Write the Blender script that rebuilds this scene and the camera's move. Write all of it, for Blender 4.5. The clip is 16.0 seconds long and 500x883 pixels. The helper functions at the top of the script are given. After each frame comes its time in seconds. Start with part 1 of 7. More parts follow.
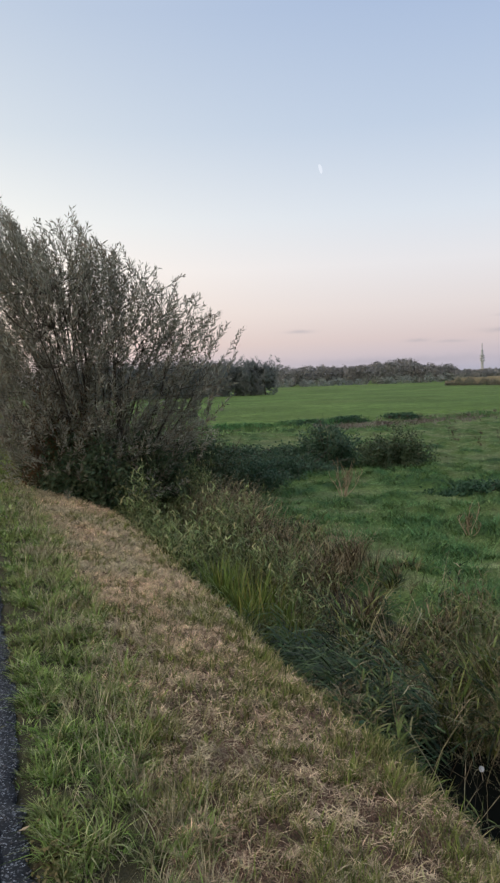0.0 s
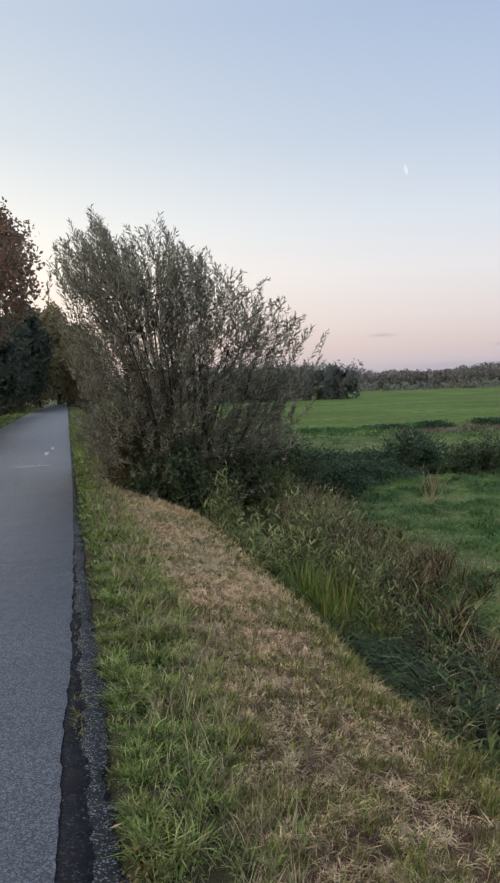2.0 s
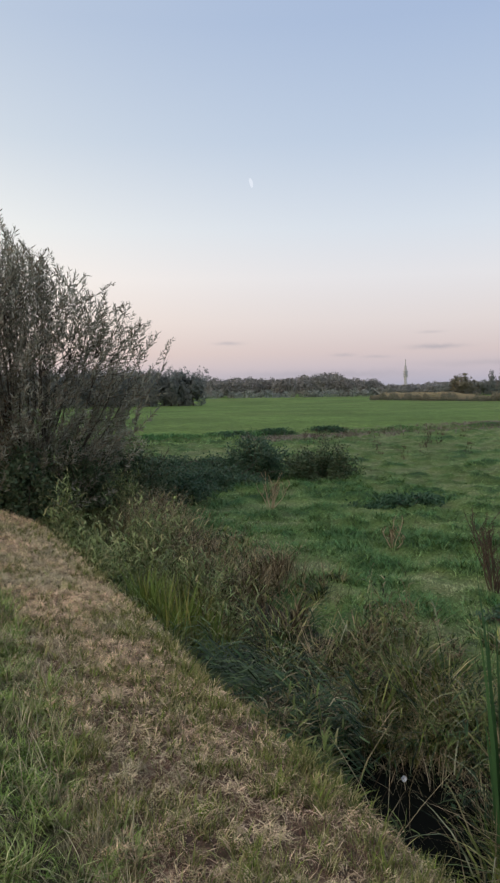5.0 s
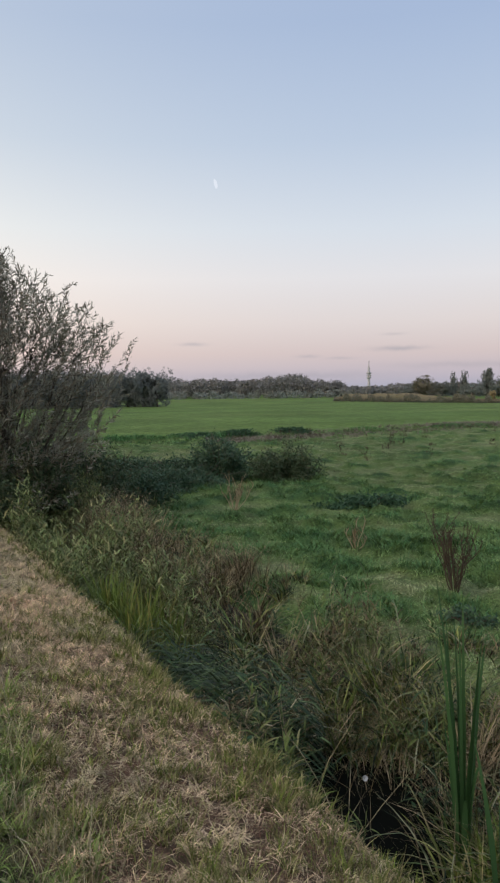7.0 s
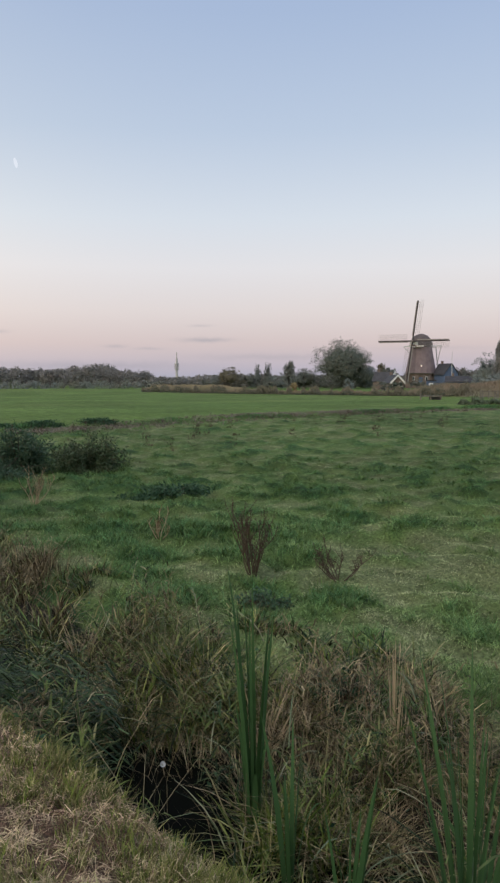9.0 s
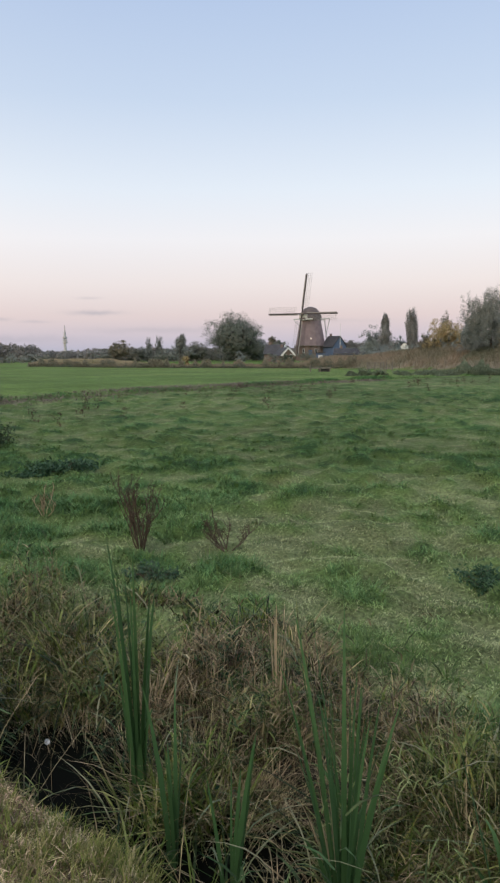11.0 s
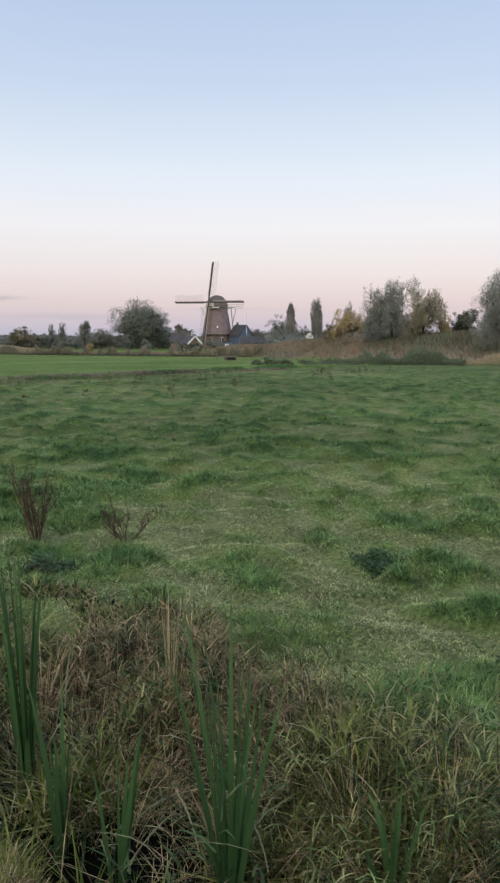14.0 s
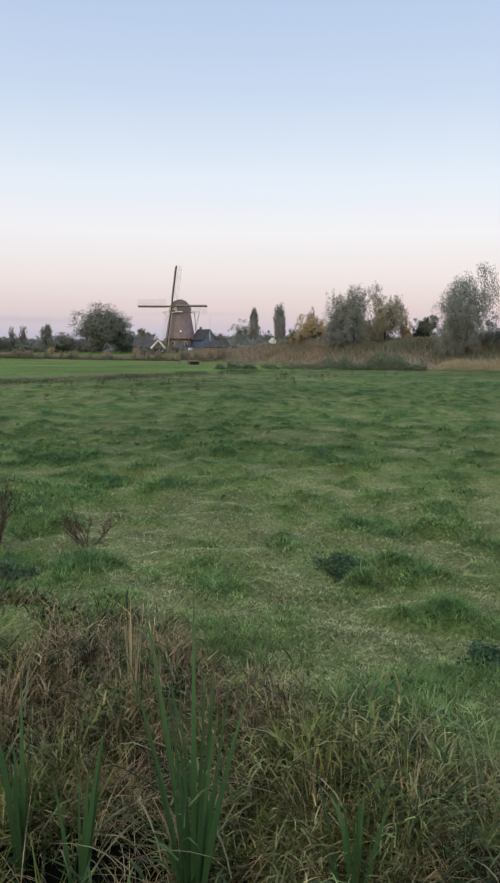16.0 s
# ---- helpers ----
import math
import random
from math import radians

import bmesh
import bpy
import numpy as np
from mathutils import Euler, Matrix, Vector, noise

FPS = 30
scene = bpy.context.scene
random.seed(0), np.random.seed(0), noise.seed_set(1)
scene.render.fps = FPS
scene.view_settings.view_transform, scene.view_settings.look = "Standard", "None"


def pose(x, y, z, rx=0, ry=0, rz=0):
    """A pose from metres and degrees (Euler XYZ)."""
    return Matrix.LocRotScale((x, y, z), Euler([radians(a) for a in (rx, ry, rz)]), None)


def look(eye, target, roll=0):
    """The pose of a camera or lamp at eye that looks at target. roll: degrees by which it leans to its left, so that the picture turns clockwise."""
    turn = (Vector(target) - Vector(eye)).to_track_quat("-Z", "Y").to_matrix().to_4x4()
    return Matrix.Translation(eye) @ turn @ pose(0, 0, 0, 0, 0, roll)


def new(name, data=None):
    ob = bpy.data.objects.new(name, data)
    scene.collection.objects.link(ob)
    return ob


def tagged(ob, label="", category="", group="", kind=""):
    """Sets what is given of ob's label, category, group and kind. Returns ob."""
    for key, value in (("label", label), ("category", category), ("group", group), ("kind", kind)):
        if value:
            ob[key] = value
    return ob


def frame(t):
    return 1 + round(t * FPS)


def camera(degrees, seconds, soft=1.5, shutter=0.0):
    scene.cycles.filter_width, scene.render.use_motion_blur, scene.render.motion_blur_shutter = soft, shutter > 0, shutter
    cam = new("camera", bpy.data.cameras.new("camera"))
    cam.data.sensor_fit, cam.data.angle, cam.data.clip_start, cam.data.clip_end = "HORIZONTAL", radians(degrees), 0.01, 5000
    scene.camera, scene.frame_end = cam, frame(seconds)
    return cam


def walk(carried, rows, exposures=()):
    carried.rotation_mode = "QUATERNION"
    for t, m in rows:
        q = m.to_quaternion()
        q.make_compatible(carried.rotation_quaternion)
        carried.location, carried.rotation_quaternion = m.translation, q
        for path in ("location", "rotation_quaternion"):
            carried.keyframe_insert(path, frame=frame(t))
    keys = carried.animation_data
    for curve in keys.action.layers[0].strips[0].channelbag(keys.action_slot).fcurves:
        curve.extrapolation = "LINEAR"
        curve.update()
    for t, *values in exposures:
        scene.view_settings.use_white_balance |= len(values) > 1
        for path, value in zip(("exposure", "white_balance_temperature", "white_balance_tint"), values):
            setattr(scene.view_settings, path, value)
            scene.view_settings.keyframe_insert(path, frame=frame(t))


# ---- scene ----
cam = camera(36.4, 16.0, soft=2.35)
PATH = [
    (0.00, (-0.000, -0.000, 1.600), (-0.000, 19.932, -0.044), -2.07),
    (0.50, (-0.021, 0.019, 1.612), (-0.747, 19.944, 0.047), -2.83),
    (1.00, (-0.047, 0.025, 1.611), (-1.205, 19.939, 0.155), -2.78),
    (1.50, (-0.046, 0.039, 1.604), (-1.713, 19.918, 0.178), -2.36),
    (2.00, (-0.048, 0.037, 1.595), (-2.169, 19.870, 0.120), -1.92),
    (2.50, (-0.019, 0.029, 1.593), (-2.491, 19.816, 0.063), -1.64),
    (3.00, (-0.006, 0.026, 1.593), (-2.483, 19.811, 0.032), -1.67),
    (3.50, (-0.030, 0.010, 1.617), (-2.373, 19.809, 0.040), -1.66),
    (4.00, (-0.021, 0.008, 1.614), (-1.271, 19.911, 0.105), -1.44),
    (4.50, (-0.016, 0.011, 1.612), (0.811, 19.941, 0.154), -0.93),
    (4.70, (-0.022, 0.010, 1.607), (1.503, 19.902, 0.193), -0.88),
    (7.00, (-0.001, 0.018, 1.610), (2.841, 19.767, 0.226), -0.66),
    (7.50, (0.040, 0.002, 1.615), (5.106, 19.292, 0.130), -0.23),
    (8.00, (0.070, -0.000, 1.615), (6.653, 18.821, 0.060), -0.03),
    (8.50, (0.069, -0.010, 1.614), (6.988, 18.689, 0.039), 0.01),
    (9.00, (0.078, -0.032, 1.613), (7.729, 18.372, -0.042), -0.01),
    (9.50, (0.113, -0.049, 1.603), (9.022, 17.767, -0.186), 0.14),
    (10.00, (0.140, -0.055, 1.597), (9.667, 17.412, -0.436), 0.09),
    (12.50, (0.219, -0.089, 1.581), (10.896, 16.620, -1.024), -0.59),
    (13.00, (0.253, -0.090, 1.578), (11.252, 16.397, -1.102), -0.24),
    (13.50, (0.257, -0.111, 1.578), (11.898, 15.929, -1.104), 0.10),
    (14.00, (0.254, -0.116, 1.578), (12.354, 15.585, -1.081), 0.21),
    (14.50, (0.258, -0.098, 1.576), (12.603, 15.415, -1.058), 0.38),
    (15.00, (0.248, -0.104, 1.580), (12.792, 15.258, -1.000), 0.50),
    (15.50, (0.254, -0.106, 1.577), (12.926, 15.149, -1.007), 0.62),
    (16.00, (0.258, -0.114, 1.578), (13.117, 14.993, -0.957), 0.56),
]
walk(cam, [(t, look(eye, target, roll)) for t, eye, target, roll in PATH],
     exposures=[(0, -0.09), (4.5, -0.12), (7, -0.15), (9, -0.15), (9.5, 0.02), (10, 0.06), (12.5, 0.06), (16, 0.06)])

# ---- sky and light ----
world = bpy.data.worlds.new("dusk_sky")
scene.world = world
world.use_nodes = True


def sky_nodes():
    nt = world.node_tree
    nt.nodes.clear()
    n, link = nt.nodes.new, nt.links.new
    out, bg = n("ShaderNodeOutputWorld"), n("ShaderNodeBackground")
    geo, sep = n("ShaderNodeTexCoord"), n("ShaderNodeSeparateXYZ")
    link(geo.outputs["Generated"], sep.inputs[0])
    # twilight colours by height over the horizon
    ramp = n("ShaderNodeValToRGB")
    stops = [(0.0, (0.45, 0.46, 0.57)), (0.016, (0.55, 0.52, 0.61)), (0.045, (0.67, 0.585, 0.62)), (0.085, (0.76, 0.70, 0.73)),
             (0.14, (0.80, 0.79, 0.845)), (0.20, (0.71, 0.77, 0.87)), (0.30, (0.53, 0.63, 0.80)), (0.42, (0.41, 0.52, 0.74)), (1.0, (0.37, 0.47, 0.69))]
    els = ramp.color_ramp.elements
    while len(els) < len(stops):
        els.new(0.5)
    for e, (p, c) in zip(els, stops):
        e.position, e.color = p, (*c, 1)
    link(sep.outputs["Z"], ramp.inputs[0])
    # warmer and brighter towards the sunset
    dot = n("ShaderNodeVectorMath")
    dot.operation = "DOT_PRODUCT"
    dot.inputs[1].default_value = SUNSET
    link(geo.outputs["Generated"], dot.inputs[0])
    glow = n("ShaderNodeMapRange")
    glow.inputs[1].default_value, glow.inputs[2].default_value = -0.62, 1.0
    glow.interpolation_type = "SMOOTHSTEP"
    glow.inputs[3].default_value, glow.inputs[4].default_value = 0.0, 1.0
    link(dot.outputs["Value"], glow.inputs[0])
    warm = n("ShaderNodeMix")
    warm.data_type, warm.blend_type = "RGBA", "MULTIPLY"
    warm.inputs[7].default_value = (2.0, 1.68, 1.2, 1)
    link(glow.outputs[0], warm.inputs[0])
    link(ramp.outputs[0], warm.inputs[6])
    # low bars of grey cloud just over the horizon: (azimuth, height, half length, half depth) in degrees
    def calc(op, x, y=None, z=None):
        m = n("ShaderNodeMath")
        m.operation = op
        for i, val in enumerate((x, y, z)):
            if val is not None:
                if isinstance(val, (int, float)):
                    m.inputs[i].default_value = val
                else:
                    link(val, m.inputs[i])
        return m.outputs[0]

    turn = calc("MULTIPLY", calc("ARCTAN2", sep.outputs["X"], sep.outputs["Y"]), 57.2958)
    lift = calc("MULTIPLY", calc("ARCSINE", sep.outputs["Z"]), 57.2958)
    fray = n("ShaderNodeTexNoise")
    fray.inputs["Scale"].default_value, fray.inputs["Detail"].default_value = 70.0, 3.0
    link(geo.outputs["Generated"], fray.inputs[0])
    ragged = calc("MULTIPLY_ADD", fray.outputs[0], 1.6, -0.8)
    total = None
    for az, el, wide, deep, strength in ((4.0, 3.35, 0.9, 0.13, 0.5), (12.6, 2.35, 0.8, 0.12, 0.45), (15.0, 2.2, 1.0, 0.10, 0.4), (19.3, 2.85, 1.7, 0.17, 0.75), (18.9, 3.9, 0.8, 0.10, 0.35),
                                         (11.0, 0.95, 7.0, 0.30, 0.55), (24.0, 1.6, 5.0, 0.22, 0.4), (-3.0, 1.2, 6.0, 0.2, 0.35), (36.0, 2.2, 4.0, 0.15, 0.2)):
        a = calc("POWER", calc("ABSOLUTE", calc("DIVIDE", calc("SUBTRACT", turn, az), wide)), 2.0)
        b = calc("POWER", calc("ABSOLUTE", calc("ADD", calc("DIVIDE", calc("SUBTRACT", lift, el), deep), ragged)), 2.0)
        bar = calc("MULTIPLY", calc("EXPONENT", calc("MULTIPLY", calc("ADD", a, b), -1.0)), strength)
        total = bar if total is None else calc("MAXIMUM", total, bar)
    cloudy = n("ShaderNodeMix")
    cloudy.data_type = "RGBA"
    cloudy.inputs[7].default_value = (0.42, 0.42, 0.50, 1)
    link(total, cloudy.inputs[0])
    link(warm.outputs[2], cloudy.inputs[6])
    # the scattering of a sun at the horizon
    sky = n("ShaderNodeTexSky")
    sky.sky_type, sky.sun_disc = "NISHITA", False
    sky.sun_elevation, sky.sun_rotation = radians(1.5), radians(-105)
    weak = n("ShaderNodeVectorMath")
    weak.operation = "SCALE"
    weak.inputs["Scale"].default_value = 0.05
    link(sky.outputs[0], weak.inputs[0])
    both = n("ShaderNodeMix")
    both.data_type, both.blend_type = "RGBA", "ADD"
    both.inputs[0].default_value = 1.0
    link(cloudy.outputs[2], both.inputs[6])
    link(weak.outputs[0], both.inputs[7])
    link(both.outputs[2], bg.inputs[0])
    bg.inputs[1].default_value = 0.98
    link(bg.outputs[0], out.inputs[0])


SUNSET = (-0.966, -0.259, 0.02)
sky_nodes()
sun = new("sun", bpy.data.lights.new("sun", "SUN"))
sun.data.energy, sun.data.angle, sun.data.color = 1.12, radians(40), (1.0, 0.88, 0.74)
sun.matrix_world = look((-84.0, -46.0, 104.0), (0, 0, 0))


# ---- materials ----
def shader(name):
    m = bpy.data.materials.new(name)
    m.use_nodes = True
    nt = m.node_tree
    return m, nt.nodes.new, nt.links.new, nt.nodes["Principled BSDF"], nt


def ramp_of(n, colours):
    r = n("ShaderNodeValToRGB")
    els = r.color_ramp.elements
    while len(els) < len(colours):
        els.new(0.5)
    for i, (e, c) in enumerate(zip(els, colours)):
        e.position, e.color = i / (len(colours) - 1), (*c, 1)
    return r


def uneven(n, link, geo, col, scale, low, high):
    """Lighter and darker patches put into the colour, standing in for shaded gaps between blades."""
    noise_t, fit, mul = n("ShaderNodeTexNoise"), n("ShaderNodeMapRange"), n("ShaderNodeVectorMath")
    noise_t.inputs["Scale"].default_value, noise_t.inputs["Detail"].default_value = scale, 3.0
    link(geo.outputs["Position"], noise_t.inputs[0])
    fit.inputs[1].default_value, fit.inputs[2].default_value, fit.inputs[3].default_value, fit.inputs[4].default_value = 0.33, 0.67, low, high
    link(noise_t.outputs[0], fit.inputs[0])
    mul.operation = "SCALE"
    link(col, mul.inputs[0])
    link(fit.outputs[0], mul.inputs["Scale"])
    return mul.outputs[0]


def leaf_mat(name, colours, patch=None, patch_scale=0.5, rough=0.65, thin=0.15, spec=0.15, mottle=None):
    """Leaves or blades: each island takes its own colour, patches lean to a second one; mottle: size (1/m) and range of
    painted light and dark patches.
    """
    m, n, link, p, nt = shader(name)
    geo = n("ShaderNodeNewGeometry")
    r = ramp_of(n, colours)
    link(geo.outputs["Random Per Island"], r.inputs[0])
    col = r.outputs[0]
    if patch:
        noise_t = n("ShaderNodeTexNoise")
        noise_t.inputs["Scale"].default_value, noise_t.inputs["Detail"].default_value = patch_scale, 4.0
        link(geo.outputs["Position"], noise_t.inputs[0])
        rng = n("ShaderNodeMapRange")
        rng.inputs[1].default_value, rng.inputs[2].default_value = 0.42, 0.62
        link(noise_t.outputs[0], rng.inputs[0])
        mix = n("ShaderNodeMix")
        mix.data_type = "RGBA"
        mix.inputs[7].default_value = (*patch, 1)
        soft = n("ShaderNodeMath")
        soft.operation = "MULTIPLY"
        soft.inputs[1].default_value = 0.7
        link(rng.outputs[0], soft.inputs[0])
        link(soft.outputs[0], mix.inputs[0])
        link(col, mix.inputs[6])
        col = mix.outputs[2]
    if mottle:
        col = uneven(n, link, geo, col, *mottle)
    link(col, p.inputs["Base Color"])
    p.inputs["Roughness"].default_value = rough
    p.inputs["Specular IOR Level"].default_value = spec
    if thin:
        tr, mx = n("ShaderNodeBsdfTranslucent"), n("ShaderNodeMixShader")
        mx.inputs[0].default_value = thin
        link(col, tr.inputs[0])
        link(p.outputs[0], mx.inputs[1])
        link(tr.outputs[0], mx.inputs[2])
        link(mx.outputs[0], nt.nodes["Material Output"].inputs[0])
    return m


def lush_mat(name, dry, green, deep, rough=0.6, thin=0.25):
    """Grass whose colour follows the mesh's own 'lush' attribute: grazed straw, green, rank dark green."""
    m, n, link, p, nt = shader(name)
    at = n("ShaderNodeAttribute")
    at.attribute_name = "lush"
    geo = n("ShaderNodeNewGeometry")
    spread = n("ShaderNodeMath")
    spread.operation = "MULTIPLY_ADD"
    spread.inputs[1].default_value = 0.22
    link(geo.outputs["Random Per Island"], spread.inputs[0])
    shift = n("ShaderNodeMath")
    shift.operation = "SUBTRACT"
    shift.inputs[1].default_value = 0.11
    link(at.outputs["Fac"], shift.inputs[0])
    link(shift.outputs[0], spread.inputs[2])
    r = ramp_of(n, [dry, green, deep])
    link(spread.outputs[0], r.inputs[0])
    p.inputs["Roughness"].default_value = rough
    p.inputs["Specular IOR Level"].default_value = 0.12
    if not thin:
        # sod: grain and streaks between the blades
        fine, wide = n("ShaderNodeTexNoise"), n("ShaderNodeTexNoise")
        fine.inputs["Scale"].default_value, fine.inputs["Detail"].default_value = 26.0, 4.0
        wide.inputs["Scale"].default_value, wide.inputs["Detail"].default_value = 1.3, 5.0
        link(geo.outputs["Position"], fine.inputs[0])
        link(geo.outputs["Position"], wide.inputs[0])
        f1, f2 = n("ShaderNodeMapRange"), n("ShaderNodeMapRange")
        f1.inputs[1].default_value, f1.inputs[2].default_value, f1.inputs[3].default_value, f1.inputs[4].default_value = 0.3, 0.7, 0.45, 1.5
        f2.inputs[1].default_value, f2.inputs[2].default_value, f2.inputs[3].default_value, f2.inputs[4].default_value = 0.3, 0.7, 0.7, 1.3
        link(fine.outputs[0], f1.inputs[0])
        link(wide.outputs[0], f2.inputs[0])
        broad, f3, part_a = n("ShaderNodeTexNoise"), n("ShaderNodeMapRange"), n("ShaderNodeMath")
        broad.inputs["Scale"].default_value, broad.inputs["Detail"].default_value = 0.09, 4.0
        link(geo.outputs["Position"], broad.inputs[0])
        f3.inputs[1].default_value, f3.inputs[2].default_value, f3.inputs[3].default_value, f3.inputs[4].default_value = 0.35, 0.65, 0.82, 1.22
        link(broad.outputs[0], f3.inputs[0])
        part_a.operation = "MULTIPLY"
        link(f1.outputs[0], part_a.inputs[0])
        link(f3.outputs[0], part_a.inputs[1])
        both = n("ShaderNodeMath")
        both.operation = "MULTIPLY"
        link(part_a.outputs[0], both.inputs[0])
        link(f2.outputs[0], both.inputs[1])
        mul = n("ShaderNodeVectorMath")
        mul.operation = "SCALE"
        link(r.outputs[0], mul.inputs[0])
        link(both.outputs[0], mul.inputs["Scale"])
        link(mul.outputs[0], p.inputs["Base Color"])
        bp = n("ShaderNodeBump")
        bp.inputs["Strength"].default_value, bp.inputs["Distance"].default_value = 0.8, 0.04
        link(fine.outputs[0], bp.inputs["Height"])
        link(bp.outputs[0], p.inputs["Normal"])
    else:
        # light and dark patches in the blade colour imitate shade within the sward
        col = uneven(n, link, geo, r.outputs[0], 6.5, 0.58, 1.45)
        link(col, p.inputs["Base Color"])
    if thin:
        tr, mx = n("ShaderNodeBsdfTranslucent"), n("ShaderNodeMixShader")
        mx.inputs[0].default_value = thin
        link(col, tr.inputs[0])
        link(p.outputs[0], mx.inputs[1])
        link(tr.outputs[0], mx.inputs[2])
        link(mx.outputs[0], nt.nodes["Material Output"].inputs[0])
    return m


def rough_mat(name, colours, scale=4.0, fine=60.0, rough=0.85, bump=0.3, dist=0.01, spec=0.3, metal=0.0):
    """A solid surface with stains at one scale and grain at another."""
    m, n, link, p, nt = shader(name)
    tc = n("ShaderNodeNewGeometry")
    a, b = n("ShaderNodeTexNoise"), n("ShaderNodeTexNoise")
    a.inputs["Scale"].default_value, a.inputs["Detail"].default_value = scale, 5.0
    b.inputs["Scale"].default_value, b.inputs["Detail"].default_value = fine, 3.0
    link(tc.outputs["Position"], a.inputs[0])
    link(tc.outputs["Position"], b.inputs[0])
    add = n("ShaderNodeMath")
    add.operation = "MULTIPLY_ADD"
    add.inputs[1].default_value = 0.45
    link(b.outputs[0], add.inputs[0])
    half = n("ShaderNodeMath")
    half.operation = "MULTIPLY_ADD"
    half.inputs[1].default_value, half.inputs[2].default_value = 1.5, -0.47
    link(a.outputs[0], half.inputs[0])
    link(half.outputs[0], add.inputs[2])
    r = ramp_of(n, colours)
    link(add.outputs[0], r.inputs[0])
    link(r.outputs[0], p.inputs["Base Color"])
    p.inputs["Roughness"].default_value = rough
    p.inputs["Specular IOR Level"].default_value = spec
    p.inputs["Metallic"].default_value = metal
    bp = n("ShaderNodeBump")
    bp.inputs["Strength"].default_value, bp.inputs["Distance"].default_value = bump, dist
    link(b.outputs[0], bp.inputs["Height"])
    link(bp.outputs[0], p.inputs["Normal"])
    return m


def asphalt_mat(name, base, stone, speck, scale=220.0, rough=0.8, spec=0.35):
    """Worn asphalt: pale stones in a dark binder, with long stains."""
    m, n, link, p, nt = shader(name)
    g = n("ShaderNodeNewGeometry")
    v = n("ShaderNodeTexVoronoi")
    v.inputs["Scale"].default_value = scale
    link(g.outputs["Position"], v.inputs[0])
    rng = n("ShaderNodeMapRange")
    rng.inputs[1].default_value, rng.inputs[2].default_value = 1.0 - speck, 1.0
    sepc = n("ShaderNodeSeparateColor")
    link(v.outputs["Color"], sepc.inputs[0])
    link(sepc.outputs[0], rng.inputs[0])
    mix = n("ShaderNodeMix")
    mix.data_type = "RGBA"
    mix.inputs[6].default_value, mix.inputs[7].default_value = (*base, 1), (*stone, 1)
    link(rng.outputs[0], mix.inputs[0])
    st = n("ShaderNodeTexNoise")
    st.inputs["Scale"].default_value, st.inputs["Detail"].default_value = 0.8, 6.0
    link(g.outputs["Position"], st.inputs[0])
    r2 = n("ShaderNodeMapRange")
    r2.inputs[1].default_value, r2.inputs[2].default_value, r2.inputs[3].default_value, r2.inputs[4].default_value = 0.3, 0.7, 0.88, 1.12
    link(st.outputs[0], r2.inputs[0])
    mul = n("ShaderNodeVectorMath")
    mul.operation = "SCALE"
    link(mix.outputs[2], mul.inputs[0])
    link(r2.outputs[0], mul.inputs["Scale"])
    link(mul.outputs[0], p.inputs["Base Color"])
    p.inputs["Roughness"].default_value = rough
    p.inputs["Specular IOR Level"].default_value = spec
    bp = n("ShaderNodeBump")
    bp.inputs["Strength"].default_value, bp.inputs["Distance"].default_value = 0.6, 0.004
    link(v.outputs["Distance"], bp.inputs["Height"])
    link(bp.outputs[0], p.inputs["Normal"])
    return m


def plain_mat(name, c, rough=0.6, spec=0.4, emit=0.0):
    m, n, link, p, nt = shader(name)
    p.inputs["Base Color"].default_value = (*c, 1)
    p.inputs["Roughness"].default_value = rough
    p.inputs["Specular IOR Level"].default_value = spec
    if emit:
        p.inputs["Emission Color"].default_value, p.inputs["Emission Strength"].default_value = (*c, 1), emit
    return m


DIKE_SOD = rough_mat("dike_sod", [(0.13, 0.115, 0.08), (0.20, 0.165, 0.125), (0.27, 0.22, 0.175)], 0.4, 5.0, 0.95, 0.6, 0.1)
MEADOW = lush_mat("meadow_sod", (0.165, 0.19, 0.065), (0.108, 0.17, 0.042), (0.075, 0.135, 0.034), 0.9, 0.0)
GROUND = lush_mat("pasture_sod", (0.14, 0.165, 0.072), (0.085, 0.13, 0.04), (0.03, 0.07, 0.024), 0.9, 0.0)
FIELD_GRASS = lush_mat("pasture_grass", (0.385, 0.40, 0.225), (0.25, 0.35, 0.135), (0.078, 0.185, 0.07), 0.65, 0.12)
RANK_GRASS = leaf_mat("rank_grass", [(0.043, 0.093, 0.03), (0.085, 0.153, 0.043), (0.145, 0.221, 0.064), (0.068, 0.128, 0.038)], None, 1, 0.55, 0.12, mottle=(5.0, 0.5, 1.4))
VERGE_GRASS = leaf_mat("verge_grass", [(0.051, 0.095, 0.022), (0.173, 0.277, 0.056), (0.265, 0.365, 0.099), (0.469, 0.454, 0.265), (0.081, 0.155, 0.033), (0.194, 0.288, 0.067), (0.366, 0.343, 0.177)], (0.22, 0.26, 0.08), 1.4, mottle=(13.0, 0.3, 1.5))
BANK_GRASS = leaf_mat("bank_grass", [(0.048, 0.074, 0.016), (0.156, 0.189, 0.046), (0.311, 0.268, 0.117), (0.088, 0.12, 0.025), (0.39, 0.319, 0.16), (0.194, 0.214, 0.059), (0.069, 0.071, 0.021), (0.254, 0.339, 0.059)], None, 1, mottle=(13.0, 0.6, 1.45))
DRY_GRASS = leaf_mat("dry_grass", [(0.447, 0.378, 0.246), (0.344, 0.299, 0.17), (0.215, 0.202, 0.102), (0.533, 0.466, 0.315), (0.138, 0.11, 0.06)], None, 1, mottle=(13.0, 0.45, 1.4))
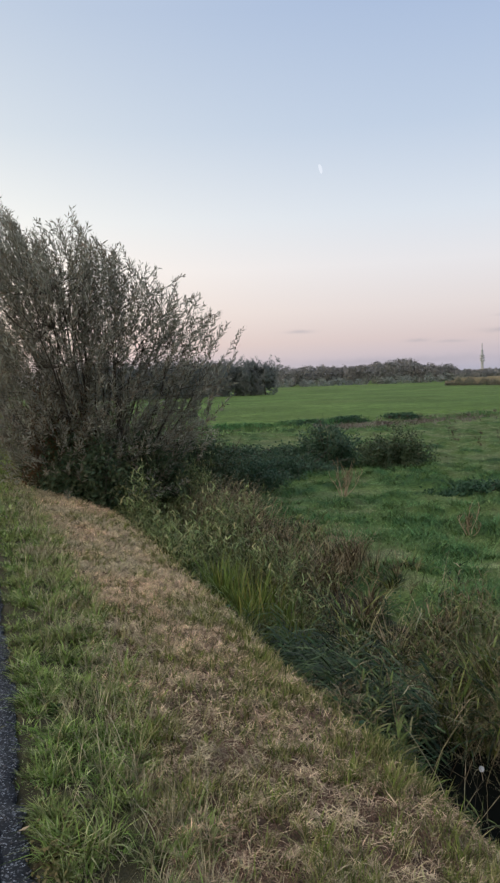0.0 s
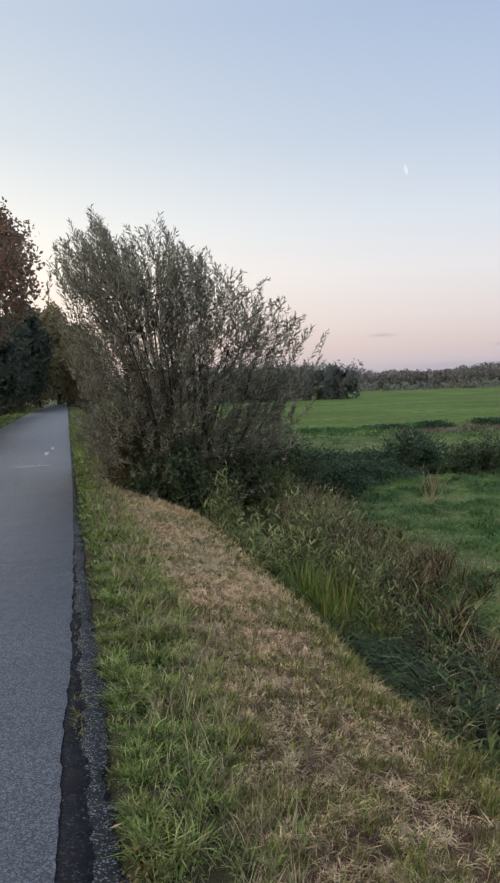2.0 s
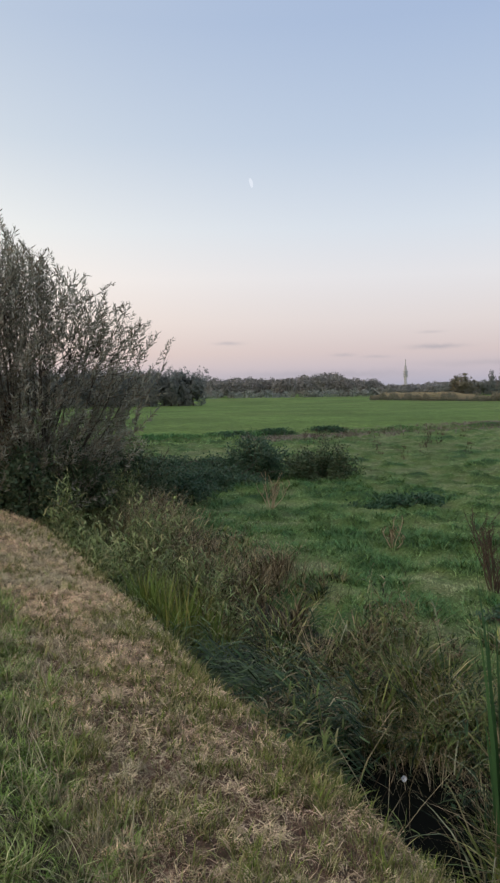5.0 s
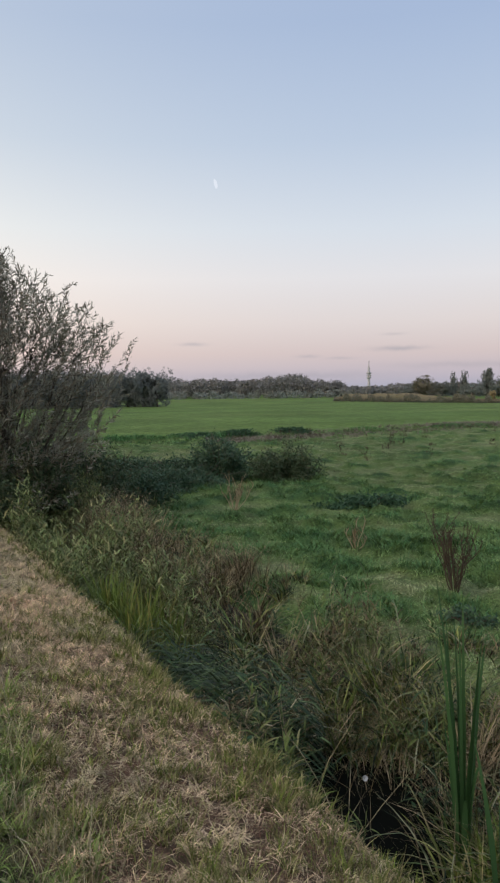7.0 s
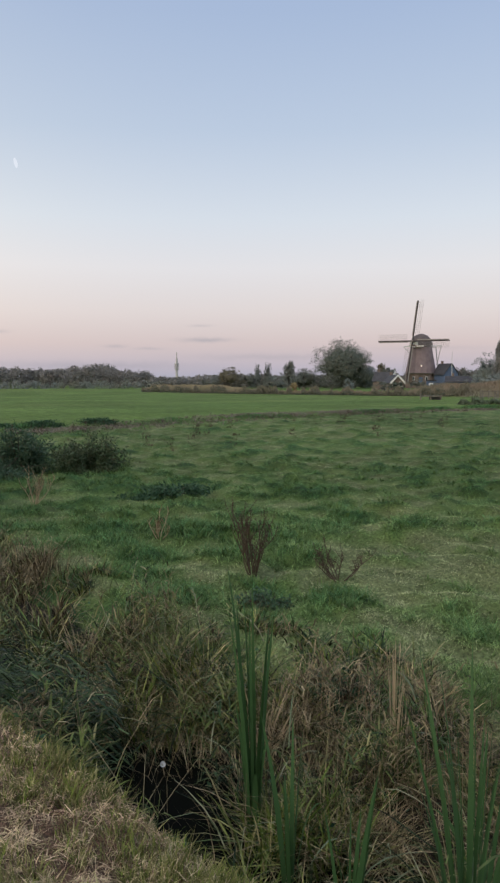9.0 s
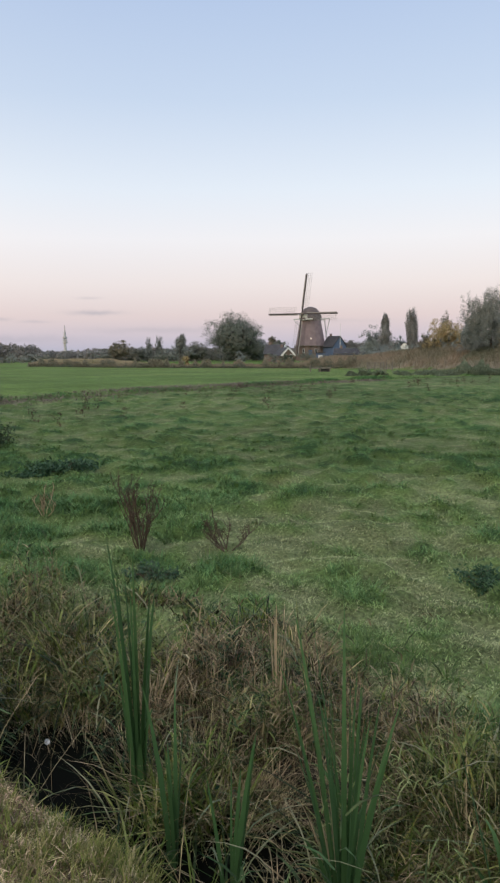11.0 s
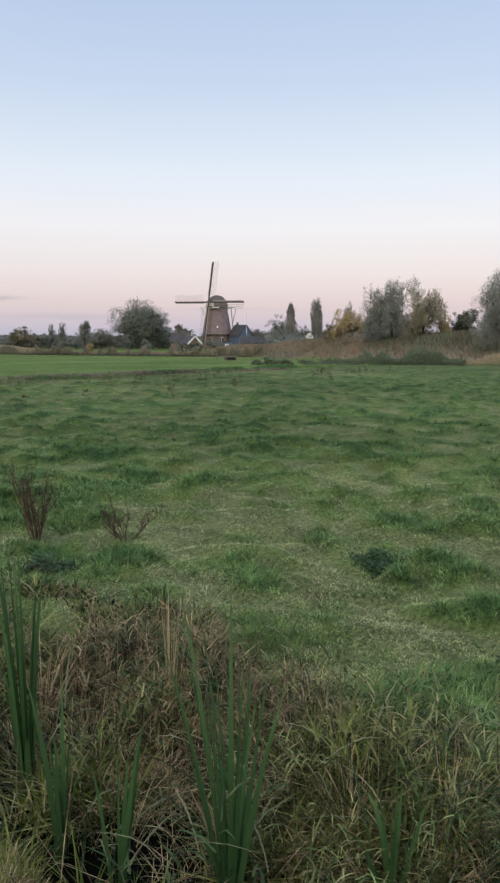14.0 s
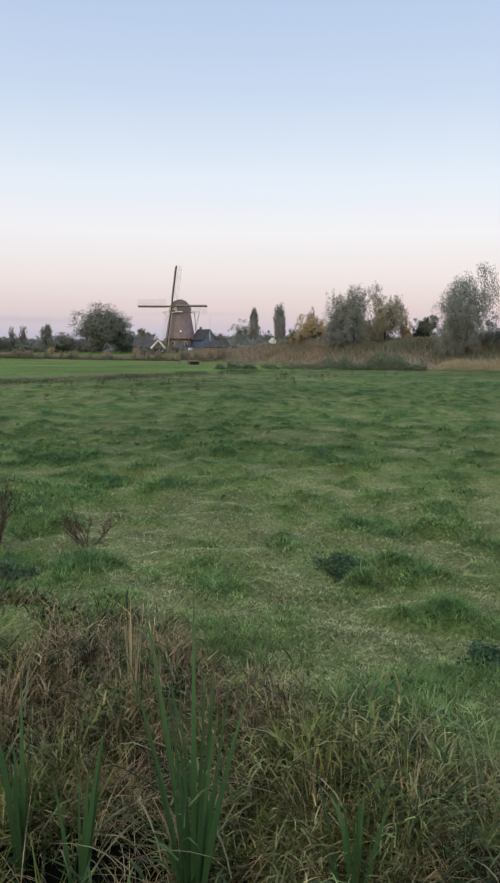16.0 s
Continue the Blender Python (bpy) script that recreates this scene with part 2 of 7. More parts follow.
STRAW = leaf_mat("mown_straw", [(0.701, 0.488, 0.328), (0.927, 0.686, 0.473), (0.489, 0.328, 0.221), (0.489, 0.475, 0.185), (0.865, 0.63, 0.421), (0.585, 0.383, 0.248), (0.304, 0.189, 0.123)], (0.50, 0.44, 0.28), 1.1, mottle=(13.0, 0.4, 1.45))
HAY = leaf_mat("matted_hay", [(0.152, 0.081, 0.054), (0.247, 0.142, 0.095), (0.095, 0.052, 0.036), (0.314, 0.199, 0.131), (0.19, 0.109, 0.068)], None, 1, 0.8, 0.1)
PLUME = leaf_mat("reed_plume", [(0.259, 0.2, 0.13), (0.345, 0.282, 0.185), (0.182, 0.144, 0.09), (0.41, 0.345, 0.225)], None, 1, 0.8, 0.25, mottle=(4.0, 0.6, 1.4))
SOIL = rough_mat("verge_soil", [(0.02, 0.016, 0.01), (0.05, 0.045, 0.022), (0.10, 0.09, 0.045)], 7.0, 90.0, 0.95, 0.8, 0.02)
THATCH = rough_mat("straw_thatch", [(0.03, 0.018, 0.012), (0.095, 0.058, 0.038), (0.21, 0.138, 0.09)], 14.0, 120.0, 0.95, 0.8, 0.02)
# Near-black entries in the next three ramps imitate shade deep between the tufts.
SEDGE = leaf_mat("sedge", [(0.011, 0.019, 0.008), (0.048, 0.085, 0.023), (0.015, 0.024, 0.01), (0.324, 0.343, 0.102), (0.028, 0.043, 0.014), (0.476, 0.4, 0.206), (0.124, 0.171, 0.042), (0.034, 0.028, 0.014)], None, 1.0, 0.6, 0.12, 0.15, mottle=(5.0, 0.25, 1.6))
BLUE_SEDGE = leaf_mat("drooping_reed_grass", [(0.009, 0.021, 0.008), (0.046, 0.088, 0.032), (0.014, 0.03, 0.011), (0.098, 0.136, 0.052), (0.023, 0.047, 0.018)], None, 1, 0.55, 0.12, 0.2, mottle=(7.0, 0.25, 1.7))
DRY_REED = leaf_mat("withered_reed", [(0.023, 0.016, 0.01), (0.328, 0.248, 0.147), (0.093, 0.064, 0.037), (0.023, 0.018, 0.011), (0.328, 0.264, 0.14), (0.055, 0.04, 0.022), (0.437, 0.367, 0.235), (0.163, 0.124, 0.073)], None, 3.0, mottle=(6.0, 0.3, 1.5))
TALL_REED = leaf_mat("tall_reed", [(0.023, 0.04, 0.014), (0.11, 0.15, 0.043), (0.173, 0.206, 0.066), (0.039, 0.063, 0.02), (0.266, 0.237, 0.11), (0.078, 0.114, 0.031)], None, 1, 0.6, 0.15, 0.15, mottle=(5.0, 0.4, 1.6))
ARCHING = leaf_mat("arching_reed_leaf", [(0.13, 0.17, 0.09), (0.20, 0.235, 0.13), (0.30, 0.28, 0.17), (0.10, 0.14, 0.075), (0.36, 0.26, 0.14)], None, 1, 0.45, 0.15, 0.3)
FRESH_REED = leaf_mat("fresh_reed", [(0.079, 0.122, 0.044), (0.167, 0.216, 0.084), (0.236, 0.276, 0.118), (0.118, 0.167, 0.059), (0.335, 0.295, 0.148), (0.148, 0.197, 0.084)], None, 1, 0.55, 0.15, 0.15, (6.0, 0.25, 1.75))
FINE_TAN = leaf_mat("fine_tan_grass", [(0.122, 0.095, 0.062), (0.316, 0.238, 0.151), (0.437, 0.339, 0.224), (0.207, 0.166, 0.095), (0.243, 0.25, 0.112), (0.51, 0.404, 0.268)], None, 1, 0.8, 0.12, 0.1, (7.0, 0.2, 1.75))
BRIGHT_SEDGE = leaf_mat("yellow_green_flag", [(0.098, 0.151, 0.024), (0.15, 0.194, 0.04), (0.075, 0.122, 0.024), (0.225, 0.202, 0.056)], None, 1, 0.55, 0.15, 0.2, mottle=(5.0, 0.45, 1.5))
CATTAIL = leaf_mat("cattail_leaf", [(0.035, 0.089, 0.034), (0.055, 0.12, 0.042), (0.045, 0.103, 0.04)], None, 1, 0.5, 0.12, 0.25)
BROWN_STEM = leaf_mat("withered_stem", [(0.06, 0.042, 0.033), (0.10, 0.072, 0.054), (0.045, 0.034, 0.027)], None, 1, 0.8, 0.0)
TAN_STEM = leaf_mat("tan_stem", [(0.36, 0.27, 0.17), (0.22, 0.16, 0.10), (0.48, 0.38, 0.25), (0.30, 0.21, 0.13)], None, 1, 0.8, 0.1)
NETTLE = leaf_mat("nettle_leaf", [(0.03, 0.07, 0.042), (0.055, 0.11, 0.062), (0.075, 0.135, 0.07)], None, 1, 0.55, 0.2)
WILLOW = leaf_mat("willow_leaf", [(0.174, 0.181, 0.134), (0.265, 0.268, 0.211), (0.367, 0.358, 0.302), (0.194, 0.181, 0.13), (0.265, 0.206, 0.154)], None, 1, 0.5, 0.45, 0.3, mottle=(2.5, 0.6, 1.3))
BRAMBLE = leaf_mat("bramble_leaf", [(0.038, 0.069, 0.037), (0.063, 0.103, 0.053), (0.093, 0.129, 0.064), (0.098, 0.092, 0.053)], None, 1, 0.55, 0.2, 0.3)
THICKET_LEAF = leaf_mat("thicket_leaf", [(0.035, 0.075, 0.048), (0.055, 0.11, 0.065), (0.085, 0.145, 0.08), (0.07, 0.08, 0.045)], None, 1, 0.5, 0.25, 0.3)
RUST_LEAF = leaf_mat("rust_leaf", [(0.10, 0.05, 0.028), (0.15, 0.075, 0.035), (0.07, 0.055, 0.03), (0.05, 0.055, 0.03)], None, 1, 0.6, 0.2)
CHESTNUT = leaf_mat("autumn_chestnut_leaf", [(0.359, 0.195, 0.139), (0.469, 0.282, 0.205), (0.304, 0.215, 0.158), (0.235, 0.208, 0.152), (0.414, 0.296, 0.218)], None, 1, 0.55, 0.4)
# Copse leaves are paler and greyer than foliage: distance haze in the colour.
HAZY_COPSE = leaf_mat("hazy_copse_leaf", [(0.166, 0.193, 0.190), (0.221, 0.241, 0.235), (0.193, 0.206, 0.205), (0.248, 0.256, 0.235)], None, 1, 0.8, 0.4, 0.05)
DARK_LEAF = leaf_mat("dark_tree_leaf", [(0.06, 0.08, 0.062), (0.09, 0.115, 0.085), (0.115, 0.135, 0.095), (0.13, 0.125, 0.088)], None, 1, 0.55, 0.2)
LANE_LEAF = leaf_mat("lane_tree_leaf", [(0.075, 0.095, 0.075), (0.105, 0.125, 0.095), (0.085, 0.105, 0.085), (0.125, 0.125, 0.09)], None, 1, 0.55, 0.35)
LANE_OLIVE = leaf_mat("pale_olive_leaf", [(0.30, 0.275, 0.17), (0.36, 0.315, 0.20), (0.40, 0.33, 0.20), (0.26, 0.25, 0.16)], None, 1, 0.55, 0.5)
OLIVE_LEAF = leaf_mat("olive_tree_leaf", [(0.16, 0.155, 0.115), (0.205, 0.19, 0.135), (0.235, 0.205, 0.15), (0.145, 0.15, 0.115)], None, 1, 0.55, 0.25)
# Willows and yellow shrubs at the dike: leaf colours lifted for distance haze.
GREY_WILLOW = leaf_mat("grey_willow_leaf", [(0.258, 0.294, 0.288), (0.327, 0.356, 0.346), (0.215, 0.246, 0.245), (0.314, 0.321, 0.288)], (0.24, 0.23, 0.185), 0.12, 0.7, 0.25, 0.06)
YELLOW_WILLOW = leaf_mat("yellowing_willow_leaf", [(0.308, 0.302, 0.245), (0.353, 0.325, 0.239), (0.274, 0.28, 0.234), (0.399, 0.336, 0.222)], None, 1, 0.7, 0.3, 0.06)
YELLOW_LEAF = leaf_mat("yellow_leaf", [(0.493, 0.371, 0.19), (0.432, 0.35, 0.19), (0.362, 0.328, 0.19), (0.509, 0.35, 0.19)], None, 1, 0.7, 0.3, 0.06)
# Far trees: paler and bluer than real leaves, with haze painted in.
HAZY_LEAF = leaf_mat("hazy_tree_leaf", [(0.24, 0.281, 0.281), (0.289, 0.327, 0.313), (0.22, 0.262, 0.264), (0.293, 0.302, 0.287)], (0.165, 0.165, 0.135), 0.03, 0.8, 0.25, 0.04)
HEDGE_LEAF = leaf_mat("hedge_leaf", [(0.135, 0.16, 0.125), (0.175, 0.19, 0.15), (0.115, 0.14, 0.11), (0.20, 0.185, 0.14)], (0.17, 0.14, 0.105), 0.12, 0.8, 0.2, 0.05)
# The horizon wood carries its haze in the base colour too.
HAZY_WOOD = leaf_mat("hazy_wood_leaf", [(0.251, 0.251, 0.244), (0.319, 0.309, 0.298), (0.232, 0.243, 0.244), (0.348, 0.32, 0.298)], (0.192, 0.174, 0.156), 0.02, 0.8, 0.25, 0.04)
BANK_LEAF = leaf_mat("bank_growth", [(0.134, 0.177, 0.12), (0.174, 0.217, 0.15), (0.112, 0.148, 0.102), (0.202, 0.217, 0.144)], None, 1, 0.65, 0.12)
# Oak by the mill: base colour raised a little for haze.
HAZY_OAK = leaf_mat("hazy_oak_leaf", [(0.152, 0.176, 0.155), (0.2, 0.224, 0.189), (0.127, 0.152, 0.136), (0.218, 0.212, 0.175)], None, 1, 0.8, 0.25, 0.05)
RUST_REED = leaf_mat("rust_reed", [(0.302, 0.231, 0.168), (0.381, 0.297, 0.218), (0.252, 0.198, 0.146), (0.235, 0.215, 0.151)], (0.17, 0.18, 0.12), 0.12)
PALE_REED = leaf_mat("pale_reed", [(0.40, 0.33, 0.22), (0.46, 0.37, 0.26), (0.33, 0.29, 0.19), (0.36, 0.27, 0.20)], (0.27, 0.26, 0.16), 0.06)
DIKE_SEDGE = leaf_mat("grey_dike_growth", [(0.165, 0.187, 0.132), (0.209, 0.231, 0.165), (0.143, 0.165, 0.116), (0.242, 0.231, 0.165)], (0.21, 0.18, 0.13), 0.15, 0.8, 0.2, 0.05)
BARK = rough_mat("bark", [(0.03, 0.025, 0.02), (0.075, 0.06, 0.048), (0.12, 0.10, 0.08)], 6, 60, 0.9, 0.6, 0.02)
ASPHALT = asphalt_mat("worn_asphalt", (0.075, 0.077, 0.087), (0.31, 0.315, 0.34), 0.66, 150, 0.5, 0.8)
TAR = asphalt_mat("tar_strip", (0.010, 0.0105, 0.015), (0.048, 0.051, 0.064), 0.22, 110, 0.85, 0.25)
WILLOW_BARK = rough_mat("willow_bark", [(0.035, 0.029, 0.024), (0.07, 0.059, 0.048), (0.112, 0.095, 0.077)], 6, 60, 0.9, 0.4, 0.01)
OLD_EDGE = asphalt_mat("crumbled_edge", (0.03, 0.031, 0.034), (0.34, 0.345, 0.36), 0.22, 150, 0.8, 0.3)
CRUMB = leaf_mat("asphalt_crumb", [(0.05, 0.05, 0.055), (0.14, 0.14, 0.15), (0.08, 0.08, 0.085), (0.26, 0.26, 0.27)], None, 1, 0.85, 0.0, 0.3)
LITTER = leaf_mat("dead_litter", [(0.12, 0.085, 0.05), (0.20, 0.15, 0.09), (0.07, 0.05, 0.03), (0.27, 0.20, 0.13)], None, 1, 0.85, 0.1)
MOSS = leaf_mat("moss_and_weed", [(0.13, 0.12, 0.05), (0.18, 0.15, 0.07), (0.10, 0.13, 0.04)], None, 1, 0.8, 0.1)
ROAD_PAINT = rough_mat("worn_road_paint", [(0.28, 0.28, 0.29), (0.5, 0.5, 0.5), (0.62, 0.62, 0.61)], 14, 90, 0.7, 0.2, 0.003)
# Near-black with hardly any reflection: the overhang's shade is put into the colour.
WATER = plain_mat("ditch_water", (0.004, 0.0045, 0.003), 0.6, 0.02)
# Darker than wet mud, so that gaps in the reeds read as shaded.
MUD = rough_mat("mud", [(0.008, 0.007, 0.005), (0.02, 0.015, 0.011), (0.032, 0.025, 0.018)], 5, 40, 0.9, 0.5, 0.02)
BRICK = rough_mat("mill_brick", [(0.175, 0.135, 0.145), (0.23, 0.18, 0.19), (0.275, 0.225, 0.235)], 0.8, 9, 0.9, 0.3, 0.03)
REED_THATCH = rough_mat("cap_thatch", [(0.10, 0.085, 0.085), (0.145, 0.12, 0.12), (0.19, 0.16, 0.155)], 1.5, 14, 0.95, 0.4, 0.04)
WHITE_PAINT = rough_mat("white_paint", [(0.55, 0.55, 0.55), (0.72, 0.72, 0.71), (0.8, 0.8, 0.79)], 1.2, 20, 0.6, 0.1, 0.005)
GREY_WOOD = rough_mat("weathered_wood", [(0.10, 0.09, 0.08), (0.19, 0.17, 0.15), (0.28, 0.26, 0.235)], 2.0, 30, 0.85, 0.3, 0.01)
PALE_WOOD = rough_mat("pale_timber", [(0.223, 0.204, 0.191), (0.285, 0.264, 0.249), (0.341, 0.318, 0.302)], 2.0, 30, 0.8, 0.2, 0.01)
DARK_WOOD = rough_mat("dark_timber", [(0.035, 0.03, 0.03), (0.06, 0.05, 0.05), (0.09, 0.075, 0.075)], 2.0, 30, 0.8, 0.3, 0.01)
BLUE_PAINT = rough_mat("blue_paint", [(0.07, 0.10, 0.17), (0.10, 0.14, 0.235), (0.13, 0.18, 0.28)], 1.5, 20, 0.6, 0.1, 0.005)
SLATE = rough_mat("dark_roof_tile", [(0.035, 0.036, 0.045), (0.06, 0.06, 0.07), (0.085, 0.085, 0.095)], 1.2, 12, 0.7, 0.4, 0.03)
HOUSE_BRICK = rough_mat("house_brick", [(0.13, 0.10, 0.09), (0.2, 0.15, 0.13), (0.25, 0.2, 0.175)], 1.0, 12, 0.9, 0.3, 0.03)
PANE = plain_mat("window_glass", (0.03, 0.035, 0.04), 0.08, 0.6)
STEEL = rough_mat("galvanised_steel", [(0.30, 0.31, 0.32), (0.42, 0.43, 0.44), (0.52, 0.53, 0.54)], 3, 40, 0.45, 0.1, 0.002, 0.5, 0.6)
CONCRETE = rough_mat("tower_concrete", [(0.40, 0.39, 0.41), (0.47, 0.46, 0.48), (0.54, 0.53, 0.55)], 0.2, 2, 0.8, 0.1, 0.02)
PETAL = leaf_mat("white_petal", [(0.78, 0.78, 0.80), (0.84, 0.84, 0.86)], None, 1, 0.6, 0.3)
MOON = plain_mat("moonlit_rock", (0.74, 0.79, 0.88), 0.9, 0.0, 1.12)
MOON.node_tree.nodes["Principled BSDF"].inputs["Base Color"].default_value = (0.02, 0.02, 0.02, 1)
LIT_PANE = plain_mat("lit_window", (1.0, 0.80, 0.66), 0.4, 0.3, 0.9)
MAUVE = leaf_mat("withered_meadow_edge", [(0.22, 0.185, 0.165), (0.28, 0.23, 0.205), (0.18, 0.16, 0.135), (0.21, 0.205, 0.14)], None, 1, 0.8, 0.2, 0.05)


# ---- building helpers ----
ROAD_TURN = radians(19.5)
CA, SA = math.cos(ROAD_TURN), math.sin(ROAD_TURN)
rng = np.random.default_rng(7)


def to_xy(u, v):
    """From metres right of and along the road to the world."""
    return u * CA - v * SA, u * SA + v * CA


def to_uv(x, y):
    return x * CA + y * SA, -x * SA + y * CA


def polar(az, d):
    """A place d metres off, az degrees to the right of +y."""
    return d * math.sin(radians(az)), d * math.cos(radians(az))


def lattice(ix, iy, seed):
    h = (ix.astype(np.int64) * 374761393 + iy.astype(np.int64) * 668265263 + seed * 974634777) & 0x7FFFFFFF
    h = ((h ^ (h >> 13)) * 1274126177) & 0x7FFFFFFF
    return ((h ^ (h >> 16)) & 0xFFFF) / 65535.0


def value_noise(x, y, seed=0):
    ix, iy = np.floor(x), np.floor(y)
    fx, fy = x - ix, y - iy
    fx, fy = fx * fx * (3 - 2 * fx), fy * fy * (3 - 2 * fy)
    a, b = lattice(ix, iy, seed), lattice(ix + 1, iy, seed)
    c, d = lattice(ix, iy + 1, seed), lattice(ix + 1, iy + 1, seed)
    return (a * (1 - fx) + b * fx) * (1 - fy) + (c * (1 - fx) + d * fx) * fy


def fbm(x, y, scale, seed=0, octaves=4):
    total, amp, norm = 0.0, 1.0, 0.0
    for k in range(octaves):
        total = total + amp * value_noise(x / scale * 2 ** k + 17.3 * k, y / scale * 2 ** k - 9.1 * k, seed + k)
        norm += amp
        amp *= 0.55
    return total / norm


def smooth(a, b, x):
    t = np.clip((x - a) / (b - a), 0, 1)
    return t * t * (3 - 2 * t)


DIKE = np.array([(150, -10), (112, 34), (88, 66), (92, 96), (101, 128)], float)


def dike_gap(x, y):
    """Metres to the middle line of the dike."""
    best = np.full(np.shape(x), 1e9)
    for a, b in zip(DIKE[:-1], DIKE[1:]):
        d = b - a
        t = np.clip(((x - a[0]) * d[0] + (y - a[1]) * d[1]) / (d @ d), 0, 1)
        best = np.minimum(best, np.hypot(x - a[0] - t * d[0], y - a[1] - t * d[1]))
    return best


def tussocks(x, y, cell, seed, share):
    """Steep-sided grass mounds, one in a cell at most: 0 between them, up to 1 on their tops."""
    ix, iy = np.floor(x / cell), np.floor(y / cell)
    warp = 0.55 * (fbm(x, y, cell * 0.35, seed + 40, 2) - 0.5)
    best = np.zeros(np.shape(x))
    for dx in (-1, 0, 1):
        for dy in (-1, 0, 1):
            a, b = ix + dx, iy + dy
            cx, cy = (a + 0.1 + 0.8 * lattice(a, b, seed)) * cell, (b + 0.1 + 0.8 * lattice(a, b, seed + 1)) * cell
            turn = 3.1 * lattice(a, b, seed + 5)
            r = cell * (0.25 + 0.40 * lattice(a, b, seed + 2))
            px, py = (x - cx) * np.cos(turn) + (y - cy) * np.sin(turn), (y - cy) * np.cos(turn) - (x - cx) * np.sin(turn)
            gap = np.hypot(px, py * 1.5) / r + warp
            amp = (0.35 + 0.65 * lattice(a, b, seed + 3)) * (lattice(a, b, seed + 4) < share)
            best = np.maximum(best, amp * np.clip(1 - gap * gap, 0, 1) ** 0.55)
    return best


def mounds(x, y):
    return 0.105 * tussocks(x, y, 1.05, 211, 0.6) + 0.06 * tussocks(x, y, 0.48, 223, 0.6)


def lush_and_shade(x, y):
    """How rank the pasture grows: 0 grazed to straw, 1 rank dark green; painted relief shading is mixed in."""
    u, v = to_uv(x, y)
    small, mid, large = fbm(x, y, 0.6, 3), fbm(x, y, 2.4, 11), fbm(x, y, 14.0, 23, 3)
    near = 0.48 + 1.3 * (small - 0.5) + 0.35 * (mid - 0.5) + 0.3 * (large - 0.5)
    # same lumps as the height: hollows darker, tops lighter, shading put into the colour
    near = near - 0.5 * (fbm(x, y, 0.6, 53, 2) - 0.5) - 0.17 + 3.9 * mounds(x, y) * (1 - 0.4 * smooth(8, 20, np.hypot(x, y))) + 0.05 * (1 - smooth(4.7, 5.4, u)) * (1 - smooth(4, 6, v))
    near = near + 0.05 - 0.15 * smooth(5, 7, u) * (1 - smooth(10, 16, u)) * (1 - smooth(6, 12, v)) + 0.17 * smooth(4.5, 8, v) * (1 - smooth(15, 24, v)) * (1 - 0.6 * smooth(8, 14, u))
    far = 0.52 + 0.22 * (fbm(v, u * 0.04, 3.0, 29, 3) - 0.5) + 0.10 * np.sin(v / 5.0) * np.sin(v / 13.0) + 0.3 * (fbm(x, y, 5.0, 31, 3) - 0.5) + 0.25 * (fbm(x, y, 30.0, 37, 2) - 0.5)
    near = 0.46 + 1.35 * (near - 0.46)
    return np.clip(near + (far - near) * smooth(35.5, 37, v), 0, 1)


PROFILE_U = [-60, -12, -7, -4.0, -3.1, -3.02, 0.02, 0.10, 0.7, 1.3, 1.9, 2.3, 2.6, 3.3, 3.7, 4.6, 6, 12, 60]
PROFILE_Z = [-0.9, -0.9, -0.35, -0.05, -0.03, -0.07, -0.07, -0.02, -0.08, -0.22, -0.43, -0.92, -1.2, -1.2, -1.0, -0.74, -0.82, -0.88, -0.9]


def height(x, y):
    u, v = to_uv(x, y)
    wob = 0.16 * (fbm(v, v * 0 + 3.7, 2.2, 5, 3) - 0.5) * smooth(1.0, 1.8, u)
    z = np.interp(u + wob, PROFILE_U, PROFILE_Z)
    d = np.hypot(x, y)
    pasture = smooth(4.4, 5.4, u)
    calm = 1 - smooth(35, 80, d)
    z = z + pasture * calm * (0.10 * (lush_and_shade(x, y) - 0.45) * smooth(5.0, 8.0, u) + mounds(x, y) * smooth(4.8, 6.5, u) + 0.12 * (fbm(x, y, 7.0, 41, 2) - 0.5) + 0.24 * (fbm(x, y, 0.6, 53, 2) - 0.5) * (0.6 + 0.4 * smooth(5.0, 7.5, u)) * (1 - 0.35 * smooth(12, 25, d)))
    z = z + 0.035 * (fbm(x, y, 0.35, 47, 2) - 0.5) * smooth(0.15, 0.5, u) * (1 - smooth(1.9, 2.3, u))
    # the cross ditch
    z = z - 0.5 * smooth(33.4, 34.4, v) * (1 - smooth(35.4, 36.2, v)) * smooth(8, 11, u) * (1 - smooth(74, 80, u))
    z = z - 0.6 * smooth(50, 150, d)
    z = z + 3.2 * (1 - 0.55 * smooth(80, 125, y)) * (1 - smooth(3.0, 15.0, dike_gap(x, y)))
    return z


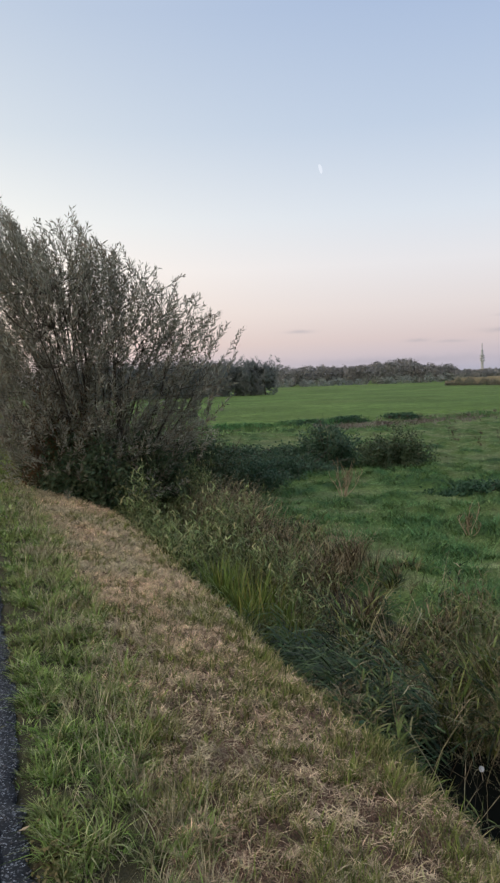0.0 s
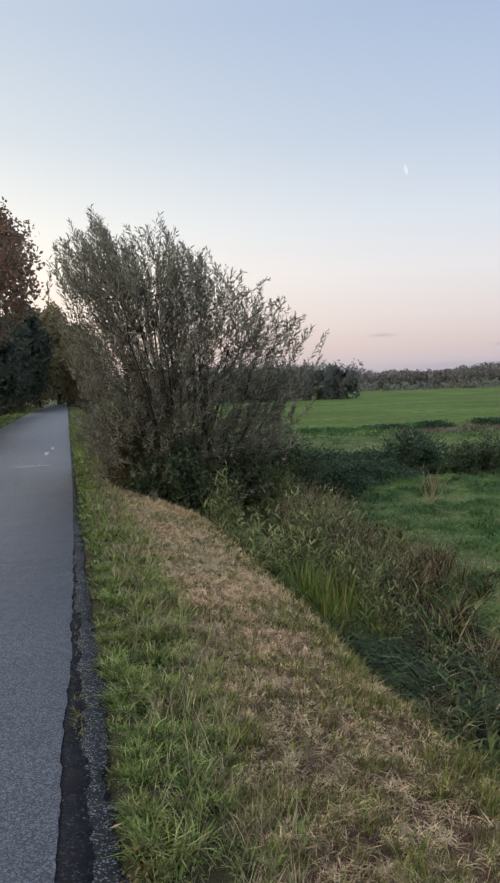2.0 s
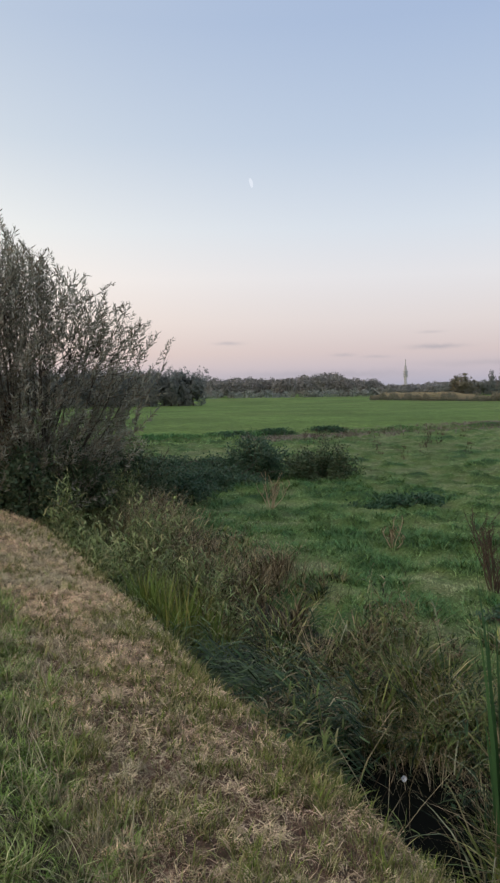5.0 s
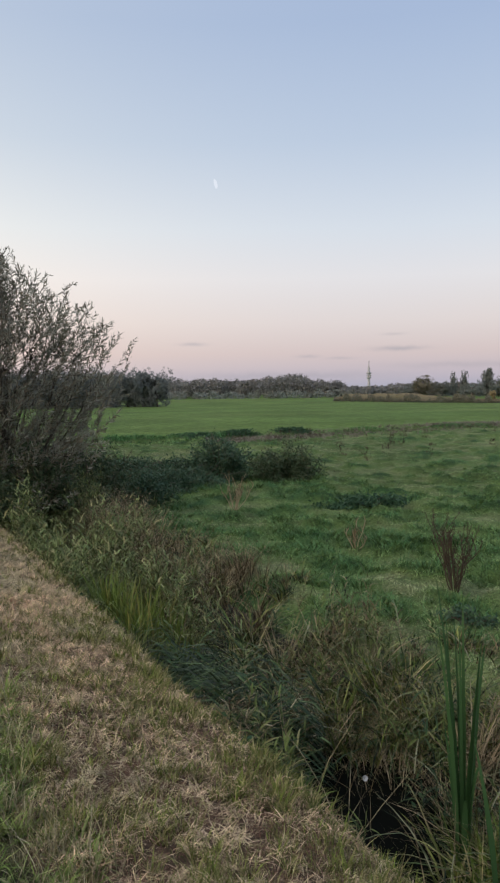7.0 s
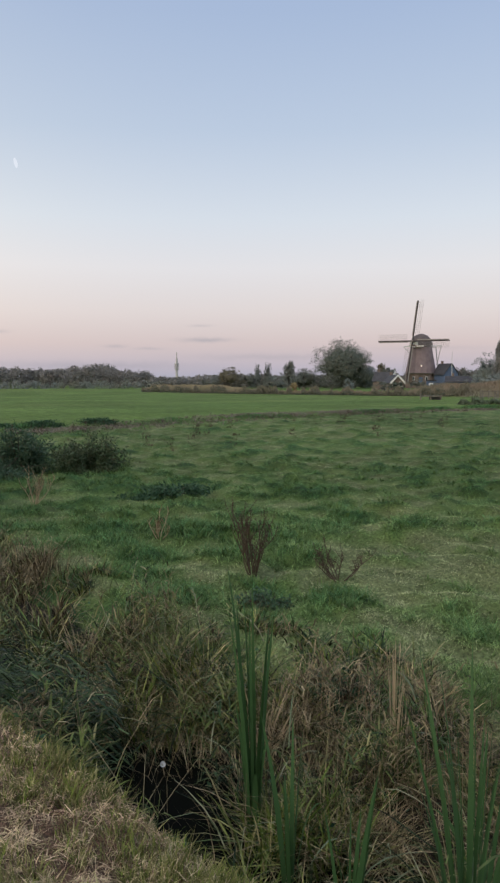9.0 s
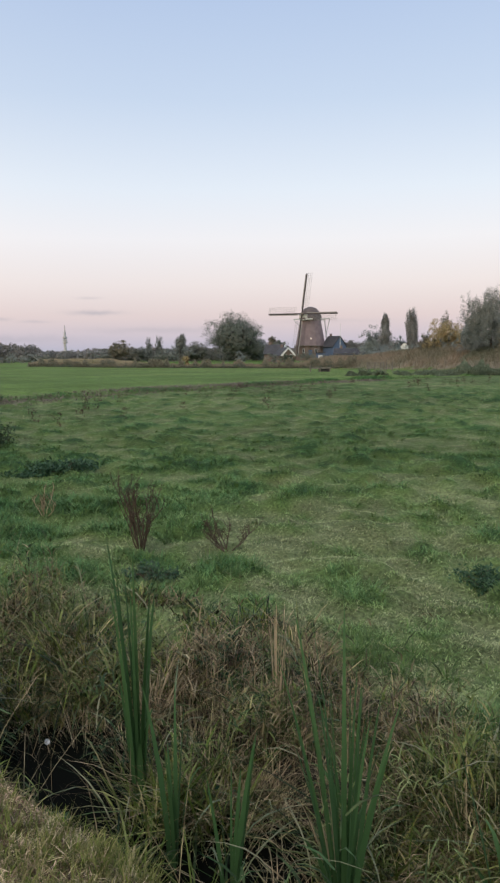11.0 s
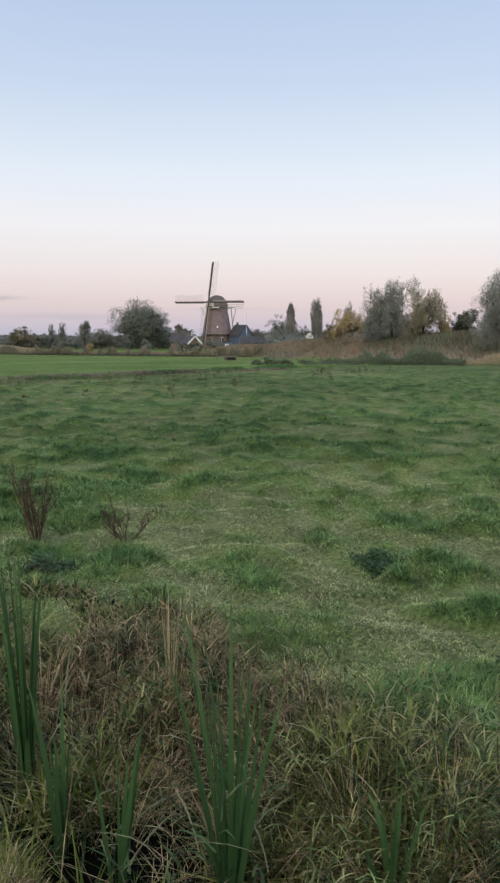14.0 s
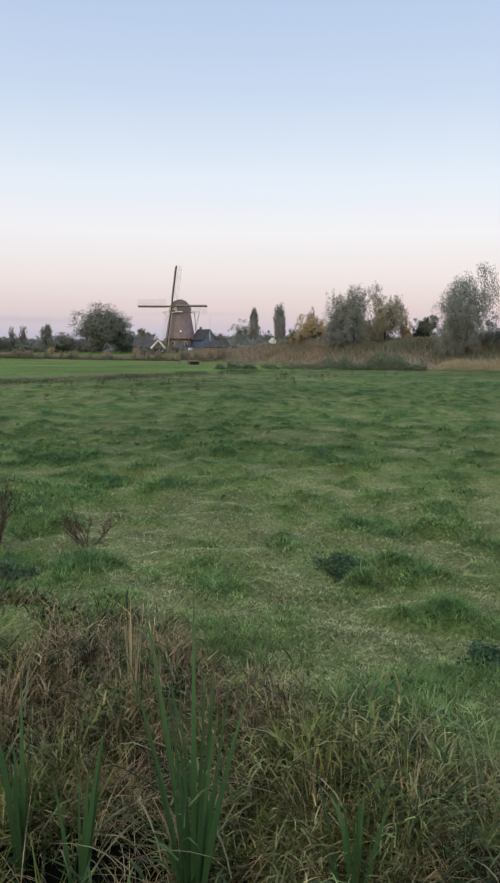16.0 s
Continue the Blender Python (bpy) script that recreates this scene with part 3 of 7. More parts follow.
def mesh_of(name, verts, quads=None, tris=None, mat=None, attrs=(), mats=(), mat_index=None, smooth_shade=False):
    me = bpy.data.meshes.new(name)
    verts = np.asarray(verts, np.float32)
    me.vertices.add(len(verts))
    me.vertices.foreach_set("co", verts.ravel())
    nq, ntr = (0 if quads is None else len(quads)), (0 if tris is None else len(tris))
    loops = np.concatenate([np.asarray(a, np.int32).ravel() for a in (quads, tris) if a is not None and len(a)])
    starts = np.concatenate([np.arange(nq) * 4, nq * 4 + np.arange(ntr) * 3]).astype(np.int32)
    me.loops.add(len(loops))
    me.loops.foreach_set("vertex_index", loops)
    me.polygons.add(nq + ntr)
    me.polygons.foreach_set("loop_start", starts)
    if mat_index is not None:
        me.polygons.foreach_set("material_index", np.asarray(mat_index, np.int32))
    for m in (mats or ([mat] if mat else [])):
        me.materials.append(m)
    me.update(calc_edges=True)
    if smooth_shade:
        me.polygons.foreach_set("use_smooth", np.ones(nq + ntr, bool))
    for key, values in attrs:
        me.attributes.new(key, "FLOAT", "POINT").data.foreach_set("value", np.asarray(values, np.float32))
    return me


def stuff(name, me, label, category):
    return tagged(new(name, me), label, category, "", "stuff")


def part(name, me, parent, label=""):
    ob = new(name, me)
    ob.parent = parent
    return tagged(ob, label)


def thing(name, at, label, category, group="", turn=0.0):
    ob = new(name)
    ob.empty_display_size = 0.1
    ob.matrix_world = pose(at[0], at[1], at[2], 0, 0, turn)
    return tagged(ob, label, category, group)


def blade_geo(P, length, width, way, lean, bend, rise=1.0, droop=0.0, turn=None, levels=(0, 0.4, 0.75)):
    """Tapered curved blades: along way (an angle) they go length*(lean s + bend s^2), up length*(rise s - droop s^2)."""
    N = len(P)
    P = np.asarray(P, float)
    full = lambda a: np.broadcast_to(np.asarray(a, float), (N,))
    length, width, way, lean, bend, rise, droop = map(full, (length, width, way, lean, bend, rise, droop))
    turn = way + math.pi / 2 + rng.normal(0, 0.6, N) if turn is None else full(turn)
    side = np.stack([np.cos(turn), np.sin(turn), np.zeros(N)], -1)
    ahead = np.stack([np.cos(way), np.sin(way), np.zeros(N)], -1)
    K = len(levels)
    V = np.empty((N, 2 * K + 1, 3))
    for k, s in enumerate([*levels, 1.0]):
        c = P + ahead * (length * (lean * s + bend * s * s))[:, None]
        c[:, 2] += length * (rise * s - droop * s * s)
        if k == K:
            V[:, 2 * K] = c
        else:
            w = (width * (0.75 + 0.5 * s if s < 0.5 else 1.45 * (1 - s) + 0.2) / 2)[:, None]
            V[:, 2 * k], V[:, 2 * k + 1] = c - side * w, c + side * w
    base = (np.arange(N) * (2 * K + 1))[:, None]
    quads = np.concatenate([base + np.array([[2 * k, 2 * k + 1, 2 * k + 3, 2 * k + 2]]) for k in range(K - 1)]) if K > 1 else np.zeros((0, 4), int)
    tris = base + np.array([[2 * K - 2, 2 * K - 1, 2 * K]])
    return V.reshape(-1, 3), quads, tris, 2 * K + 1


def blades(name, P, mat, lush=None, **k):
    V, q, t, per = blade_geo(P, **k)
    attrs = [] if lush is None else [("lush", np.repeat(lush, per))]
    return mesh_of(name, V, q, t, mat, attrs)


def leaf_geo(P, length, width, way=None, flat=1.0):
    """Pointed leaves at P; way: unit vectors along which they point."""
    N = len(P)
    if way is None:
        way = rng.normal(0, 1, (N, 3)) * (1, 1, flat)
    way = way / (np.linalg.norm(way, axis=1, keepdims=True) + 1e-9)
    side = np.cross(way, rng.normal(0, 1, (N, 3)))
    side /= np.linalg.norm(side, axis=1, keepdims=True) + 1e-9
    L, W = np.broadcast_to(np.asarray(length, float), (N,))[:, None], np.broadcast_to(np.asarray(width, float), (N,))[:, None]
    V = np.empty((N, 4, 3))
    V[:, 0], V[:, 2] = P, P + way * L
    mid = P + way * L * 0.45
    V[:, 1], V[:, 3] = mid - side * W / 2, mid + side * W / 2
    return V.reshape(-1, 3), (np.arange(N) * 4)[:, None] + np.arange(4)[None]


def leaf_mesh(name, P, length, width, mat, way=None, flat=1.0):
    V, q = leaf_geo(P, length, width, way, flat)
    return mesh_of(name, V, q, None, mat)


def tubes_geo(lines, sides=5):
    """lines: list of (points (k,3), radii (k,)). Tapered tubes in one mesh."""
    VV, QQ, n = [], [], 0
    ring = np.linspace(0, 2 * math.pi, sides, endpoint=False)
    for pts, rad in lines:
        pts, rad = np.asarray(pts, float), np.asarray(rad, float)
        tang = np.gradient(pts, axis=0)
        tang /= np.linalg.norm(tang, axis=1, keepdims=True) + 1e-9
        ref = np.where(np.abs(tang[:, 2:3]) > 0.9, np.array([[1.0, 0, 0]]), np.array([[0, 0, 1.0]]))
        a = np.cross(tang, ref)
        a /= np.linalg.norm(a, axis=1, keepdims=True) + 1e-9
        b = np.cross(tang, a)
        V = pts[:, None] + rad[:, None, None] * (np.cos(ring)[None, :, None] * a[:, None] + np.sin(ring)[None, :, None] * b[:, None])
        k = len(pts)
        i = np.arange(k - 1)[:, None] * sides
        j = np.arange(sides)[None]
        q = np.stack([i + j, i + (j + 1) % sides, i + sides + (j + 1) % sides, i + sides + j], -1).reshape(-1, 4) + n
        VV.append(V.reshape(-1, 3))
        QQ.append(q)
        n += k * sides
    return np.concatenate(VV), np.concatenate(QQ)


def tubes(name, lines, mat, sides=5):
    V, q = tubes_geo(lines, sides)
    return mesh_of(name, V, q, None, mat, smooth_shade=True)


def box_geo(x0, x1, y0, y1, z0, z1):
    V = np.array([(x, y, z) for z in (z0, z1) for y in (y0, y1) for x in (x0, x1)], float)
    Q = np.array([(0, 2, 3, 1), (4, 5, 7, 6), (0, 1, 5, 4), (2, 6, 7, 3), (0, 4, 6, 2), (1, 3, 7, 5)])
    return V, Q


def boxes(name, list_of, mat, bevel=0.0):
    """Bevelled boxes joined into one mesh; each is (x0, x1, y0, y1, z0, z1)."""
    bm = bmesh.new()
    for b in list_of:
        V, Q = box_geo(*b)
        vs = [bm.verts.new(v) for v in V]
        for q in Q:
            bm.faces.new([vs[i] for i in q])
    if bevel:
        bmesh.ops.bevel(bm, geom=bm.edges[:], offset=bevel, segments=1, affect="EDGES", profile=0.5)
    bmesh.ops.recalc_face_normals(bm, faces=bm.faces[:])
    me = bpy.data.meshes.new(name)
    bm.to_mesh(me)
    bm.free()
    me.materials.append(mat)
    return me


def loft(name, rings, mat, sides=16, cap=True, turn=0.0):
    """A turned body: rings of (radius, z)."""
    ang = np.linspace(0, 2 * math.pi, sides, endpoint=False) + turn
    V = np.array([(r * math.cos(a), r * math.sin(a), z) for r, z in rings for a in ang])
    Q = [(i * sides + j, i * sides + (j + 1) % sides, (i + 1) * sides + (j + 1) % sides, (i + 1) * sides + j) for i in range(len(rings) - 1) for j in range(sides)]
    bm = bmesh.new()
    vs = [bm.verts.new(v) for v in V]
    for q in Q:
        bm.faces.new([vs[i] for i in q])
    if cap:
        bm.faces.new(vs[:sides][::-1])
        bm.faces.new(vs[-sides:])
    me = bpy.data.meshes.new(name)
    bm.to_mesh(me)
    bm.free()
    me.materials.append(mat)
    return me


def curve_line(start, way, length, up, steps=5, wander=0.08, r0=0.02, r1=0.004):
    """A branch that starts along way and bends by up towards the sky."""
    pts, d = [np.array(start, float)], np.array(way, float)
    d /= np.linalg.norm(d)
    for _ in range(steps):
        d = d + np.array((0, 0, up / steps)) + rng.normal(0, wander, 3)
        d /= np.linalg.norm(d)
        pts.append(pts[-1] + d * length / steps)
    return np.array(pts), np.linspace(r0, r1, steps + 1)


# ---- ground, road, water ----
def axis(pieces):
    out = [np.arange(a, b, s) for a, b, s in pieces]
    return np.unique(np.concatenate(out).round(4))


def build_ground():
    us = axis([(-2600, -200, 300), (-200, -30, 17), (-30, -4, 1.3), (-4, 0, 0.5), (0, 5, 0.1), (5, 16, 0.12), (16, 42, 0.27), (42, 60, 0.6), (60, 140, 2.5), (140, 300, 8), (300, 2601, 230)])
    vs = axis([(-2600, -200, 300), (-200, -20, 15), (-20, -1, 1.2), (-1, 16, 0.12), (16, 36, 0.22), (36, 40, 0.5), (40, 140, 2.2), (140, 300, 8), (300, 2601, 230)])
    U, V = np.meshgrid(us, vs)
    X, Y = to_xy(U, V)
    Z = height(X, Y)
    nu, nv = len(us), len(vs)
    i = np.arange(nv - 1)[:, None] * nu + np.arange(nu - 1)[None]
    quads = np.stack([i, i + 1, i + nu + 1, i + nu], -1).reshape(-1, 4)
    mu, mv = ((us[:-1] + us[1:]) / 2)[None, :], ((vs[:-1] + vs[1:]) / 2)[:, None]
    kind = np.zeros((nv - 1, nu - 1), int)
    near = np.abs(mv - 20) < 120
    kind[near & (mu > -0.05) & (mu < 2.0)] = 1
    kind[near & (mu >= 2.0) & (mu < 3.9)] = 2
    kind[near & (mu > -0.05) & (mu < 0.55)] = 3
    kind[(mv > 36.3) & (mu > 4.5)] = 4
    MU, MV = np.meshgrid(mu[0], mv[:, 0])
    kind[dike_gap(*to_xy(MU, MV)) < 13.0] = 5
    me = mesh_of("ground", np.stack([X, Y, Z], -1).reshape(-1, 3), quads, None, None, [("lush", lush_and_shade(X, Y).ravel())], (GROUND, THATCH, MUD, SOIL, MEADOW, DIKE_SOD), kind.ravel(), True)
    tagged(new("ground", me), "flat grazed polder pasture with a sloping roadside bank", "ground", "", "structure")


build_ground()


EDGE_V = [-40, 0.6, 2.4, 2.9, 3.3, 3.7, 4.2, 4.6, 5.3, 6.5, 8.0, 10.0, 14.0, 110]
MAIN_U = [-0.16, -0.155, -0.15, -0.14, -0.135, -0.125, -0.10, -0.085, -0.08, -0.06, -0.045, -0.035, -0.02, -0.02]
CRACK_U = [-0.03, -0.03, -0.03, -0.03, -0.03, -0.035, -0.05, -0.042, -0.042, -0.037, -0.03, -0.03, -0.02, -0.02]
OUTER_U = [0.10, 0.10, 0.095, 0.05, 0.045, 0.085, 0.08, 0.075, 0.06, 0.05, 0.04, 0.03, 0.02, 0.02]


def band(name, left, right, v0, v1, z, mat, label, ragged=(0.01, 0.01), thick=0.05, step=0.03, seed=3):
    """A strip of paving between two lines given at EDGE_V, with ragged edges."""
    vs = np.arange(v0, v1 + step, step)
    lines = []
    for k, (e, amp) in enumerate(((left, ragged[0]), (right, ragged[1]))):
        lines.append(np.interp(vs, EDGE_V, e) + amp * ((fbm(vs, vs * 0 + 1.5 + 6 * k, 0.07, seed + 9 * k, 3) - 0.5) * 1.6 + (fbm(vs, vs * 0 + 4.5, 0.6, seed + 5 + k, 2) - 0.5)))
    rows = []
    for u, zz in ((lines[0], z - thick), (lines[0], z), (lines[1], z), (lines[1], z - thick)):
        x, y = to_xy(u, vs)
        rows.append(np.stack([x, y, np.full(len(vs), zz)], -1))
    n = len(vs)
    i = np.arange(n - 1)
    quads = np.concatenate([np.stack([k * n + i, (k + 1) * n + i, (k + 1) * n + i + 1, k * n + i + 1], -1) for k in range(3)])
    return tagged(new(name, mesh_of(name, np.concatenate(rows), quads, None, mat)), label, "road", "", "structure")


band("road", [-3.0] * 14, MAIN_U, -40, 110, 0.0, ASPHALT, "narrow grey worn asphalt lane", (0.05, 0.02), 0.08, 0.05)
band("tar_joint", [u - 0.03 for u in MAIN_U], CRACK_U, -10, 12, -0.008, TAR, "smooth black tar joint along the asphalt", (0.0, 0.045), 0.03, 0.02, 8)
band("road_edge", [u - 0.06 for u in MAIN_U], OUTER_U, -40, 60, -0.014, OLD_EDGE, "crumbled dark old asphalt edge", (0.0, 0.06), 0.07, 0.03, 5)


def build_water():
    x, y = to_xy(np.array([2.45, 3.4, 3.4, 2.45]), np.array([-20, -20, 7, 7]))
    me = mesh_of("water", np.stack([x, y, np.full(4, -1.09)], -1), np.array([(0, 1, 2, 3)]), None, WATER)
    tagged(new("water", me), "still ditch water, coloured near-black as if under overhanging reeds", "water", "", "structure")
    x, y = to_xy(np.array([8.0, 79.0, 79.0, 8.0]), np.array([33.6, 33.6, 36.1, 36.1]))
    me = mesh_of("water", np.stack([x, y, np.full(4, -1.22)], -1), np.array([(0, 1, 2, 3)]), None, WATER)
    tagged(new("water", me), "narrow field ditch with dark water", "water", "", "structure")


build_water()


def road_mark(u, v, w, l, turn, z=0.004):
    V, Q = box_geo(-w / 2, w / 2, -l / 2, l / 2, -0.003, 0.003)
    ob = new("road_marking", boxes("road_marking", [(-w / 2, w / 2, -l / 2, l / 2, -0.003, 0.003)], ROAD_PAINT, 0.001))
    x, y = to_xy(u, v)
    ob.matrix_world = pose(x, y, z, 0, 0, math.degrees(ROAD_TURN) + turn)
    tagged(ob, "worn white paint mark on the asphalt", "road marking", "worn road marks", "structure")


road_mark(-0.62, 20.4, 0.10, 0.9, 0)
road_mark(-0.50, 22.2, 0.10, 0.9, 0)
road_mark(-0.85, 17.1, 0.75, 0.09, 4)


# ---- grass and reeds near the road ----
def log_spread(n, a, b):
    return a * (b / a) ** rng.random(n)


def seat(u, v, sink=0.0):
    x, y = to_xy(u, v)
    return np.stack([x, y, height(x, y) - sink], -1)


def angles(n):
    return rng.random(n) * 2 * math.pi


def hollow(u, v):
    """1 in the dark hole over the open water, 0 away from it."""
    ax, ay, bx, by = 3.0, 4.12, 2.3, 3.15
    t = np.clip(((u - ax) * (bx - ax) + (v - ay) * (by - ay)) / ((bx - ax) ** 2 + (by - ay) ** 2), 0, 1)
    return 1 - smooth(0.15, 0.4, np.hypot(u - ax - t * (bx - ax), v - ay - t * (by - ay)))


def tuft_blades(name, centres, per, radius, mat, length, width, lean, bend, droop, spread=1.0, levels=(0, 0.4, 0.75)):
    """Blades that spring from tufts and lean away from their middle. All but levels may differ from tuft to tuft."""
    M = len(centres)
    each = lambda a: np.repeat(np.broadcast_to(np.asarray(a, float), (M,)), per)
    m = M * per
    way = angles(m)
    out = rng.random(m) ** 0.7
    P = np.repeat(centres, per, 0)
    r = each(radius) * out
    P[:, 0] += r * np.cos(way)
    P[:, 1] += r * np.sin(way)
    tilt = each(angles(M))
    push = each(rng.uniform(0, 0.35, M))
    ax, ay = np.cos(way) * (0.25 + out) + push * np.cos(tilt), np.sin(way) * (0.25 + out) + push * np.sin(tilt)
    way = np.arctan2(ay, ax) + rng.normal(0, 0.35, m)
    return blades(name, P, mat, length=each(length) * rng.uniform(0.45, 1.15, m), width=each(width) * rng.uniform(0.6, 1.4, m), way=way, lean=each(lean) * (0.15 + out) * rng.uniform(0.5, 1.4, m),
                  bend=each(bend) * rng.uniform(0.2, 1.5, m), rise=1.05, droop=each(droop) * rng.uniform(0.3, 1.5, m), levels=levels)


def verge_grass():
    n = 6000
    v = log_spread(n, 1.9, 40)
    u = 0.10 + 0.60 * rng.random(n) ** 1.2 + 0.16 * (fbm(v, v * 0, 1.1, 9) - 0.5)
    clump = fbm(u, v, 0.13, 61, 3)
    keep = (u > np.interp(v, EDGE_V, OUTER_U) - 0.02) & (rng.random(n) < np.clip(7 * (clump - 0.42), 0.02, 1) * (0.62 + 0.38 * smooth(2.5, 5.5, v)))
    u, v, clump = u[keep], v[keep], clump[keep]
    me = tuft_blades("verge_grass", seat(u, v, 0.01), 17, 0.018 + 0.005 * v, VERGE_GRASS, (0.03 + 0.13 * smooth(0.3, 0.85, clump)) * rng.uniform(0.6, 1.4, len(u)) * np.where(u < 0.16, 0.6, 1.0), 0.0032 * (1 + v / 5), 0.45, 0.6, 0.5, levels=(0, 0.5))
    stuff("verge_grass", me, "rough green grass along the asphalt edge", "grass")


def standing_straw():
    # fine dead stalks and blades: upright between grass and straw, low stubble over the bank
    n = 15000
    v = log_spread(n, 1.9, 16)
    u = 0.18 + 1.8 * rng.random(n)
    c = fbm(u, v, 0.3, 89, 3)
    edge = np.exp(-((u - 0.48 + 0.3 * (fbm(v, v * 0, 0.9, 15) - 0.5)) / 0.24) ** 2)
    keep = rng.random(n) < np.clip(0.2 + 3.5 * (c - 0.44), 0.04, 1) * (0.22 + 0.95 * edge) * (0.45 + 0.55 * smooth(2.8, 5, v))
    u, v, edge = u[keep], v[keep], edge[keep]
    me = tuft_blades("standing_straw", seat(u, v), 7, 0.03, DRY_GRASS, (0.04 + 0.085 * edge) * rng.uniform(0.6, 1.3, len(u)), 0.0019 * (1 + v / 3.6), 0.45, 0.35, 0.2, levels=(0, 0.5))
    stuff("standing_straw", me, "fine upright straw-coloured stalks over the bank", "grass")
    n = 520
    v = log_spread(n, 1.9, 14)
    u = rng.uniform(0.22, 0.8, n)
    me = blades("dry_grass_stalks", seat(u, v), DRY_GRASS, length=rng.uniform(0.12, 0.30, n), width=0.0020 * (1 + v / 4), way=angles(n), lean=rng.uniform(0.05, 0.5, n),
                bend=rng.uniform(0, 0.5, n), rise=1.0, droop=0.15)
    stuff("dry_grass_stalks", me, "thin straw-coloured seed stalks standing in green grass", "grass")


def mown_straw():
    n = 360000
    v = log_spread(n, 1.9, 20)
    u = 0.45 + 1.6 * rng.random(n) + 0.2 * (fbm(v, v * 0 + 5, 1.5, 19) - 0.5)
    pile = fbm(u, v, 0.055, 71, 2)
    keep = (rng.random(n) < smooth(0.45, 0.8, u)) & (rng.random(n) < np.clip(3.0 * (pile - 0.34) + 0.6 * smooth(3.5, 7, v), 0.1, 1) * (0.5 + 0.5 * smooth(2.5, 6, v)) * (1 - 0.5 * smooth(1.0, 1.6, u) * (1 - smooth(4, 7, v))))
    u, v, pile = u[keep], v[keep], pile[keep]
    m = len(u)
    P = seat(u, v)
    P[:, 2] += rng.random(m) * 0.05 * smooth(0.42, 0.75, pile)
    for s, levels in ((v < 4.5, (0, 0.5)), (v >= 4.5, (0,))):
        m = int(s.sum())
        me = blades("mown_straw", P[s], STRAW, length=rng.uniform(0.02, 0.085, m) * (1 + v[s] / 14), width=0.0016 * (1 + v[s] / 3.2) * rng.uniform(0.5, 1.5, m) * (1.0 if len(levels) > 1 else 1.6), way=angles(m),
                    lean=rng.uniform(0.5, 1.0, m), bend=0.0, rise=rng.uniform(-0.1, 0.6, m), droop=rng.uniform(0.0, 0.4, m), levels=levels)
        stuff("mown_straw", me, "dry mown straw lying over the bank", "straw")
    n = 17000
    v = log_spread(n, 1.9, 20)
    u = 0.55 + 1.5 * rng.random(n)
    c = 0.55 * fbm(u, v, 0.07, 81, 2) + 0.45 * fbm(u, v, 0.35, 83, 2)
    keep = rng.random(n) < np.clip(2.6 * (c - 0.42) + 0.20 * smooth(1.1, 1.6, u) + 0.06 * smooth(0.9, 1.4, u) * (1 - smooth(4, 7, v)), 0.07, 1) * (1 - 0.6 * smooth(5, 9, v) * (1 - smooth(1.6, 1.85, u)))
    u, v, c = u[keep], v[keep], c[keep]
    me = tuft_blades("bank_shoots", seat(u, v), 5, 0.014, BANK_GRASS, 0.025 + 0.14 * c ** 1.5 + 0.02 * smooth(1.5, 1.9, u), 0.0026 * (1 + v / 5), 0.5, 0.35, 0.25, levels=(0, 0.5))
    stuff("bank_shoots", me, "fresh green shoots through the mown straw", "grass")


def hay_clumps():
    # matted red-brown heaps left by the mower
    n = 420
    v = np.concatenate([log_spread(n - 4, 2.0, 12), [4.55, 4.85, 2.75, 3.3]])
    u = np.concatenate([rng.uniform(0.75, 1.75, n - 4), [0.86, 0.98, 1.42, 1.35]])
    big = np.concatenate([rng.uniform(0.4, 1.0, n - 4), [1.5, 1.3, 1.5, 1.2]])
    C = seat(u, v, 0.005)
    per = 70
    P = np.repeat(C, per, 0)
    r = 0.085 * np.repeat(big, per) * rng.random(n * per) ** 0.6
    a = angles(n * per)
    P[:, 0] += r * np.cos(a) * 1.3
    P[:, 1] += r * np.sin(a) * 0.8
    P[:, 2] += 0.035 * np.repeat(big, per) * rng.random(n * per) * (1 - r / 0.16)
    m = n * per
    me = blades("hay_clumps", P, HAY, length=rng.uniform(0.02, 0.06, m), width=0.0022 * (1 + np.repeat(v, per) / 3.5), way=angles(m), lean=rng.uniform(0.6, 1.0, m), bend=0.0, rise=rng.uniform(-0.15, 0.35, m), droop=0.2, levels=(0,))
    stuff("hay_clumps", me, "matted red-brown cut hay in small heaps", "straw")
    n = 45000
    v, u = log_spread(n, 1.9, 6.5), 0.5 + 1.5 * rng.random(n)
    keep = rng.random(n) < np.clip(4 * (fbm(u, v, 0.22, 77, 3) - 0.38), 0.08, 1)
    u, v = u[keep], v[keep]
    n = len(u)
    me = blades("loose_hay", seat(u, v) + rng.random((n, 1)) * (0, 0, 0.02), HAY, length=rng.uniform(0.02, 0.06, n), width=0.0020 * (1 + v / 3.5), way=angles(n), lean=rng.uniform(0.6, 1.0, n), bend=0.0, rise=rng.uniform(-0.1, 0.4, n), droop=0.2, levels=(0,))
    stuff("loose_hay", me, "loose brown cut hay scattered under the straw", "straw")


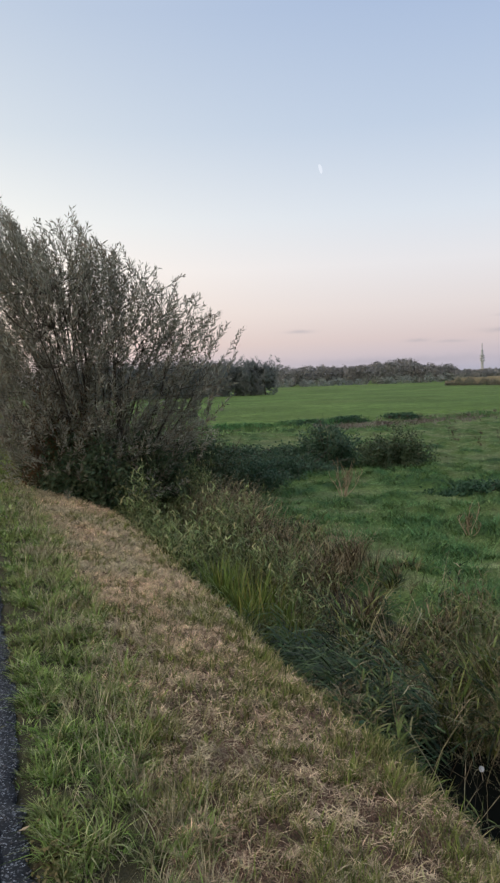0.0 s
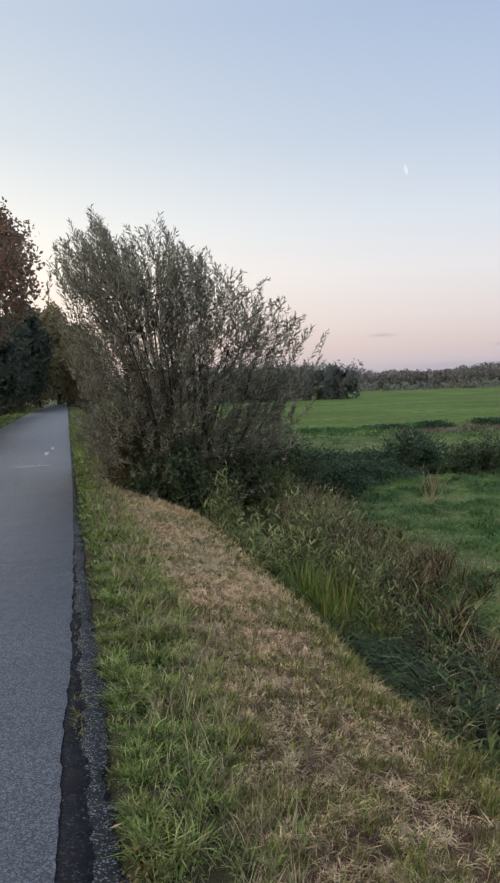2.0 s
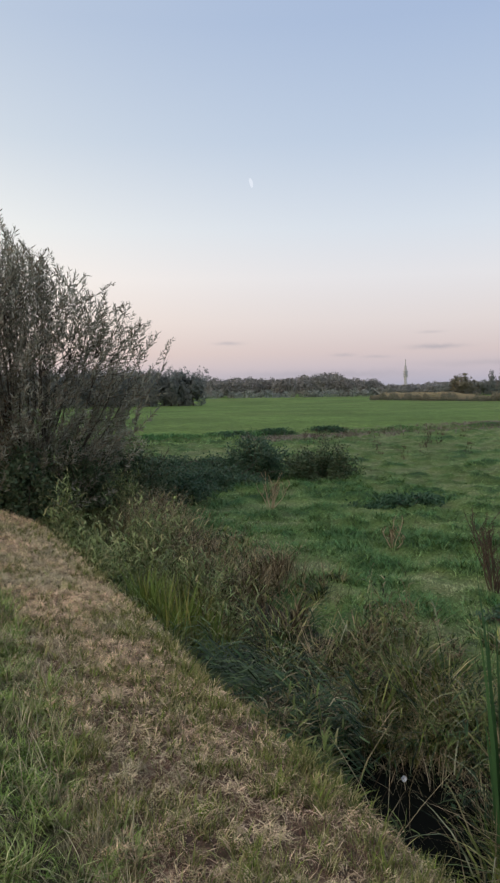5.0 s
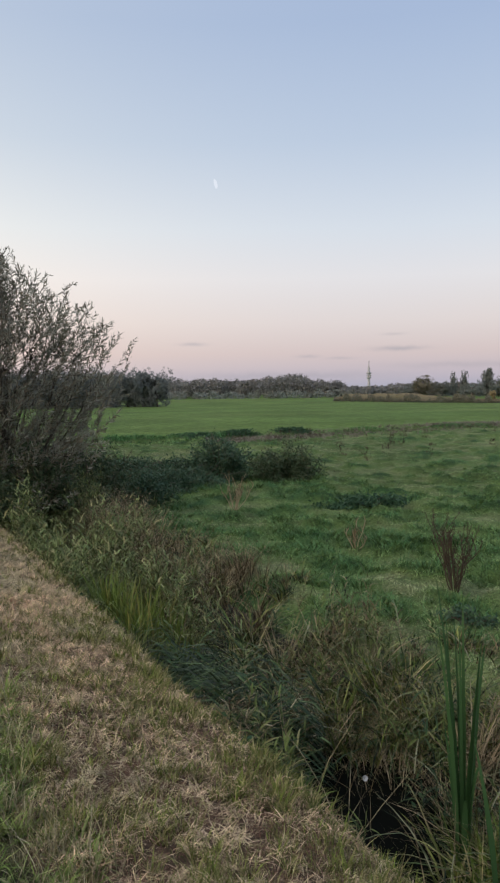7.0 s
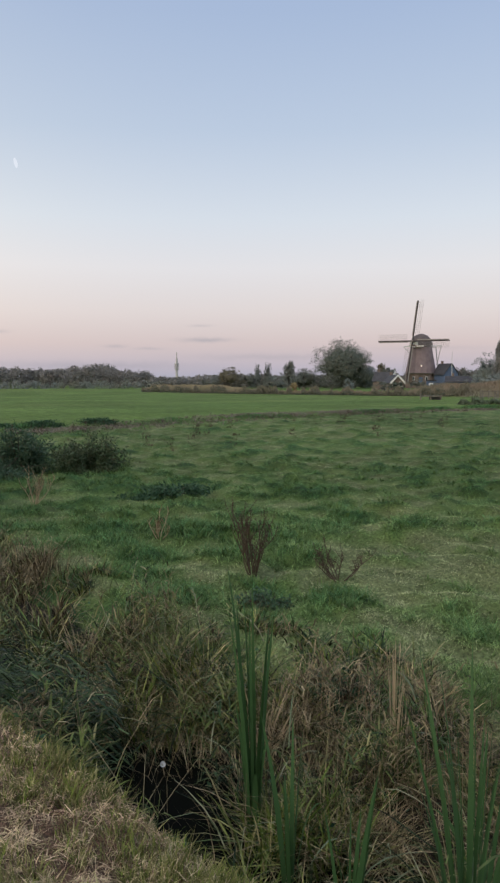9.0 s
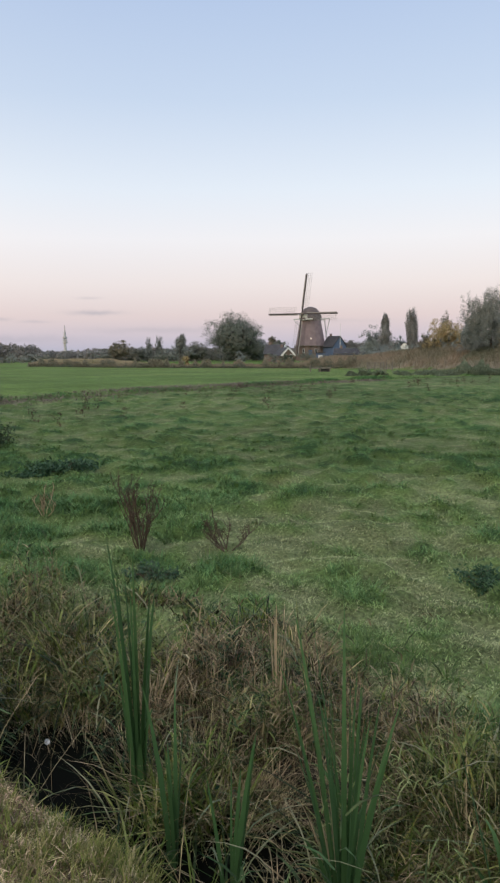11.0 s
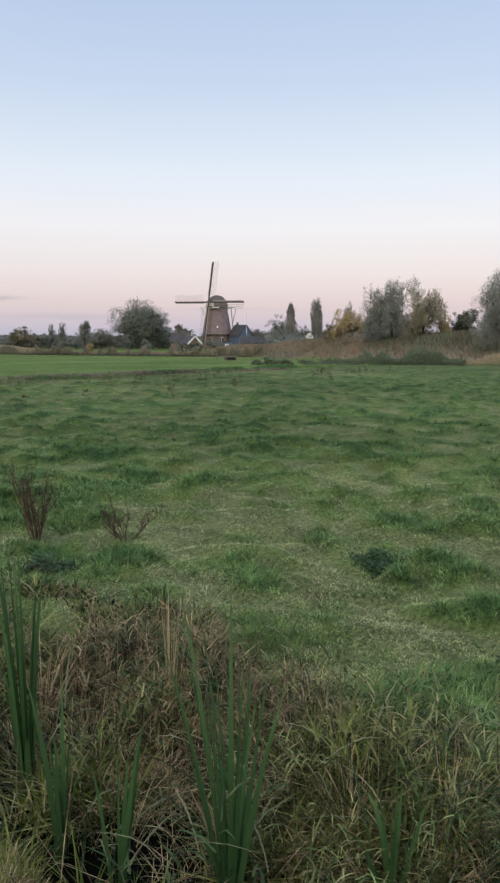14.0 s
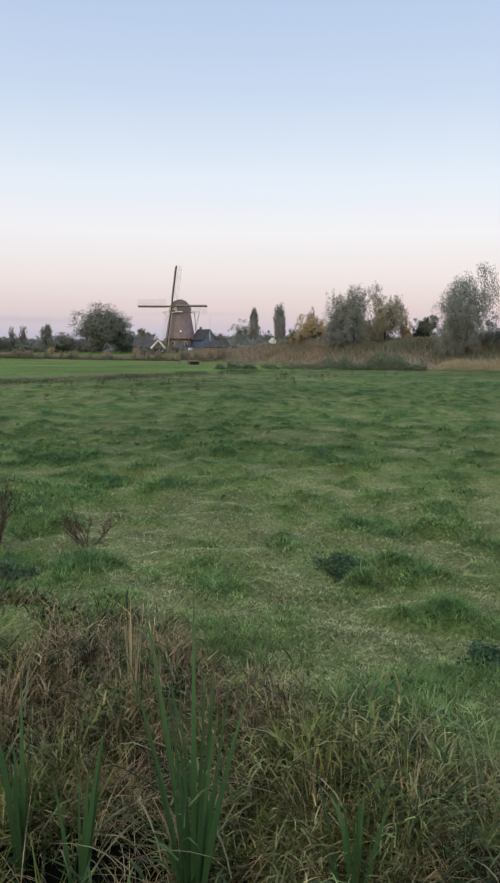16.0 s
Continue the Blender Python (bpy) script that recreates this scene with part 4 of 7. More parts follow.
def leafy_stand(name, stem_name, root, tall, mat, stem_mat, per, leaf, wide, label, way=None, swing=3.2, start=0.15, droop=(0.3, 1.0), sway=0.14):
    """Upright reed shoots with arching leaves along them. way: the heading that the leaves favour, an angle."""
    k = len(root)
    s = np.tile(np.linspace(start, 1.0, per), k) + rng.normal(0, 0.05, per * k)
    off = np.repeat(rng.normal(0, sway, (k, 2)), per, 0) * np.repeat(tall, per)[:, None] * (s * s)[:, None]
    P = np.repeat(root, per, 0)
    P[:, :2] += off
    P[:, 2] += np.repeat(tall, per) * s
    m = len(P)
    head = angles(m) if way is None else way + rng.uniform(-1, 1, m) * swing
    size = np.repeat(np.broadcast_to(np.asarray(leaf, float), (k,)), per)
    w = np.repeat(np.broadcast_to(np.asarray(wide, float), (k,)), per)
    me = blades(name, P, mat, length=size * rng.uniform(0.6, 1.25, m) * (1.15 - 0.4 * s), width=w * rng.uniform(0.6, 1.3, m), way=head, lean=rng.uniform(0.35, 0.85, m), bend=rng.uniform(0.1, 0.5, m), rise=0.95, droop=rng.uniform(*droop, m))
    stuff(name, me, label, "reeds")
    me = blades(stem_name, root, stem_mat, length=tall * 1.03, width=np.maximum(0.0035, np.broadcast_to(np.asarray(wide, float), (k,)) * 0.4), way=angles(k), lean=0.04, bend=0.12, rise=1.0, droop=0.0)
    stuff(stem_name, me, "thin upright reed stems in the ditch", "reeds")


def ditch_growth():
    # rank tufts on both sides of the water, by kinds
    n = 6200
    v = np.where(rng.random(n) < 0.6, log_spread(n, 2.0, 17) - 2.0, rng.uniform(-1.6, 6, n))
    u = 1.92 + 3.2 * rng.random(n)
    kind = fbm(u, v, 0.7, 91, 3) + rng.normal(0, 0.07, n)
    tall = fbm(u, v, 0.55, 95, 2)
    gap = np.exp(-((u - 2.75) / 0.3) ** 2 - ((v - 4.0) / 0.4) ** 2)
    density = np.clip(0.03 + 5.2 * (tall - 0.55), 0.0, 1) * smooth(1.88, 2.15, u) * (1 - 0.75 * smooth(4.3, 5.1, u)) * (1 - 0.98 * gap) * (1 - hollow(u, v)) * (1 - 0.7 * smooth(0.4, 0.9, v) * (1 - smooth(3.2, 3.8, v)) * smooth(2.1, 2.25, u) * (1 - smooth(2.8, 3.1, u)))
    keep = rng.random(n) < density
    u, v, kind, tall = u[keep], v[keep], kind[keep], tall[keep]
    clear = np.exp(-((u - 2.5) / 0.42) ** 2 - ((v - 3.65) / 0.5) ** 2)
    rank = smooth(1.85, 2.5, u) * (1 - 0.75 * smooth(3.4, 4.6, u))
    length = (0.12 + (0.06 + 0.55 * smooth(0.35, 0.8, tall)) * rank) * rng.uniform(0.6, 1.25, len(u)) * (1 - 0.72 * clear) * (0.85 + 0.15 * smooth(4, 7, v))
    n = len(u)
    dry = (kind > 0.60) | ((np.abs(v - 10.5) < 2.6) & (u > 3.15) & (u < 4.6) & (rng.random(n) < 0.5)) | ((u > 3.0) & (v < 6.5) & (kind > 0.53))
    dry &= ((u > 2.75) | (v > 4)) & ((v > 1.7) | (rng.random(n) < 0.35))
    bright = ~dry & (v < 5) & (u > 2.2) & (rng.random(n) < 0.24)
    blue = ~dry & ~bright & ((kind < 0.38) | ((np.abs(v - 5.2) < 0.8) & (np.abs(u - 2.5) < 0.4)))
    rest = ~dry & ~bright & ~blue
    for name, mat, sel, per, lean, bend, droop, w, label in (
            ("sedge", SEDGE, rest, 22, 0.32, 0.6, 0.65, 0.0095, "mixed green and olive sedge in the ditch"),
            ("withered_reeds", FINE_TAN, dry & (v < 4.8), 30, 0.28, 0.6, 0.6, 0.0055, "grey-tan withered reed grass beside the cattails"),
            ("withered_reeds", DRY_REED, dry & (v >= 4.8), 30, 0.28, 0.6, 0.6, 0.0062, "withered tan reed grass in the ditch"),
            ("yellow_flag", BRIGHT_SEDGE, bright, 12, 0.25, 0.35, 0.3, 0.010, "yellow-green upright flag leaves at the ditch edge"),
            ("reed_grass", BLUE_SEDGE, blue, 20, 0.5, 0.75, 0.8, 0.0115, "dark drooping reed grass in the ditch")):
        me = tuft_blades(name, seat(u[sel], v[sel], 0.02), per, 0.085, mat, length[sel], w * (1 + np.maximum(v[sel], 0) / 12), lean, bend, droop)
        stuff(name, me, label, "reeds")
    # leafy green reeds farther along, from the foot of the bank to the willow
    n = 2600
    v = 5.6 + 9.9 * rng.random(n) ** 0.7
    u = 1.98 + 1.7 * rng.random(n) ** 0.9
    c = fbm(u, v, 0.6, 103, 3)
    keep = rng.random(n) < np.clip(4.5 * (c - 0.40) + 0.35 * smooth(8, 10, v), 0.04, 1)
    keep &= (v > 8.1) | (u > 3.0) | (rng.random(n) < 0.15)
    u, v, c = u[keep], v[keep], c[keep]
    tall = (0.28 + 0.7 * smooth(0.3, 0.75, c)) * rng.uniform(0.75, 1.15, len(u)) * (0.4 + 0.6 * smooth(2.0, np.where(v > 9, 2.2, 2.45), u)) * (0.8 + 0.65 * smooth(7, 10.5, v))
    leafy_stand("green_reeds", "reed_stems", seat(u, v, 0.02), tall, FRESH_REED, FRESH_REED, 15, 0.20, 0.011 * (1 + v / 18), "leafy dull green reeds along the ditch")
    # upright yellow-green flags in a patch at the bank
    n = 150
    v, u = rng.normal(7.35, 0.5, n), 2.2 + 0.75 * rng.random(n)
    me = tuft_blades("yellow_flag", seat(u, v, 0.02), 11, 0.06, BRIGHT_SEDGE, rng.uniform(0.4, 0.85, n), 0.014, 0.12, 0.22, 0.25, levels=(0, 0.35, 0.65, 0.85))
    stuff("yellow_flag", me, "yellow-green upright flag leaves at the ditch edge", "reeds")
    # brown feathery grass: a long stand and a smaller one nearer the pasture
    n = 330
    side = rng.random(n) < 0.16
    v = np.where(side, rng.normal(8.6, 0.45, n), rng.normal(11.0, 1.3, n))
    u = np.where(side, rng.uniform(3.5, 4.5, n), rng.uniform(3.0, 3.7, n) + 0.09 * (v - 9))
    tall = (0.34 + 0.5 * fbm(u, v, 0.5, 105, 3)) * rng.uniform(0.75, 1.15, n) * np.where(side, 0.7, 1.3)
    R = seat(u, v, 0.02)
    me = tuft_blades("tan_reeds", R, 26, 0.13, DRY_REED, tall * 1.2, 0.0055 * (1 + v / 25), 0.3, 0.35, 0.3)
    stuff("tan_reeds", me, "tall withered tan reeds along the ditch", "reeds")
    per = 12
    P = np.repeat(R, per, 0) + rng.normal(0, 0.11, (n * per, 3)) * (1, 1, 0)
    P[:, 2] += np.repeat(tall, per) * rng.uniform(0.65, 1.15, n * per)
    me = blades("reed_plumes", P, PLUME, length=rng.uniform(0.05, 0.13, n * per), width=rng.uniform(0.004, 0.010, n * per), way=angles(n * per), lean=0.5, bend=0.4, rise=0.8, droop=0.6, levels=(0, 0.5))
    stuff("reed_plumes", me, "brown feathery seed plumes over withered reeds", "reeds")
    # grey-tan fine grass over the water and beside the cattails
    n = 160
    v = np.where(rng.random(n) < 0.55, rng.normal(4.6, 0.5, n), rng.normal(2.9, 0.4, n))
    u = rng.uniform(3.05, 3.9, n)
    me = tuft_blades("tan_grass", seat(u, v, 0.02), 26, 0.09, FINE_TAN, rng.uniform(0.3, 0.62, n), 0.0042, 0.28, 0.5, 0.5)
    stuff("tan_grass", me, "fine grey-tan withered grass standing over the water", "reeds")
    # long dark leaves that hang towards the bank
    n = 170
    v, u = rng.normal(5.05, 0.42, n), rng.uniform(2.15, 2.95, n)
    tall = rng.uniform(0.25, 0.75, n) * (0.55 + 0.45 * smooth(2.1, 2.6, u))
    leafy_stand("drooping_reeds", "reed_stems", seat(u, v, 0.02), tall, BLUE_SEDGE, BLUE_SEDGE, 9, 0.5, 0.017, "long dark green reed leaves hanging over the bank foot", math.pi + ROAD_TURN - 0.5, 0.8, 0.3, (0.7, 1.3))
    # leafy green growth along the foot of the bank
    n = 420
    v = log_spread(n, 4.8, 15)
    u = 1.98 + 0.45 * rng.random(n)
    tall = fbm(u, v, 0.5, 107, 3)
    me = tuft_blades("bank_foot_grass", seat(u, v, 0.02), 16, 0.08, TALL_REED, 0.08 + 0.32 * smooth(0.35, 0.8, tall), 0.006 * (1 + v / 12), 0.4, 0.5, 0.5)
    stuff("bank_foot_grass", me, "leafy light green grass at the foot of the bank", "grass")
    # mixed leafy shoots nearer by
    for name, mat, stems, w, label in (("leafy_reeds", TALL_REED, 1500, 0.0105, "leafy green reed shoots in the ditch"), ("dry_leafy_reeds", DRY_REED, 1500, 0.0075, "withered tan leafy reed shoots in the ditch"), ("dark_leafy_reeds", BLUE_SEDGE, 1000, 0.0105, "dark blue-green leafy reed shoots in the ditch")):
        v = np.where(rng.random(stems) < 0.4, log_spread(stems, 2.0, 12) - 2.0, rng.uniform(-1.6, 6, stems))
        u = 2.0 + 2.4 * rng.random(stems)
        pick = fbm(u + len(name) * 3.1, v, 0.7, 111, 3)
        gap = np.exp(-((u - 2.75) / 0.25) ** 2 - ((v - 3.85) / 0.3) ** 2)
        keep = (pick > 0.51) & (rng.random(stems) > gap * 1.3) & (hollow(u, v) < 0.25) & ((mat is not DRY_REED) | (u > 2.95) | (v > 4)) & ((np.abs(v - 5.2) > 0.8) | (u > 2.95)) & ((u > 2.95) | (v > 3.4) | (v < 0.8) | (rng.random(stems) < 0.4))
        u, v, pick = u[keep], v[keep], pick[keep]
        tall = (0.22 + 0.85 * smooth(0.49, 0.8, pick)) * rng.uniform(0.6, 1.2, len(u)) * (1 - 0.5 * smooth(3.3, 4.4, u)) * smooth(1.8, 2.5, u)
        root = seat(u, v)
        root[:, 2] = np.maximum(root[:, 2], -1.12)
        leafy_stand(name, "reed_stems", root, tall, mat, TAN_STEM if mat is DRY_REED else mat, 10, 0.19, w * (1 + np.maximum(v, 0) / 18), label)
    # a lighter, finer stand where the ditch runs past the cattails
    n = 420
    v, u = rng.uniform(-0.9, 1.9, n), rng.uniform(2.9, 4.35, n)
    keep = fbm(u, v, 0.35, 115, 3) > 0.42
    root = seat(u[keep], v[keep])
    root[:, 2] = np.maximum(root[:, 2], -1.12)
    leafy_stand("light_reeds", "reed_stems", root, rng.uniform(0.2, 0.62, len(root)), FRESH_REED, TAN_STEM, 11, 0.17, 0.0085, "light green leafy reed shoots with tan stems")
    # bright arching grass at the near edge of the water
    n = 36
    v, u = rng.uniform(-1.4, 2.4, n), rng.uniform(2.0, 2.9, n)
    keep = hollow(u, v) < 0.2
    u, v = u[keep], v[keep]
    me = tuft_blades("edge_grass", seat(u, v, 0.01), 20, 0.06, BRIGHT_SEDGE, rng.uniform(0.16, 0.42, len(u)), 0.0065, 0.35, 0.5, 0.55)
    stuff("edge_grass", me, "yellow-green arching grass at the water's edge", "grass")
    # stray dry stalks over the tufts
    n = 800
    v = np.where(rng.random(n) < 0.5, log_spread(n, 2.0, 13) - 2.0, rng.uniform(-1.6, 6, n))
    u = rng.uniform(2.05, 4.7, n)
    me = blades("reed_stalks", seat(u, v), DRY_REED, length=rng.uniform(0.2, 0.62, n), width=0.0045, way=angles(n), lean=rng.uniform(0.1, 0.9, n), bend=rng.uniform(0, 0.5, n), rise=1.0, droop=rng.uniform(0, 0.5, n))
    stuff("reed_stalks", me, "bent straw-coloured reed stalks across the ditch", "reeds")
    # broad pale-edged leaves arching out of the ditch growth
    n = 170
    v, u = rng.uniform(-0.6, 6.3, n), rng.uniform(2.5, 4.3, n)
    keep = hollow(u, v) < 0.2
    root = seat(u[keep], v[keep])
    root[:, 2] = np.maximum(root[:, 2], -1.1) + rng.uniform(0.1, 0.35, len(root))
    n = len(root)
    me = blades("arching_leaves", root, ARCHING, length=rng.uniform(0.22, 0.45, n), width=rng.uniform(0.008, 0.014, n), way=angles(n), lean=rng.uniform(0.3, 0.8, n), bend=rng.uniform(0.3, 0.9, n), rise=1.1, droop=rng.uniform(0.5, 1.1, n), levels=(0, 0.25, 0.5, 0.75, 0.9))
    stuff("arching_leaves", me, "broad grey-green reed leaves arching over the ditch growth", "reeds")
    # dead litter between the tufts
    n = 4500
    v, u = rng.uniform(-1.8, 7, n), rng.uniform(3.2, 4.7, n)
    keep = fbm(u, v, 0.55, 95, 2) > 0.52
    u, v = u[keep], v[keep]
    n = len(u)
    P = seat(u, v)
    P[:, 2] = np.maximum(P[:, 2], -1.08) + rng.random(n) * 0.14
    me = blades("reed_litter", P, DRY_REED, length=rng.uniform(0.06, 0.2, n), width=0.0042, way=angles(n), lean=rng.uniform(0.6, 1.0, n), bend=0.1, rise=rng.uniform(-0.2, 0.7, n), droop=0.3, levels=(0, 0.5))
    stuff("reed_litter", me, "tangled dead grey-tan reed leaves low in the ditch", "reeds")
    # low leafy cover at the water
    n = 6000
    v = rng.uniform(-2, 12, n)
    u = 1.95 + 2.4 * rng.random(n)
    keep = (rng.random(n) < 3.5 * (fbm(u, v, 0.5, 99, 3) - 0.50)) & (hollow(u, v) < 0.5)
    u, v = u[keep], v[keep]
    P = seat(u, v)
    P[:, 2] = np.maximum(P[:, 2], -1.08) + rng.random(len(u)) * 0.15
    stuff("water_weeds", leaf_mesh("water_weeds", P, rng.uniform(0.03, 0.06, len(u)), 0.03, NETTLE, None, 0.5), "low dark leafy weeds beside the water", "weeds")


verge_grass()
standing_straw()
mown_straw()
hay_clumps()
ditch_growth()


def sward(n, near, far, levels, name, label):
    # small bunches of blades, each with its own growth and tone
    each = 11
    k = n // each
    d = np.repeat(log_spread(k, near, far), each)
    a = np.repeat(np.radians(rng.uniform(-16, 62, k)), each)
    bunch = np.repeat(rng.normal(0, 1, k), each)
    n = k * each
    x, y = d * np.sin(a) + rng.normal(0, 0.0055, n) * (3 + d), d * np.cos(a) + rng.normal(0, 0.0055, n) * (3 + d)
    u, v = to_uv(x, y)
    lush = np.clip(lush_and_shade(x, y) + 0.11 * bunch, 0, 1)
    keep = (u > 4.35) & (v < 33.6)
    x, y, u, d, lush, bunch = (q[keep] for q in (x, y, u, d, lush, bunch))
    m = len(x)
    P = np.stack([x, y, height(x, y) - 0.008], -1)
    size = (0.028 + 0.09 * smooth(0.4, 0.95, lush)) * rng.uniform(0.5, 1.3, m) * (1 + 0.35 * np.clip(np.abs(bunch), 0, 2))
    me = blades(name, P, FIELD_GRASS, np.clip(lush + rng.normal(0, 0.08, m), 0, 1), length=size, width=0.0021 * (1 + d / 4.2) * rng.uniform(0.6, 1.4, m), way=angles(m), lean=rng.uniform(0.2, 1.0, m),
                bend=rng.uniform(0.0, 0.6, m), rise=1.0, droop=0.35, levels=levels)
    stuff(name, me, label, "grass")


def pasture_grass():
    # short sward: finer beside the ditch, coarser away from it
    n = 8000
    d = log_spread(n, 4.4, 24)
    a = np.radians(rng.uniform(-14, 62, n))
    x, y = d * np.sin(a), d * np.cos(a)
    u, v = to_uv(x, y)
    lush = lush_and_shade(x, y)
    keep = (u > 4.4) & (v < 33) & (rng.random(n) < 0.1 + 1.2 * smooth(0.45, 0.9, lush))
    x, y, d, lush = x[keep], y[keep], d[keep], lush[keep]
    me = tuft_blades("grass_tufts", np.stack([x, y, height(x, y) - 0.01], -1), 16, 0.05 + 0.004 * d, RANK_GRASS, 0.07 + 0.10 * lush, 0.0040 * (1 + d / 8), 0.6, 0.5, 0.4, levels=(0, 0.5))
    stuff("grass_tufts", me, "rank dark green grass tufts in the pasture", "grass")
    n = 70
    u, v = rng.normal(5.05, 0.22, n), rng.normal(2.75, 0.3, n)
    me = tuft_blades("grass_tufts", seat(u, v, 0.01), 22, 0.06, RANK_GRASS, rng.uniform(0.1, 0.24, n), 0.005, 0.6, 0.5, 0.5)
    stuff("grass_tufts", me, "rank dark green grass tufts beside the ditch", "grass")
    sward(200000, 4.2, 14, (0, 0.5), "pasture_grass", "uneven grazed pasture grass with rank tufts")
    sward(300000, 14, 60, (0,), "pasture_grass", "grazed pasture grass with darker rank tufts")
    # rank grass along the cross ditch
    n = 24000
    u = rng.uniform(8, 80, n)
    v = np.where(rng.random(n) < 0.65, rng.normal(36.4, 0.45, n), rng.normal(33.3, 0.5, n))
    tall = fbm(u, v, 3.0, 131, 3)
    x, y = to_xy(u, v)
    P = np.stack([x, y, height(x, y)], -1)
    keep = (v > 34.8) | (u < 18) | (u > 58)
    P, u, v, tall = P[keep], u[keep], v[keep], tall[keep]
    n = len(u)
    me = blades("ditch_bank_grass", P, FIELD_GRASS, np.clip(np.where(v < 34.6, np.where(u > 34, 0.6, 0.55), 0.75) + 0.7 * (tall - 0.4), 0, 1), length=(0.06 + 0.27 * smooth(0.4, 0.8, tall)) * rng.uniform(0.5, 1.2, n), width=0.035,
                way=angles(n), lean=0.3, bend=0.3, rise=1.0, droop=0.2, levels=(0, 0.5))
    stuff("ditch_bank_grass", me, "rank green grass along a field ditch", "grass")


pasture_grass()


def bank_behind():
    """The same bank, coarser, behind the place where one stands."""
    n = 500
    v, u = rng.uniform(-9, 1.9, n), rng.uniform(0.1, 0.75, n)
    me = tuft_blades("verge_grass", seat(u, v, 0.01), 14, 0.04, VERGE_GRASS, rng.uniform(0.05, 0.16, n), 0.006, 0.45, 0.45, 0.35, levels=(0, 0.5))
    stuff("verge_grass", me, "rough green grass along the asphalt edge", "grass")
    n = 9000
    v, u = rng.uniform(-9, 1.9, n), rng.uniform(0.6, 2.0, n)
    me = blades("mown_straw", seat(u, v) + rng.random((n, 1)) * (0, 0, 0.04), STRAW, length=rng.uniform(0.05, 0.14, n), width=0.008, way=angles(n), lean=0.9, bend=0.0, rise=rng.uniform(-0.1, 0.5, n), droop=0.2, levels=(0,))
    stuff("mown_straw", me, "dry mown straw lying over the bank", "straw")
    n = 420
    v, u = rng.uniform(-9, -0.8, n), rng.uniform(1.95, 4.6, n)
    me = tuft_blades("sedge", seat(u, v, 0.02), 14, 0.1, SEDGE, rng.uniform(0.2, 0.6, n), 0.015, 0.32, 0.6, 0.6)
    stuff("sedge", me, "mixed green and olive sedge in the ditch", "reeds")
    n = 5000
    v, u = rng.uniform(-9, 14, n), -3.05 - 2.5 * rng.random(n)
    me = blades("far_verge", seat(u, v), VERGE_GRASS, length=rng.uniform(0.05, 0.18, n), width=0.012, way=angles(n), lean=0.4, bend=0.3, rise=1.0, droop=0.3, levels=(0,))
    stuff("far_verge", me, "green grass verge across the lane", "grass")


bank_behind()


# ---- single plants near the ditch ----
def cattail(u, v, tips, spread, seed, label, mat=None, tall=1.0, thick=1.0, name="cattail_clump", group="cattails in the ditch"):
    """A clump of upright strap leaves; tips: how many, spread: how far they fan, in metres."""
    g = np.random.default_rng(seed)
    x, y = to_xy(u, v)
    z = float(height(np.array([x]), np.array([y]))[0])
    z = max(z, -1.12)
    t = thing(name, (x, y, z), label, "cattail", group)
    for i in range(tips):
        L = tall * (g.uniform(0.6, 1.15) if i else 1.2)
        way = g.uniform(0, 2 * math.pi)
        r = g.uniform(0.0, 0.03)
        V, q, tr, _ = blade_geo(np.array([(r * math.cos(way), r * math.sin(way), -0.02)]), L, thick * g.uniform(0.017, 0.032), way, g.uniform(0.02, spread), g.uniform(0.0, spread), 1.0,
                                g.uniform(0, 0.12) if i % 5 else 0.5, g.uniform(0, math.pi), (0, 0.25, 0.5, 0.72, 0.88))
        part("leaf", mesh_of("leaf", V, q, tr, mat or CATTAIL), t)
    return t


def withered_weed(name, u, v, tall, wide, stems, mat, label, seed, leafy=None):
    """A dead forb: branching stems from one root, with seed heads."""
    g = np.random.default_rng(seed)
    x, y = to_xy(u, v)
    z = float(height(np.array([x]), np.array([y]))[0])
    t = thing(name, (x, y, z), label, "weed", "withered weeds in the pasture")
    heads = []
    for i in range(stems):
        a = g.uniform(0, 2 * math.pi)
        pts, rad = curve_line((0.04 * math.cos(a), 0.04 * math.sin(a), -0.02), (math.cos(a) * wide / tall, math.sin(a) * wide / tall, 1), tall * g.uniform(0.5, 1.0), 0.1, 5, 0.13, 0.009, 0.004)
        part("stem", tubes("stem", [(pts, rad)], mat, 4), t)
        for k in range(6):
            s = pts[2 + k % 4] + (pts[min(3 + k % 4, 5)] - pts[2 + k % 4]) * g.random()
            b = g.uniform(0, 2 * math.pi)
            p2, r2 = curve_line(s, (0.6 * math.cos(b), 0.6 * math.sin(b), 0.9), tall * g.uniform(0.12, 0.3), 0.5, 3, 0.1, 0.005, 0.003)
            part("twig", tubes("twig", [(p2, r2)], mat, 3), t)
            heads.append(p2)
    H = np.concatenate([h[1:] for h in heads])
    H = np.repeat(H, 3, 0) + g.normal(0, 0.012, (len(H) * 3, 3))
    tagged(part("seed_heads", leaf_mesh("seed_heads", H, 0.023, 0.011, leafy or mat), t), kind="stuff")
    return t


